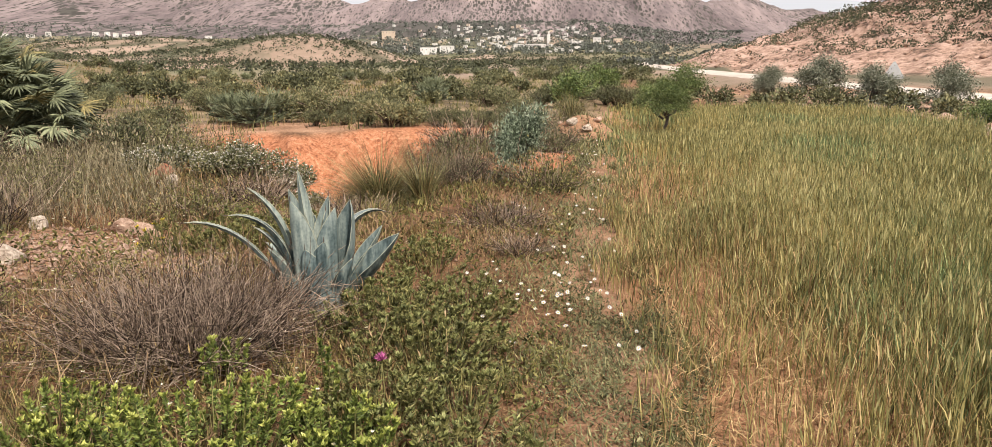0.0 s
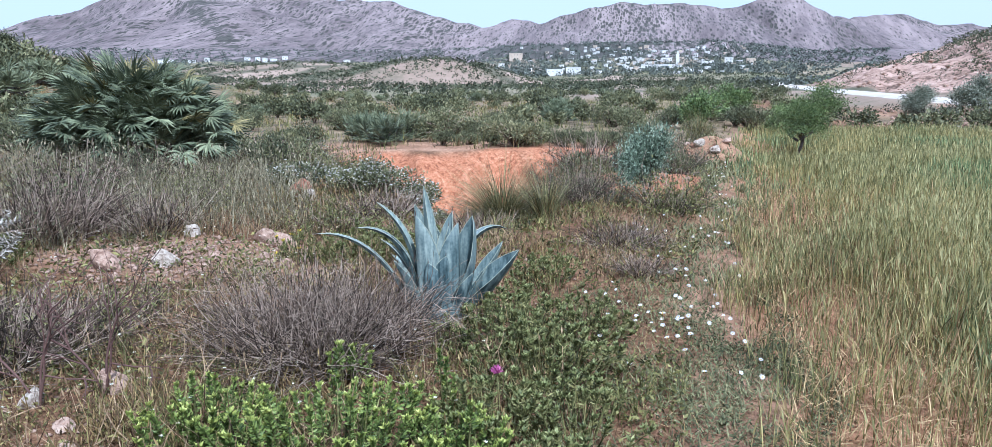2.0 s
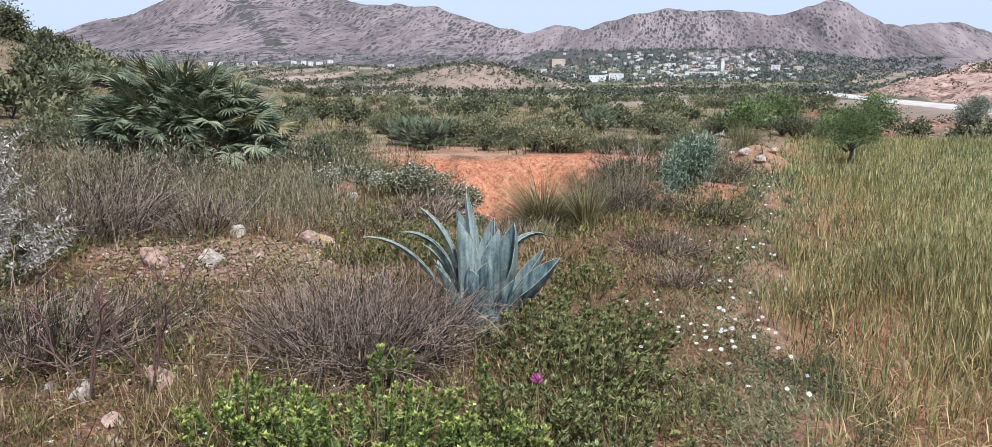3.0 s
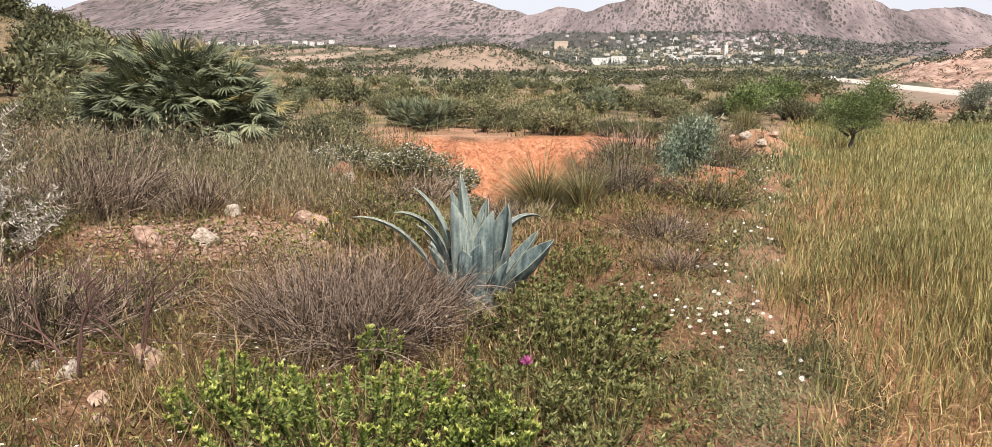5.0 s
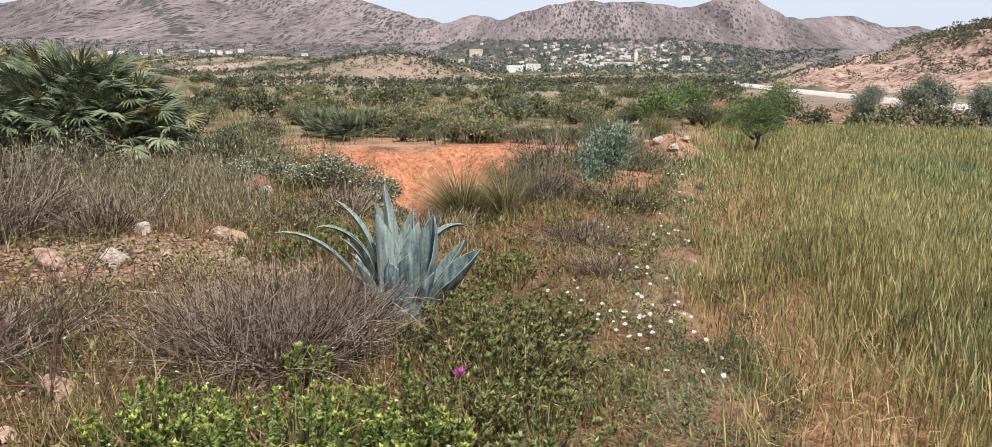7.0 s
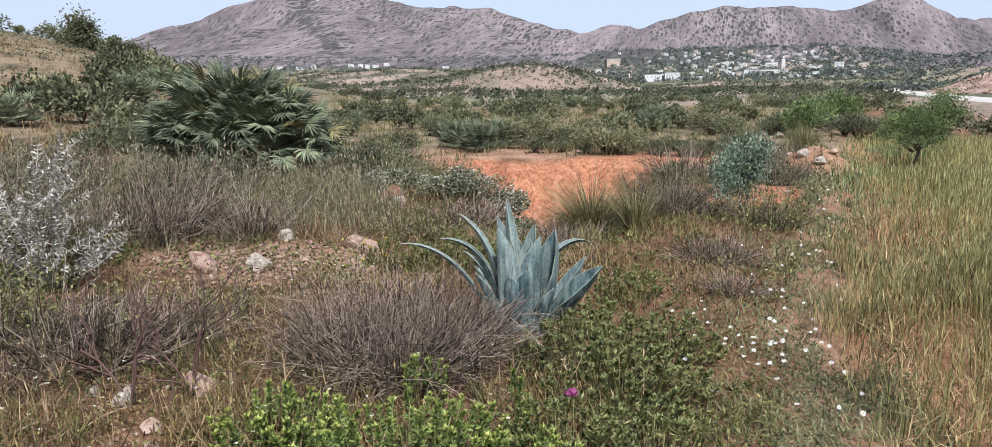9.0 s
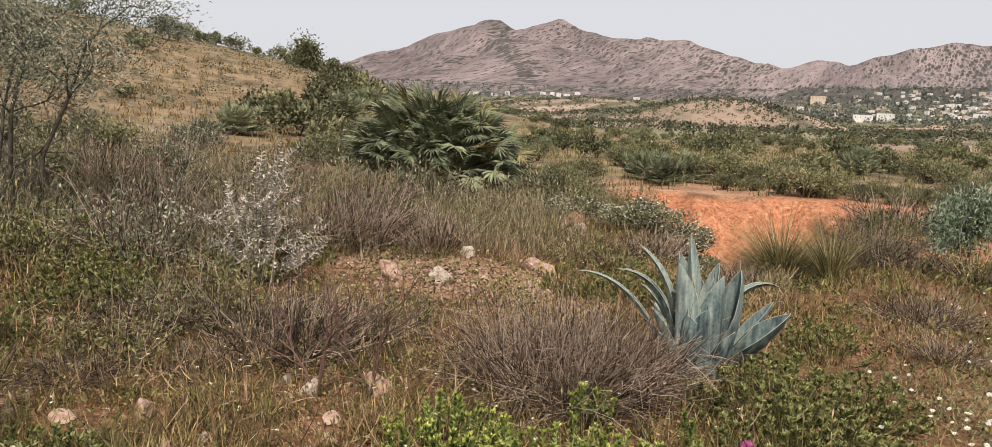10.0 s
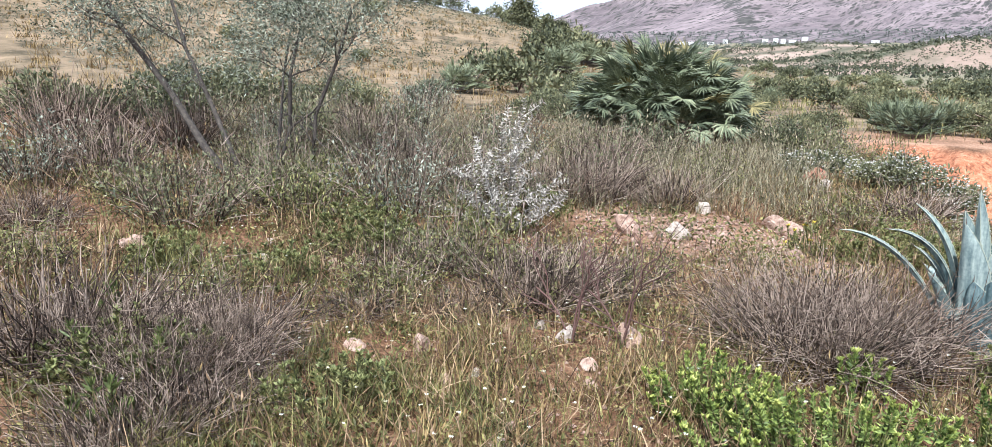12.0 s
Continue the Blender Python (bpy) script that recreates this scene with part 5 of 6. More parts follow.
def rubble():
    """Broken rock on the slope over the road and on the verge below it."""
    x = np.concatenate([rng.uniform(40, 120, 2600), rng.uniform(8.5, 34, 1500)])
    y = np.concatenate([rng.uniform(30, 230, 2600), rng.uniform(10, 76, 1500)])
    rk = masks(x, y)["rock"]
    ok = np.where(x > 38, (rk > 0.3) & (ripple(x, y, 16, 3) + rng.normal(0, 0.4, len(x)) > 0), ripple(x, y, 7, 8) + rng.normal(0, 0.4, len(x)) > 0.2) & (np.abs(x - road_x(y)) > 4.5) & (x > field_right(y) + 0.3)
    x, y = x[ok], y[ok]
    n = len(x)
    sz = rng.uniform(0.0, 1, n) ** 2 * np.where(x > 38, 0.5, 0.28) + np.where(x > 38, 0.15, 0.07)
    o = np.array([[1, 0.3, 0], [-0.3, 1, 0.1], [-1, -0.2, 0], [0.2, -1, 0.1], [0.3, 0.3, 0.9], [-0.4, -0.3, 0.8], [0, 0, -0.8]])
    f = np.array([[0, 1, 4], [1, 5, 4], [1, 2, 5], [2, 3, 5], [3, 4, 5], [3, 0, 4], [1, 0, 6], [2, 1, 6], [3, 2, 6], [0, 3, 6]])
    v = o[None] * (sz[:, None, None] * rng.uniform(0.6, 1.35, (n, 7, 1)))
    c, sn = np.cos(x * 50)[:, None], np.sin(x * 50)[:, None]
    v = np.stack([v[..., 0] * c - v[..., 1] * sn, v[..., 0] * sn + v[..., 1] * c, v[..., 2]], -1) + np.stack([x, y, land(x, y) + sz * 0.15], -1)[:, None]
    tagged(new("rubble", Soup().add(v, f[None] + np.arange(n)[:, None, None] * 7).mesh("rubble", PINKSTONE)), "broken pinkish rock along a road and its slope", "rubble", kind="stuff")


rubble()


# ---------- grasses ----------
def keep_off(x, y, spots):
    ok = np.ones(len(x), bool)
    for cx, cy, r in spots:
        ok &= np.hypot(x - cx, y - cy) > r
    return ok


BARE = [ (-3.75, 5.95, 0.62), (-4.4, 5.3, 0.4), (-4.0, 4.95, 0.3), (-3.6, 5.25, 0.3), (-4.1, 5.15, 0.35), (-3.35, 6.55, 0.4), (-2.85, 2.9, 0.13), (-2.45, 2.65, 0.14), (-3.2, 2.2, 0.14), (-3.05, 6.2, 0.3), (-3.3, 6.6, 0.35), (-4.5, 5.7, 0.25), (-4.45, 4.1, 0.3), (-4.7, 4.3, 0.3), (-3.4, 2.0, 0.2), (0.2, 10.4, 0.5), (0.7, 11.3, 0.45), (0.85, 12.3, 0.45), (1.0, 13.3, 0.4), (1.9, 15.9, 0.9), (-5.6, 2.3, 0.2), (-1.2, 4.82, 0.3)]


def scatter(n, az0, az1, r0, r1, power=0.0):
    """Points of a sector, denser near the middle: r falls between uniform in area and uniform in log."""
    az = rng.uniform(az0, az1, n)
    r = np.exp(rng.uniform(np.log(r0), np.log(r1), n)) if power == 0 else (rng.uniform(r0 ** power, r1 ** power, n)) ** (1 / power)
    x, y = polar(az, r)
    return x, y, r


def red_bank(x, y):
    return masks(x, y)["red"]


def left_grass(name, material, n, r0, r1, length, width, label, az=(-8, 84), lean=0.35, seedhead=False, power=0.6, gap=0.0, wild=9):
    x, y, r = scatter(max(1, n // 24), az[0], az[1], r0, r1, power)
    tuft = rng.integers(0, len(x), n)
    wide = 0.035 * np.clip(r / 4, 1, 4) * rng.uniform(0.5, 2.6, len(x))
    tufts_high = rng.uniform(0.55, 1.35, len(x))[tuft]
    x, y = x[tuft] + rng.normal(0, 1, n) * wide[tuft], y[tuft] + rng.normal(0, 1, n) * wide[tuft]
    r = np.hypot(x, y)
    bare = ripple(x, y, 2.6, wild) + rng.normal(0, 0.25, n)
    rim = x - field_left(np.maximum(y, 0))
    ok = (rim < 0.35 - rng.uniform(0, 1, n) ** 1.5 * 1.7) & keep_off(x, y, BARE) & (bare > gap) & (red_bank(x, y) < 0.45 + 0.2 * rng.uniform(0, 1, n))
    x, y, r, tufts_high = x[ok], y[ok], r[ok], tufts_high[ok]
    n = len(x)
    z = height(x, y)
    grow = np.clip(r / 6, 1, 6)
    ln = length * tufts_high * np.clip(0.3 - rim[ok] * 0.5, 0.3, 1) * rng.uniform(0.4, 1.25, n) * (1 + 0.25 * ripple(x, y, 3.1, 4)) * np.clip(grow, 1, 1.6) ** 0.3
    s = Soup()
    head, ln0, bend = rng.uniform(0, 2 * math.pi, n), rng.uniform(0, lean, n), rng.uniform(0.1, 0.9, n)
    base = np.stack([x, y, z - 0.01], -1)
    blades(s, base, head, ln0, bend, ln, width * grow * rng.uniform(0.7, 1.3, n), 4)
    if seedhead:
        k = rng.uniform(0, 1, n) < 0.4
        p = arcs(base[k], head[k], ln0[k], bend[k], ln[k], 4)[:, -1]
        leaves(s, p - np.array([0, 0, 0.02]), np.stack([0.4 * np.cos(head[k]), 0.4 * np.sin(head[k]), np.ones(k.sum())], -1), np.full(k.sum(), 0.05) * grow[k] ** 0.5, 0.010 * grow[k])
    tagged(new(name, s.mesh(name, material)), label, "grass", kind="stuff")


left_grass("dry_grass", STRAW, 36000, 1.0, 14, 0.20, 0.0060, "dry straw-coloured grass with seed heads", (-8, 84), 0.75, True, 0.6, 0.12)
left_grass("green_grass", GRASS, 42000, 1.0, 14, 0.19, 0.0066, "low green grass among stones and shrubs", (-8, 84), 0.6, False, 0.6, -0.2, 5)
left_grass("brown_grass", SIENNA, 25000, 1.0, 15, 0.23, 0.0050, "dead brown stalks in the meadow", (-4, 84), 0.8, True, 0.7, 0.05, 7)
left_grass("tall_dry_grass", PALEGRASS, 22000, 7.2, 13, 0.36, 0.0042, "tall pale dry grass round the fan palm", (24, 68), 0.4, True, 1.1, -0.5, 8)
left_grass("lush_grass", GRASS, 16000, 2.2, 6.5, 0.16, 0.006, "green weeds and grass on stony ground", (46, 84), 0.8, False, 1.0, -0.4, 10)
left_grass("hill_grass", STRAW, 26000, 24, 80, 0.34, 0.007, "dry straw-coloured tufts on a hillside", (36, 84), 0.6, False, 1.0, -0.3, 13)
left_grass("low_scrub", GRASS, 20000, 16, 85, 0.32, 0.007, "low green cover between scrub bushes", (-10, 30), 0.9, False, 1.0, -0.25, 12)
left_grass("far_grass", STRAW, 30000, 13, 95, 0.28, 0.0055, "dry grass tufts on the hillside", (6, 84), 0.5, False, 1.0, 0.0, 6)


def litter():
    """Broken straw and twigs lying on the ground."""
    n = 20000
    x, y, r = scatter(n, -44, 84, 1.0, 9, 0.7)
    a, grow = rng.uniform(0, 6.28, n), np.clip(r / 5, 1, 2.5)
    s = Soup()
    p = np.stack([x, y, height(x, y) + rng.uniform(0.002, 0.03, n)], -1)
    d = np.stack([np.cos(a), np.sin(a), rng.normal(0, 0.25, n)], -1) * rng.uniform(0.02, 0.09, n)[:, None] * grow[:, None]
    ribbons(s, np.stack([p - d, p, p + d], 1), (np.stack([-np.sin(a), np.cos(a), 0 * a], -1) * (0.0018 * grow)[:, None])[:, None] * np.array([0.6, 1, 0])[None, :, None])
    tagged(new("straw_litter", s.mesh("straw_litter", STRAW)), "broken straw and dead stalks on bare soil", "litter", kind="stuff")


litter()


def tangle():
    """Fine dead twigs in drifts between the shrubs."""
    n = 26000
    x, y, r = scatter(n, 8, 84, 1.6, 9.5, 0.8)
    ok = (x < field_left(y) - 0.5) & keep_off(x, y, BARE) & (ripple(x, y, 1.5, 23) + 0.6 * ripple(x, y, 0.6, 24) + rng.normal(0, 0.25, n) > 0.12)
    x, y, r = x[ok], y[ok], r[ok]
    n = len(x)
    s = Soup()
    p = arcs(np.stack([x, y, height(x, y) + rng.uniform(0, 0.10, n)], -1), rng.uniform(0, 6.28, n), rng.uniform(0.3, 1.6, n), rng.normal(0, 0.9, n), rng.uniform(0.08, 0.26, n), 4)
    a = rng.uniform(0, 6.28, n)
    ribbons(s, p, (np.stack([np.cos(a), np.sin(a), 0.6 * np.sin(3 * a)], -1) * (0.0025 * np.clip(r / 4, 1, 2.5))[:, None])[:, None] * np.array([1, 1, 0.8, 0])[None, :, None])
    tagged(new("dead_twigs", s.mesh("dead_twigs", SIENNA)), "fine dead twigs tangled on the ground", "twigs", kind="stuff")


tangle()


def creepers():
    """Tiny yellowish leaves of low herbs that cover the stony ground."""
    n = 30000
    x, y, r = scatter(n, 20, 84, 1.5, 6.5, 0.9)
    ok = keep_off(x, y, BARE) & (ripple(x, y, 0.8, 27) + rng.normal(0, 0.35, n) > -0.15)
    x, y, r = x[ok], y[ok], r[ok]
    n = len(x)
    a, grow = rng.uniform(0, 6.28, n), np.clip(r / 4, 1, 2)
    s = Soup()
    leaves(s, np.stack([x, y, height(x, y) + rng.uniform(0.0, 0.045, n)], -1), np.stack([np.cos(a), np.sin(a), rng.uniform(0.1, 1.0, n)], -1), rng.uniform(0.014, 0.032, n) * grow, rng.uniform(0.008, 0.016, n) * grow)
    tagged(new("creepers", s.mesh("creepers", CREEPER)), "low yellowish herbs over stony ground", "weeds", kind="stuff")


creepers()


def weeds():
    """Small broad leaves of weeds on the stony ground."""
    n = 58000
    x, y, r = scatter(n, -6, 84, 1.1, 11, 0.7)
    ok = (x < field_left(np.maximum(y, 0)) + 0.1) & (ripple(x, y, 1.7, 14) + 0.5 * ripple(x, y, 0.5, 15) + rng.normal(0, 0.3, n) > -0.05)
    x, y, r = x[ok], y[ok], r[ok]
    n = len(x)
    a, grow = rng.uniform(0, 6.28, n), np.clip(r / 5, 1, 3)
    s = Soup()
    leaves(s, np.stack([x, y, height(x, y) + rng.uniform(0.0, 0.07, n)], -1), np.stack([np.cos(a), np.sin(a), rng.uniform(0.1, 1.2, n)], -1), rng.uniform(0.022, 0.05, n) * grow, rng.uniform(0.010, 0.020, n) * grow)
    tagged(new("weeds", s.mesh("weeds", GRASS)), "small green weeds on stony ground", "weeds", kind="stuff")


weeds()


def path_herbs():
    """Short matted herbs along the edge of the field."""
    n = 50000
    y = np.exp(rng.uniform(np.log(1.2), np.log(19), n))
    x = field_left(y) - np.abs(rng.normal(0.05, 0.6, n)) * (1 + y * 0.03) + 0.25
    worn = (np.abs(x - field_left(y) + 0.05) < 0.14) & (ripple(y, y, 1.9, 3) > -0.1) & (rng.uniform(0, 1, n) < 0.85)
    ok = (ripple(x, y, 1.1, 3) + rng.normal(0, 0.4, n) > -0.25) & (masks(x, y)["red"] < 0.5) & ~worn
    x, y = x[ok], y[ok]
    n = len(x)
    s = Soup()
    k = 16000
    y2 = rng.uniform(1.2, 5.5, k)
    x2 = field_left(y2) - np.abs(rng.normal(0.0, 0.55, k)) + 0.3
    worn = (np.abs(x2 - field_left(y2) + 0.05) < 0.14) & (ripple(y2, y2, 1.9, 3) > -0.1) & (rng.uniform(0, 1, k) < 0.85)
    ok = (ripple(x2, y2, 0.7, 6) + rng.normal(0, 0.3, k) > -0.1) & ~worn
    x2, y2 = x2[ok], y2[ok]
    a = rng.uniform(0, 6.28, len(x2))
    leaves(s, np.stack([x2, y2, height(x2, y2) + rng.uniform(0, 0.05, len(x2))], -1), np.stack([np.cos(a), np.sin(a), rng.uniform(0.1, 0.9, len(x2))], -1), rng.uniform(0.015, 0.035, len(x2)), rng.uniform(0.006, 0.013, len(x2)))
    grow = np.clip(y / 5, 1, 4)
    blades(s, np.stack([x, y, height(x, y)], -1), rng.uniform(0, 6.28, n), rng.uniform(0.3, 1.2, n), rng.uniform(0, 0.6, n), rng.uniform(0.03, 0.085, n) * grow ** 0.5, 0.008 * grow * rng.uniform(0.6, 1.3, n), 3)
    tagged(new("path_herbs", s.mesh("path_herbs", MATTED)), "short grey-green herbs along a field edge", "grass", kind="stuff")


path_herbs()


def wheat():
    """The field: upright stalks with leaves and ears; thin and low along its edge, bare in spots, greener in patches."""
    stalk, green, ears, dead = Soup(), Soup(), Soup(), Soup()
    for n, r0, r1, full in ((50000, 1.5, 7.5, True), (40000, 6.5, 18, True), (62000, 15, 42, False)):
        az = rng.uniform(-44, 6, n)
        r = np.sqrt(rng.uniform(r0 * r0, r1 * r1, n)) if r1 < 10 else rng.uniform(r0 ** 1.3, r1 ** 1.3, n) ** (1 / 1.3)
        x, y = polar(az, r)
        edge = x - field_left(y) + 0.35 * ripple(x, y, 3.3, 17) + 0.25 * ripple(x, y, 0.9, 18)
        inside = (masks(x, y)["field"] > 0.3) | ((edge > -0.12) & (x < field_left(y) + 0.4) & (y > 0))
        dense = np.clip(0.24 + edge * 0.32, 0.05, 1) * np.where(r < 9, np.clip(0.62 + 0.7 * ripple(x, y, 1.5, 11) + 0.12 * (r - 3.4), 0.22, 1), 1)
        ok = inside & (rng.uniform(0, 1, n) < dense)
        x, y, r, edge = x[ok], y[ok], r[ok], edge[ok]
        n = len(x)
        base = np.stack([x, y, height(x, y) - 0.01], -1)
        grow = np.clip(r / 6.0, 1, 8) ** 0.7
        tall = (0.44 + 0.09 * ripple(x, y, 5, 8) + rng.normal(0, 0.08, n)) * np.clip(0.45 + 0.33 * edge, 0.3, 1) * np.clip(np.hypot(x - 3.75, y - 16.7) / 2.0, 0.25, 1)
        head = rng.uniform(0, 6.28, n)
        lean, bend = np.abs(rng.normal(0, 0.07, n)), rng.uniform(0, 0.22, n)
        lush = ripple(x, y * 0.8, 6.5, 21) + 0.5 * ripple(x, y, 2.2, 22) + rng.normal(0, 0.25, n) > 0.35
        dry = rng.uniform(0, 1, n) < np.clip(0.34 - 0.12 * edge, 0.05, 0.34) * sstep(16, 7, r)
        for s, k in ((stalk, ~lush & ~dry), (green, lush & ~dry), (dead, dry)):
            if not k.any():
                continue
            b, h, ln, bd, tl, g, c = base[k], head[k], lean[k], bend[k], tall[k], grow[k], int(k.sum())
            if full:
                blades(s, b, h, ln, bd, tl, 0.0040 * g, 3, (1, 1, 0.8))
                for half in (1, 2):
                    b, h, ln, bd, tl, g = b[::half], h[::half], ln[::half], bd[::half], tl[::half], g[::half]
                    c = len(b)
                    at = b + (arcs(b, h, ln, bd, tl, 4)[:, 1] - b) * rng.uniform(0.2, 1.9, c)[:, None]
                    blades(s, at, rng.uniform(0, 6.28, c), rng.uniform(0.03, 0.3, c), rng.uniform(0.1, 0.9, c), rng.uniform(0.12, 0.26, c), 0.0054 * g, 3, (0.8, 1, 0))
            else:
                blades(s, b, h, ln + 0.1, bd, tl * 1.05, 0.0062 * g, 4, (0.6, 1, 0.8, 0))
                blades(s, b, h + 2, ln + 0.25, bd + 0.3, tl * 0.85, 0.0062 * g, 3, (0.7, 1, 0))
        k = (rng.uniform(0, 1, n) < (0.55 if full else 0.3)) & ~(lush & (rng.uniform(0, 1, n) < 0.7))
        tip = arcs(base, head, lean, bend, tall, 4)[:, -1]
        leaves(ears, tip[k] - np.array([0, 0, 0.02]), np.stack([0.25 * np.cos(head[k]), 0.25 * np.sin(head[k]), np.ones(k.sum())], -1), rng.uniform(0.06, 0.10, k.sum()) * np.clip(grow[k], 1, 1.6), 0.008 * np.clip(grow[k], 1, 3.5))
    # dead lower leaves, lying and bent at all angles
    n = 30000
    x, y, r = scatter(n, -44, 4, 1.5, 11, 1.2)
    ok = (x - field_left(y) > 0.05)
    x, y, r = x[ok], y[ok], r[ok]
    n = len(x)
    blades(dead, np.stack([x, y, height(x, y) + rng.uniform(0, 0.22, n)], -1), rng.uniform(0, 6.28, n), rng.uniform(0.5, 1.9, n), rng.uniform(0, 0.8, n), rng.uniform(0.05, 0.16, n), 0.0045 * np.clip(r / 5, 1, 2.2), 3, (0.8, 1, 0))
    field = empty("wheat_field", Matrix.Identity(4), "half-ripe green and yellow wheat on red soil", "wheat")
    tagged(field, "half-ripe green and yellow wheat on red soil", "wheat", kind="stuff")
    for name, s, mat in (("stalks", stalk, WHEAT), ("green_stalks", green, WHEAT_GREEN), ("ears", ears, EAR), ("dead_leaves", dead, DEADLEAF)):
        tagged(part(name, s.mesh("wheat_" + name, mat), field), kind="stuff")


wheat()


def daisies():
    petals, disc, stem = Soup(), Soup(), Soup()
    a = np.linspace(0, 2 * math.pi, 14)[:-1]
    ring = [np.stack([q * np.cos(a + w), q * np.sin(a + w), 0 * a + z], -1) for q, w, z in ((0.014, -0.2, 0.1745), (0.025, 0, 0.1735), (0.014, 0.2, 0.1745))]
    i = np.arange(13)
    petals.add(np.concatenate([[[0, 0, 0.171]], *ring]), np.concatenate([np.stack([0 * i, 1 + i, 14 + i], -1), np.stack([0 * i, 14 + i, 27 + i], -1)]))
    tubes(disc, np.array([[[0, 0, 0.165], [0, 0, 0.172], [0, 0, 0.176]]]), np.array([[0.007, 0.007, 0.002]]), 8)
    tubes(stem, np.array([[[0, 0, -0.01], [0.01, 0.004, 0.08], [0, 0, 0.168]]]), np.full((1, 3), 0.0016), 4)
    first = empty("daisy", stand(0.30, 4.6), "white daisy with a yellow eye on a thin stem", "flower", "daisies along the field edge")
    part("corolla", petals.mesh("daisy_petals", PETAL), first, "white petals")
    part("disc", disc.mesh("daisy_disc", YOLK), first, "yellow eye")
    part("stem", stem.mesh("daisy_stem", GRASS), first)
    rnd = np.random.default_rng(21)
    for k in range(96):
        if k < 46:
            y = rnd.normal(4.9, 0.55)
            x = field_left(y) - abs(rnd.normal(0.45, 0.35))
        elif k < 70:
            y = rnd.uniform(5.5, 8.5)
            x = field_left(y) - rnd.uniform(0.1, 1.0)
        else:
            y = rnd.uniform(8.5, 15)
            x = field_left(y) - abs(rnd.normal(0.1, 0.3))
        c = stand_copy(first, x, y, 0, rnd.uniform(0.0, 0.03), rnd.uniform(0.5, 0.8))
        c.matrix_basis = c.matrix_basis @ pose(0, 0, 0, rnd.normal(28, 10), rnd.normal(-6, 12), 0)


daisies()


def small_flowers():
    s, n = Soup(), 640
    x, y, _ = scatter(n, 10, 80, 2.2, 9.5, 1.0)
    ok = (x < field_left(y) - 0.3)
    x, y = x[ok], y[ok]
    n = len(x)
    z = height(x, y) + rng.uniform(0.05, 0.22, n)
    for k in range(5):
        a = k * 1.2566 + x * 9
        leaves(s, np.stack([x, y, z], -1), np.stack([np.cos(a), np.sin(a), 0.3 + 0 * a], -1), np.full(n, 0.011), np.full(n, 0.009))
    tagged(new("small_flowers", s.mesh("small_flowers", plant("cream_petal", [(0.1, (0.75, 0.60, 0.22)), (0.4, (0.80, 0.74, 0.50)), (0.9, (0.84, 0.82, 0.74))], 0.6, 0.8, 0.2, 3.0, 0.2))), "tiny cream and yellow wild flowers", "flowers", kind="stuff")


small_flowers()


# ---------- tussocks, flowering shrubs, palm, trees ----------
def tussock(x, y, n, high, seed, lean, label, droop=1.0, wide=0.14, blade=0.009):
    """A clump of arching blades, the dead ones among them paler."""
    rnd = np.random.default_rng(seed)
    t = empty("grass_tussock", stand(x, y), label, "grass tussock", "tussocks by the gully")
    for name, c, mat, text in (("green_tuft", n, ESPARTO, ""), ("dead_tuft", n // 4, STRAW, "dead straw-coloured blades")):
        s = Soup()
        a, q = rnd.uniform(0, 6.28, c), np.sqrt(rnd.uniform(0, 1, c))
        base = np.stack([np.cos(a) * q * wide, np.sin(a) * q * wide, 0 * a - 0.02], -1)
        blades(s, base, a + rnd.normal(0, 0.4, c), q * lean, rnd.uniform(0.2, 1.5, c) * q ** 0.5 * droop, high * rnd.uniform(0.6, 1.2, c), np.full(c, blade), 6)
        part(name, s.mesh("tussock_" + name, mat), t, text)


tussock(*[float(v) for v in polar(8.9, 9.8)], 3200, 1.05, 1, 0.95, "large arching tussock of olive-green esparto grass", 2.5, 0.2, 0.008)
tussock(*[float(v) for v in polar(5.6, 8.7)], 300, 0.66, 2, 0.34, "upright yellow-green tussock of esparto grass", 0.9, 0.09)
tussock(1.9, 18.6, 400, 0.9, 3, 0.35, "tall dry reddish grass tussock")
tussock(*[float(v) for v in polar(7.4, 10.6)], 600, 0.5, 4, 0.9, "arching tussock of olive-green esparto grass", 1.6)


def flower_shrub(x, y, wide, high, seed, n=1500):
    rnd = np.random.default_rng(seed)
    t = empty("rockrose", stand(x, y), "dark green shrub sprinkled with small white flowers", "shrub", "flowering shrubs")
    st, fo = bush_meshes("rockrose", wide, high, n * 2, (0.05, 0.022), SCRUB, seed, 16)
    part("branchwork", st, t)
    part("foliage", fo, t)
    v = np.empty(len(fo.vertices) * 3, np.float32)
    fo.vertices.foreach_get("co", v)
    v = v.reshape(-1, 4, 3)[:, 2]
    v = v[v[:, 2] > high * 0.32]
    v = v[rnd.integers(0, len(v), n // 3)]
    s = Soup()
    for _ in range(4):
        a = rnd.uniform(0, 6.28, len(v))
        leaves(s, v, np.stack([np.cos(a), np.sin(a), 0.6 + 0 * a], -1), np.full(len(v), 0.022), np.full(len(v), 0.02))
    part("blossom", s.mesh("rockrose_blossom", plant("cream_blossom", [(0.1, (0.60, 0.55, 0.42)), (0.9, (0.80, 0.77, 0.70))], 0.7, 0.8, 0.2, 3.0, 0.2)), t, "small white blossoms")


for az, r, wide, high, seed in [(20.6, 10.6, 0.9, 0.5, 31), (18.2, 10.4, 1.25, 0.62, 32), (16.2, 10.3, 1.0, 0.52, 35), (14.4, 10.0, 0.8, 0.42, 36), (24.6, 10.9, 1.2, 0.45, 33)]:
    x, y = polar(az, r)
    flower_shrub(float(x), float(y), wide, high, seed, 1300)

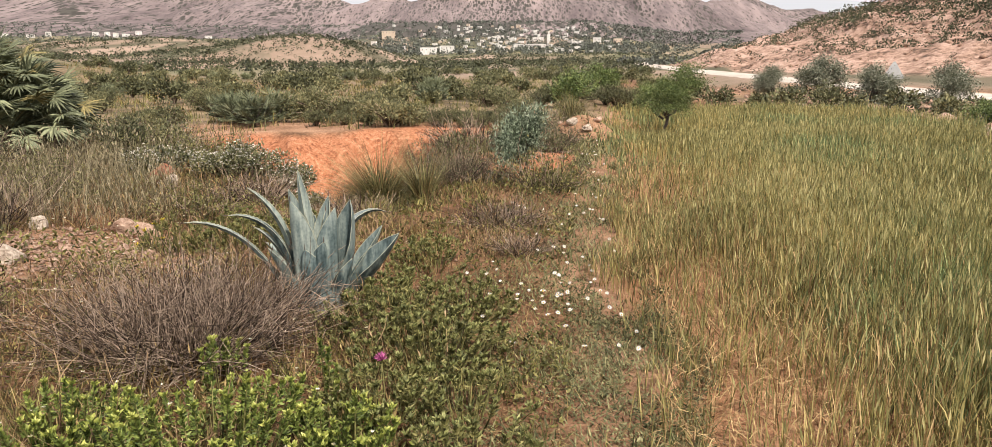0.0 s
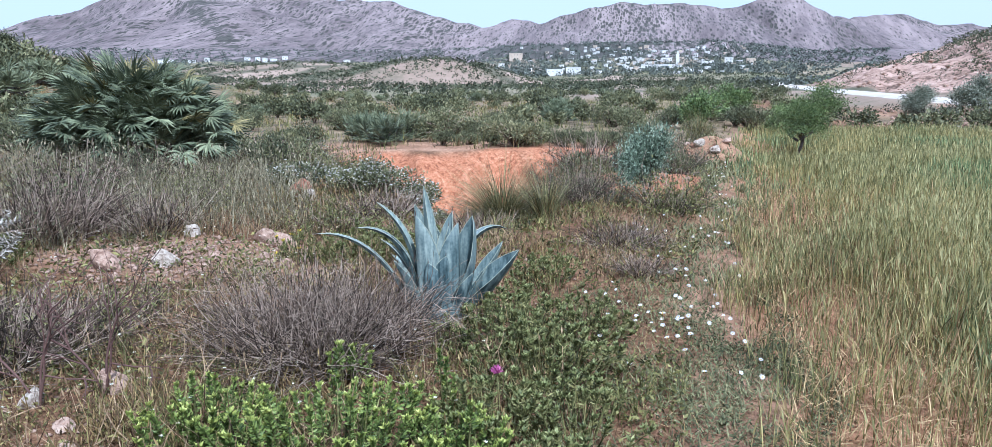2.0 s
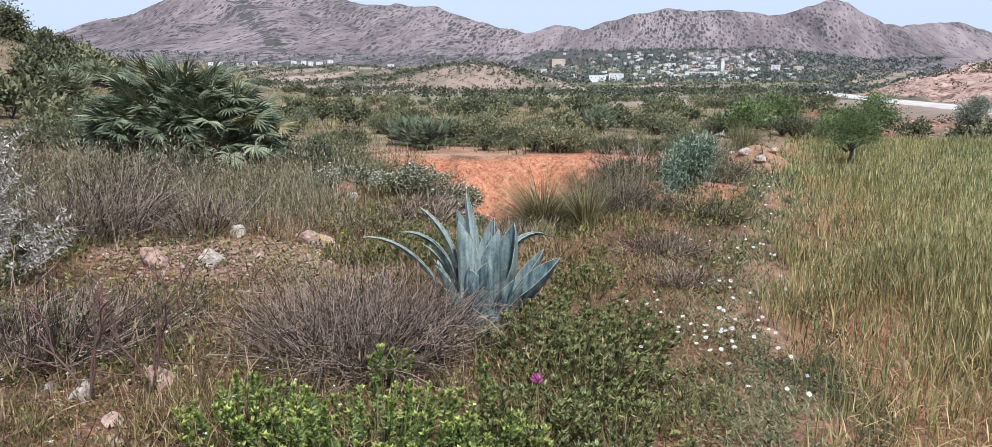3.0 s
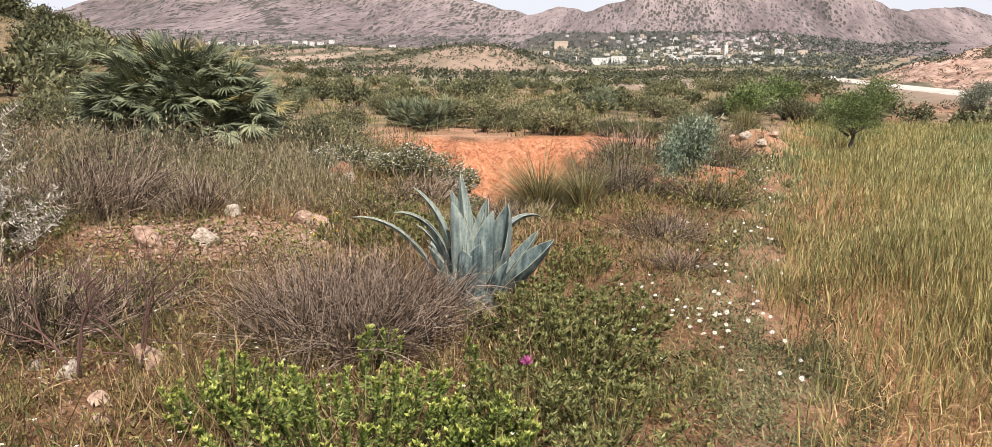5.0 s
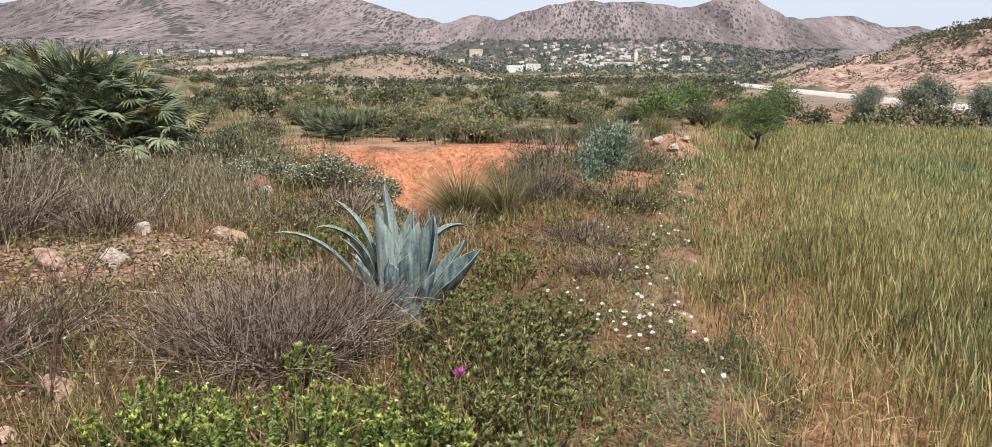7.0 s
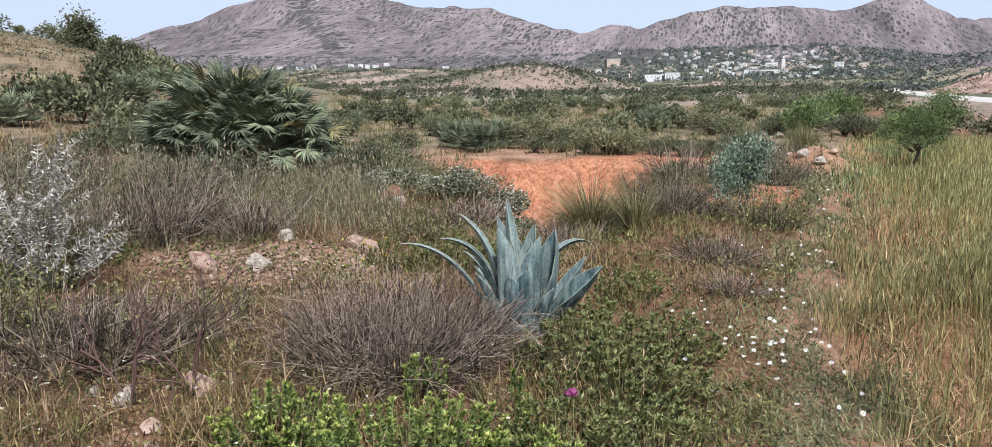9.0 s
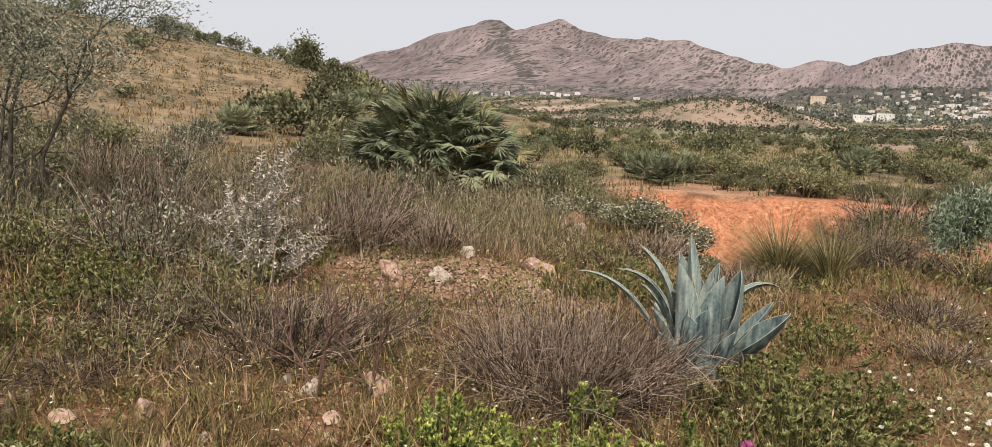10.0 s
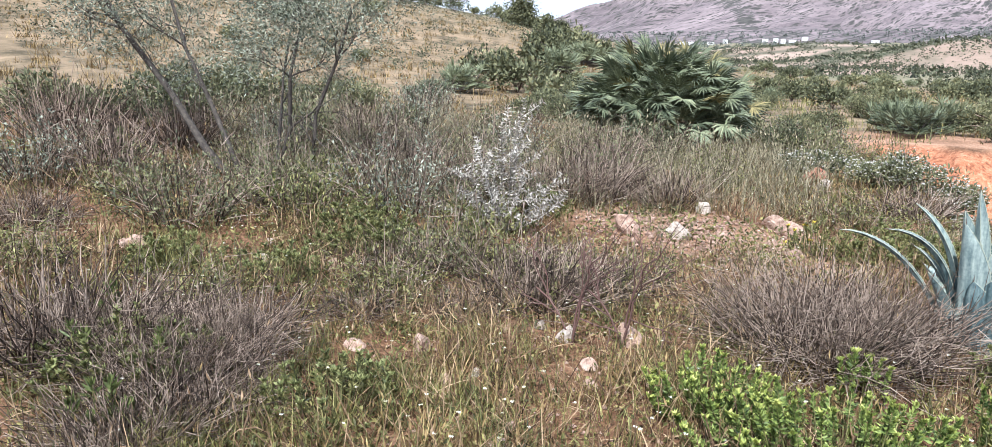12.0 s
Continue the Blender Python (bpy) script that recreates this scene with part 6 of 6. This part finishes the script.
fan_palm("fan_palm", stand(-7.72, 11.0, 0, 0.05), 2.3, 1.95, 820, "wide dark green dwarf fan palm clump with dry lower fronds", 41, trunks=7)

# leaning wild olive: bare stems below, a loose crown above
def wild_olive():
    stems = [  # foot, end, radius, where it forks
        ((0, 0, -0.1), (-1.45, -0.6, 2.25), 0.047, (2, 3, 4)), ((0.06, 0.05, -0.1), (-0.95, 0.0, 2.0), 0.034, (2, 3, 4)),
        ((0.32, 0.2, -0.05), (0.55, 0.45, 1.55), 0.03, (2, 3, 4)), ((0.5, 0.25, -0.05), (1.15, 0.6, 1.75), 0.026, (1, 3, 4)), ((0.42, 0.1, -0.05), (0.15, 0.7, 1.6), 0.022, (2, 3, 4)),
    ]
    rnd = np.random.default_rng(51)
    out, tips = [], []
    for a, b, r, forks in stems:
        a, b = np.array(a), np.array(b)
        t = np.linspace(0, 1, 5)[:, None]
        pts = a + (b - a) * t + np.array([0, 0, -0.12]) * np.sin(t * math.pi) + rnd.normal(0, 0.05, (5, 3)) * np.sin(t * math.pi)
        rad = r * (1 - 0.55 * t[:, 0])
        out.append((pts, rad))
        for k in (forks[0], forks[1], forks[1], 4, 4, 4):
            d = (b - a) / np.linalg.norm(b - a) + rnd.normal(0, 0.6, 3) + np.array([0, 0, 0.3])
            limbs(pts[k], d / np.linalg.norm(d), rnd.uniform(0.3, 0.55), rad[k] * 0.5, 2, 0.6, rnd, out, tips)
    w, c = Soup(), Soup()
    tubes(w, np.stack([o[0] for o in out]), np.stack([o[1] for o in out]) + 0.0012, 5)
    tips = [q for q in tips if q[0][2] > 0.98 + 0.25 * rnd.uniform(0, 1)]
    pos, way = np.array([q[0] for q in tips]), np.array([q[1] for q in tips])
    n = 32000
    i = rnd.integers(0, len(pos), n)
    leaves(c, pos[i] + rnd.normal(0, 0.14, (n, 3)), way[i] + rnd.normal(0, 0.7, (n, 3)), rnd.uniform(0.03, 0.06, n), rnd.uniform(0.008, 0.014, n))
    tree("wild_olive", stand(-7.75, 3.28, 14), (w.mesh("wild_olive_wood", BARK, True), c.mesh("wild_olive_leaves", OLIVE)), "leaning wild olive with thin grey stems and silvery leaves", "tree")


wild_olive()

sapl = tree_meshes("young_olive", [((0, 0, -0.05), (0.05, 0, 1), 0.42, 0.02), ((0.02, 0.02, 0.05), (0.3, 0.1, 1), 0.36, 0.014), ((0, 0, 0.05), (-0.3, 0.1, 1), 0.36, 0.014), ((0, 0, 0.05), (0.0, -0.3, 1), 0.36, 0.014)], YOUNG, 9500, (0.05, 0.014), 0.36, 2, 0.085, 52)
tree("young_olive", stand(0.34, 9.75, 0) @ Matrix.Diagonal((0.86, 0.86, 1.28, 1)), sapl, "young bushy olive tree with grey-green leaves on red earth", "tree")

carob = tree_meshes("carob", [((-0.15, 0, -0.7), (0.2, 0.1, 1), 1.75, 0.08), ((-0.05, 0, 0.35), (-0.9, 0.1, 0.8), 0.9, 0.055), ((0, 0, 0.4), (1.0, -0.2, 0.75), 0.9, 0.05), ((0, 0, 0.5), (0.0, 0.7, 0.8), 0.85, 0.05), ((0, 0, 0.5), (-0.1, -0.8, 0.8), 0.85, 0.05)], CAROB, 17000, (0.07, 0.038), 0.5, 3, 0.15, 57, 0.0, low=0.72)
tree("carob_tree", stand(4.06, 17.95, 0, -0.30) @ Matrix.Diagonal((0.62, 0.62, 0.56, 1)), carob, "small bright green carob tree at the edge of wheat", "tree")

roadside = tree_meshes("roadside_olive", [((0, 0, -0.1), (0.15, 0.05, 1), 1.5, 0.10), ((0, 0, 0.0), (-0.3, 0.1, 1), 1.45, 0.07), ((0, 0, 0.1), (0.15, -0.3, 0.95), 1.4, 0.07)], OLIVE, 8500, (0.14, 0.062), 0.6, 3, 0.24, 54, 0.04)
ro = tree("olive_tree", stand(23.5, 64, 0, 0.6) @ Matrix.Diagonal((1.25, 1.25, 1.05, 1)), roadside, "rounded grey-green olive tree beside the road", "tree", "olives along the road")
for x, y, turn, size in [(27.0, 63, 80, 1.28), (24.6, 49.2, 200, 0.98), (29.3, 49.1, 140, 1.0), (23.4, 31.0, 30, 0.7)]:
    stand_copy(ro, x, y, turn, 0.55 * size, size)

# trees on the left hill's shoulder
hill_tree = tree_meshes("hill_carob", [((0, 0, -0.1), (0.2, 0.1, 1), 1.3, 0.14), ((0, 0, 0.2), (-0.5, 0.1, 1), 1.3, 0.1), ((0, 0, 0.2), (0.6, -0.2, 0.9), 1.2, 0.1)], SCRUB, 4600, (0.26, 0.14), 0.55, 3, 0.46, 55)
x, y = polar(45.3, 84)
tree("carob_tree", stand(x, y) @ Matrix.Diagonal((1.15, 1.15, 1.1, 1)), hill_tree, "round dark green tree on the shoulder of a hill", "tree")
x, y = polar(42.3, 80)
tree("carob_tree", stand(x, y) @ Matrix.Diagonal((0.7, 0.7, 0.55, 1)), hill_tree, "low green tree on the shoulder of a hill", "tree")
x, y = polar(54.3, 80)
tree("olive_tree", stand(x, y) @ Matrix.Diagonal((1.05, 1.05, 0.8, 1)), roadside, "grey-green olive on a dry grassy hill", "tree")

# ---------- scrub ----------
BUSHES = [bush_meshes("bush_%s" % k, w, h, n, leaf, mt, 60 + i, 15) for i, (k, w, h, n, leaf, mt) in enumerate([
    ("a", 1.7, 1.05, 3600, (0.064, 0.03), SCRUB), ("b", 2.2, 1.2, 4200, (0.068, 0.032), SCRUB), ("c", 1.3, 0.95, 2800, (0.056, 0.026), SCRUB), ("d", 1.5, 0.9, 2800, (0.056, 0.024), SCRUB)])]
CLUMPS = [palm_clump_meshes("palm_clump_a", 84, 71), palm_clump_meshes("palm_clump_b", 100, 72)]
first_bush = [bush("scrub_bush", stand(x, y, 0, 0.04), m, "dense dark green scrub bush on dry ground", "shrub", "scrub bushes") for m, (x, y) in zip(BUSHES, [(-2.4, 17.0), (-4.6, 19.6), (-9.6, 24.6), (-7.2, 16.3)])]
first_palm = [bush("dwarf_palm", stand(x, y, 0, 0.02), m, "dwarf fan palm clump with dark green fronds", "palm", "dwarf palms") for m, (x, y) in zip(CLUMPS, [(-5.75, 17.6), (-6.5, 18.6)])]


green_bush = bush_meshes("green_bush", 1.9, 1.7, 4200, (0.085, 0.045), CAROB, 79, 22)
for az, r, size in [(-5.9, 25.5, 1.0), (-7.6, 34, 1.1), (-33.2, 27.5, 0.7)]:
    bx, by = polar(az, r)
    bush("leafy_bush", stand(bx, by, r * 9, 0.05, size), green_bush, "tall bright green leafy bush behind a wheat field", "shrub")
for az, r, size in [(-9.2, 28, 1.35), (-10.4, 31, 1.3), (-8.3, 29, 1.1)]:
    bx, by = polar(az, r)
    stand_copy(first_bush[3], float(bx), float(by), r * 31, 0.05, size)
far_bush = [bush("scrub_bush", stand(x, y, 0, 0.04), m, "dense dark green scrub bush on dry ground", "shrub", "scrub bushes") for m, (x, y) in zip([bush_meshes("far_bush_%s" % k, w, h, n, (0.155, 0.085), mt, 80 + i, 15, 10) for i, (k, w, h, n, mt) in enumerate([("a", 1.7, 1.2, 640, SCRUB), ("b", 2.0, 1.3, 700, SCRUB), ("c", 1.3, 1.05, 540, SCRUB), ("d", 1.5, 1.0, 580, SCRUB)])], [(-8.2, 38), (-3.1, 42), (1.2, 39), (-12.4, 44)])]


def put(kind, az, r, size, turn=0.0):
    x, y = polar(az, r)
    ob = ((far_bush if r > 28 else first_bush) + first_palm)[kind]
    return stand_copy(ob, float(x), float(y), turn, 0.05, size)


# bushes that can be told apart: azimuth, distance, size
for i, (k, az, r, size) in enumerate([
    (4, 16.6, 20, 1.15), (5, 18.6, 20.5, 1.1), (1, 21, 26, 0.8), (0, 12.7, 20.5, 0.7), (2, 10.5, 19.5, 0.75), (3, 8.4, 19, 0.7), (1, 5.5, 18.5, 0.5), (0, 3.0, 19.5, 0.55), (2, 0.8, 18.5, 0.6), (0, -1.5, 21, 0.65), (1, -3.5, 26, 0.7), (4, -7.0, 30, 1.0),
    (3, -5.2, 23.5, 0.6), (0, -1.6, 25, 0.7), (3, 27, 12.6, 0.9), (3, 24.2, 13.2, 0.85), (2, 29.5, 14.5, 1.0), (3, 22.5, 14.6, 0.7), (2, 25.5, 17.5, 0.9), (0, 29.5, 22.5, 1.1), (1, 31.5, 26, 1.0), (2, 27.5, 28, 1.1), (1, 33.5, 24, 1.1),
    (2, 13.5, 17.9, 0.6), (0, 11.5, 18.0, 0.5), (3, 9.5, 17.7, 0.55), (1, 7.2, 17.7, 0.45), (2, 4.2, 17.3, 0.6), (0, 2.0, 17.5, 0.55), (3, -0.3, 17.7, 0.6), (2, 15, 21.5, 0.8), (1, 9, 22, 0.8),
    (0, 37, 17, 1.1), (1, 35, 15, 0.9), (3, 39.5, 16, 1.0), (2, 42, 18, 1.1), (0, 44, 22, 1.3), (1, 34, 19, 1.1), (1, -11.5, 62, 1.3), (0, -10.2, 70, 1.4), (2, -12.6, 75, 1.2),
    (1, 36.5, 21, 1.2), (0, 38.5, 22, 1.35), (1, 41, 24, 1.25), (2, 40, 19, 1.3), (3, 43, 30, 1.6), (0, 45.5, 37, 1.9), (1, 48, 40, 1.7), (4, 50, 36, 2.0), (0, 47, 45, 1.6), (2, 44, 52, 2.0), (1, 42.5, 58, 1.8), (5, 52.5, 30, 1.5),
    (1, 41.2, 60, 2.3), (0, 42.6, 62, 2.2), (2, 39.4, 62, 2.0), (5, 40.2, 56, 2.4), (0, 43.8, 58, 1.9), (4, 42.2, 48, 2.4), (1, 44.5, 40, 1.6), (2, 41.5, 40, 1.5),
    (0, 56, 68, 1.5), (1, 50, 88, 1.6), (0, 51.3, 90, 1.5), (2, 52.2, 90, 1.6), (1, 47, 92, 1.5), (2, 46.3, 95, 1.4), (0, 59.8, 90, 1.6), (2, 48.6, 90, 1.2), (1, 53.2, 92, 1.6), (3, 44, 86, 1.5), (0, 43.3, 80, 1.8), (3, 62, 60, 1.3), (2, 66, 50, 1.2), (2, 57, 45, 1.0),
    (3, 63, 10.5, 0.9), (0, 70, 12.5, 1.2), (1, 66, 14.5, 1.1), (3, 74, 11.5, 1.0), (0, 78, 13, 1.1), (2, 55, 11.5, 0.8), (3, 58, 14, 1.0), (0, 60.5, 18, 1.0),
    (3, -4.0, 12.6, 0.6), (3, -1.0, 13.2, 0.75), (0, 2.5, 12.6, 0.65), (2, -19.5, 41, 1.3), (0, -21, 44, 1.3), (1, -23.5, 45, 1.3), (2, -25.5, 43, 1.2), (0, -28.5, 42, 1.2), (3, -31.5, 36, 1.2), (2, -33.5, 33, 1.1), (3, -36, 27, 1.0), (0, -16.5, 44, 1.2),
    (1, -13.5, 42, 1.4), (2, -11.5, 36, 1.2), (0, -14.5, 50, 1.5), (1, -12.2, 48, 1.5), (3, -37.5, 21, 0.9),
]):
    put(k, az, r, size, i * 47 % 360)
rnd2 = np.random.default_rng(88)
for i in range(300):
    r = rnd2.uniform(20 ** 0.9, 125 ** 0.9) ** (1 / 0.9)
    az = rnd2.uniform(-12, 33)
    if r < 30 and az > 13 or (r < 24 and az < -3) or (az < -7 and r < 40) or rnd2.normal(0, 0.4) + ripple(np.float64(az * r * 0.0175), np.float64(r), 26, 5) < -0.25:
        continue
    put(int(rnd2.choice(6, p=[0.22, 0.16, 0.24, 0.28, 0.05, 0.05])), az, r, rnd2.uniform(0.5, 1.1) * (1 + r / 260), rnd2.uniform(0, 360))
bx, by = polar(24.0, 6.45)
herb("yellow_flower_shrub", stand(bx, by), rosettes("yellow_shrub", 60, 0.6, 0.5, 0.30, 19, SHADY, (0.05, 0.010), 16, 0.3), "small yellow-green shrub beside pinkish stones", "shrub")
herb("yellow_flowers", stand(bx - 0.16, by - 0.05), rosettes("yellow_herb", 7, 0.3, 0.25, 0.34, 20, SHADY, (0.04, 0.010), 12, 0.3, tips=YELLOW), "few yellow flowers among green leaves", "flower")


def far_scrub():
    """Scrub of the valley, the village's trees and the slope over the road: loose clumps of leaves."""
    s = Soup()

    # trees whose leaf colour is paled in place of haze
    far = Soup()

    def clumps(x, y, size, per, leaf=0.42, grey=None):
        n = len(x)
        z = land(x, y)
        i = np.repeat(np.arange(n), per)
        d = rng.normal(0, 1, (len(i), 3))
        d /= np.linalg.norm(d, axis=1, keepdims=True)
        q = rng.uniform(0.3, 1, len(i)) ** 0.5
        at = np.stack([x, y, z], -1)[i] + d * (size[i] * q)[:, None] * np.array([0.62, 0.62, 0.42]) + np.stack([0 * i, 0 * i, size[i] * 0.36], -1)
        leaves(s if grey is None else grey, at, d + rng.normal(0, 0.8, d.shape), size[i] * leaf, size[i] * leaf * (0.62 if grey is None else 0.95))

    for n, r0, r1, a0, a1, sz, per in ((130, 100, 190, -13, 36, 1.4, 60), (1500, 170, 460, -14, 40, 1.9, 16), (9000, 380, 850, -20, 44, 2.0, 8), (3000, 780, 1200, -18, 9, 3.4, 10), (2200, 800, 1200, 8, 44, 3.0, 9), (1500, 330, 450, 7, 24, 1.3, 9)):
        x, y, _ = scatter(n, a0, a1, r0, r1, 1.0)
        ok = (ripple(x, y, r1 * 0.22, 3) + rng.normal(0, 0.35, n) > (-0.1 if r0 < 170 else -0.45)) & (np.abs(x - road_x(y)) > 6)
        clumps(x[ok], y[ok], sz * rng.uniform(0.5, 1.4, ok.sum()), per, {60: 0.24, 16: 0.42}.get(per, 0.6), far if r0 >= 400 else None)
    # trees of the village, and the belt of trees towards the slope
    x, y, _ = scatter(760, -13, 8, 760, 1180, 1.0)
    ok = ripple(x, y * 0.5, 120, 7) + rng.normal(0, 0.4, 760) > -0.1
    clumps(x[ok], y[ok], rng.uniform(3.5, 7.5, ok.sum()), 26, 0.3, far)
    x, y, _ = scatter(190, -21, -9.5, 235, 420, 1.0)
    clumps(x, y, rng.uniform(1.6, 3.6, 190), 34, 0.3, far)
    # slope over the road
    n = 7500
    x, y, _ = scatter(n, -44, -13, 70, 210, 1.0)
    m, z = masks(x, y)["rock"], land(x, y)
    ok = (m > 0.3) & (0.8 * ripple(x, y * 1.5, 30, 6) + 0.6 * ripple(x, y, 9, 4) + 0.16 * (z - 5) + rng.normal(0, 0.25, n) > -0.1)
    clumps(x[ok], y[ok], rng.uniform(0.7, 2.2, ok.sum()) * (0.65 + 0.02 * np.clip(z[ok], 0, 25)), 20, 0.3)
    # bushes between the wheat and the road
    n = 420
    x, y = rng.uniform(10, 33, n), rng.uniform(14, 76, n)
    ok = (ripple(x, y, 12, 9) + rng.normal(0, 0.4, n) > 0.1) & (x > field_right(y) + 1.2)
    clumps(x[ok], y[ok], rng.uniform(0.4, 1.15, ok.sum()), 60, 0.18)
    # tufts on the left hill
    n = 1500
    x, y, _ = scatter(n, 36, 84, 42, 112, 1.0)
    ok = (masks(x, y)["dry"] > 0.5)
    clumps(x[ok], y[ok], rng.uniform(0.25, 0.9, ok.sum()) * rng.uniform(0.5, 1.3, ok.sum()), 26, 0.2)
    tagged(new("far_scrub", s.mesh("far_scrub", FARSCRUB)), "distant dark green scrub and trees in a valley", "scrub", kind="stuff")
    tagged(new("olive_groves", far.mesh("olive_groves", HAZEDLEAF)), "distant grey-green olive groves round a village", "trees", kind="stuff")


far_scrub()


# ---------- the village ----------
def house_meshes(w, d, h, wash):
    return box_mesh("house_walls", w, d, h + 1.5, wash, 0.0, -1.5), box_mesh("house_parapet", w + 0.3, d + 0.3, 0.5, wash, 0.0, h), box_mesh("house_window", 0.9, 0.3, 1.2, DARKPANE), box_mesh("house_door", 1.1, 0.3, 2.1, DARKPANE)


def house(name, x, y, turn, w, d, h, wash, label, group="village houses"):
    walls, parapet, pane, door = house_meshes(w, d, h, wash)
    t = empty(name, stand(x, y, turn), label, "house", group)
    part("wall", walls, t)
    part("roof", parapet, t)
    for k in range(max(2, int(w // 4))):
        o = part("window", pane, t)
        o.location = (-w / 2 + (k + 0.5) * w / max(2, int(w // 4)), -d / 2 - 0.06, h - 2.4)
    part("door", door, t).location = (w * 0.1, -d / 2 - 0.05, 0.0)
    return t


h_types = [house("house", *polar(-6.0, 900), 10, 11, 9, 5.5, WHITEWASH, "whitewashed flat-roofed village house"), house("house", *polar(-7.6, 930), -12, 9, 8, 7.5, WHITEWASH, "whitewashed flat-roofed village house"),
           house("house", *polar(-3.2, 960), 5, 13, 8, 4.2, WHITEWASH, "whitewashed flat-roofed village house"), house("house", *polar(-9.1, 945), 0, 10, 9, 6.0, OCHREWASH, "ochre flat-roofed village house")]
rv = np.random.default_rng(5)
for i in range(200):
    az, r = rv.normal(-1.5, 4.4), rv.uniform(800, 1130)
    if not -12 < az < 8.5:
        continue
    x, y = polar(az, r)
    stand_copy(h_types[int(rv.choice([0, 1, 2, 3], p=[0.32, 0.22, 0.2, 0.26]))], float(x), float(y), rv.uniform(-25, 25), 0, rv.uniform(0.3, 0.58))
for az, r in [(25.7, 1015), (26.3, 1005), (26.8, 1020), (24.9, 1030), (27.5, 1025), (30.2, 1000), (31.2, 985), (33.2, 970), (32.6, 985), (14.0, 930), (12.6, 900), (9.0, 930), (20.5, 1010)]:
    x, y = polar(az, r)
    stand_copy(h_types[int(az * 7) % 3], float(x), float(y), az - 8, 0, 0.62)
x, y = polar(5.0, 790)
house("large_building", x, y, 8, 17, 10, 6, WHITEWASH, "large whitewashed flat-roofed building at the village edge")
x, y = polar(3.6, 800)
house("large_building", x, y, -4, 14, 12, 7, WHITEWASH, "large whitewashed flat-roofed building at the village edge")
x, y = polar(7.9, 1010)
house("large_building", x, y, 4, 17, 12, 9, OCHREWASH, "pale ochre block above the village")
x, y = polar(-2.7, 880)
house("long_building", x, y, -3, 34, 10, 3.8, WHITEWASH, "long low white hall at the village edge")
x, y = polar(-4.0, 930)
mn = empty("minaret", stand(x, y), "tall square white minaret with a small lantern top", "tower")
part("shaft", box_mesh("minaret_shaft", 3.6, 3.6, 12, WHITEWASH, 0.1, -1), mn)
part("balcony", box_mesh("minaret_balcony", 4.4, 4.4, 0.8, WHITEWASH, 0.1, 11), mn)
part("lantern", box_mesh("minaret_lantern", 1.9, 1.9, 3.4, WHITEWASH, 0.2, 11.8), mn)

# ---------- road sign ----------
sg = empty("road_sign", stand(27.0, 51.4, -18), "triangular road sign on a post, seen from its grey back", "road sign")
bm = bmesh.new()
ring = [bm.verts.new((0.72 * math.sin(a + q), 0, 0.72 * math.cos(a + q) + 1.95)) for a in (0, 2 * math.pi / 3, 4 * math.pi / 3) for q in (-0.09, 0.09)]
f = bm.faces.new(ring)
ext = bmesh.ops.extrude_face_region(bm, geom=[f])
bmesh.ops.translate(bm, verts=[v for v in ext["geom"] if isinstance(v, bmesh.types.BMVert)], vec=(0, 0.03, 0))
bmesh.ops.recalc_face_normals(bm, faces=bm.faces[:])
me = bpy.data.meshes.new("sign_plate")
bm.to_mesh(me)
bm.free()
me.materials.append(STEEL)
part("plate", me, sg, "pale grey triangular plate")
s = Soup()
tubes(s, np.array([[[0, 0.06, -0.3], [0, 0.06, 1.0], [0, 0.06, 2.3]]]), np.full((1, 3), 0.035), 8)
part("post", s.mesh("sign_post", STEEL, True), sg)
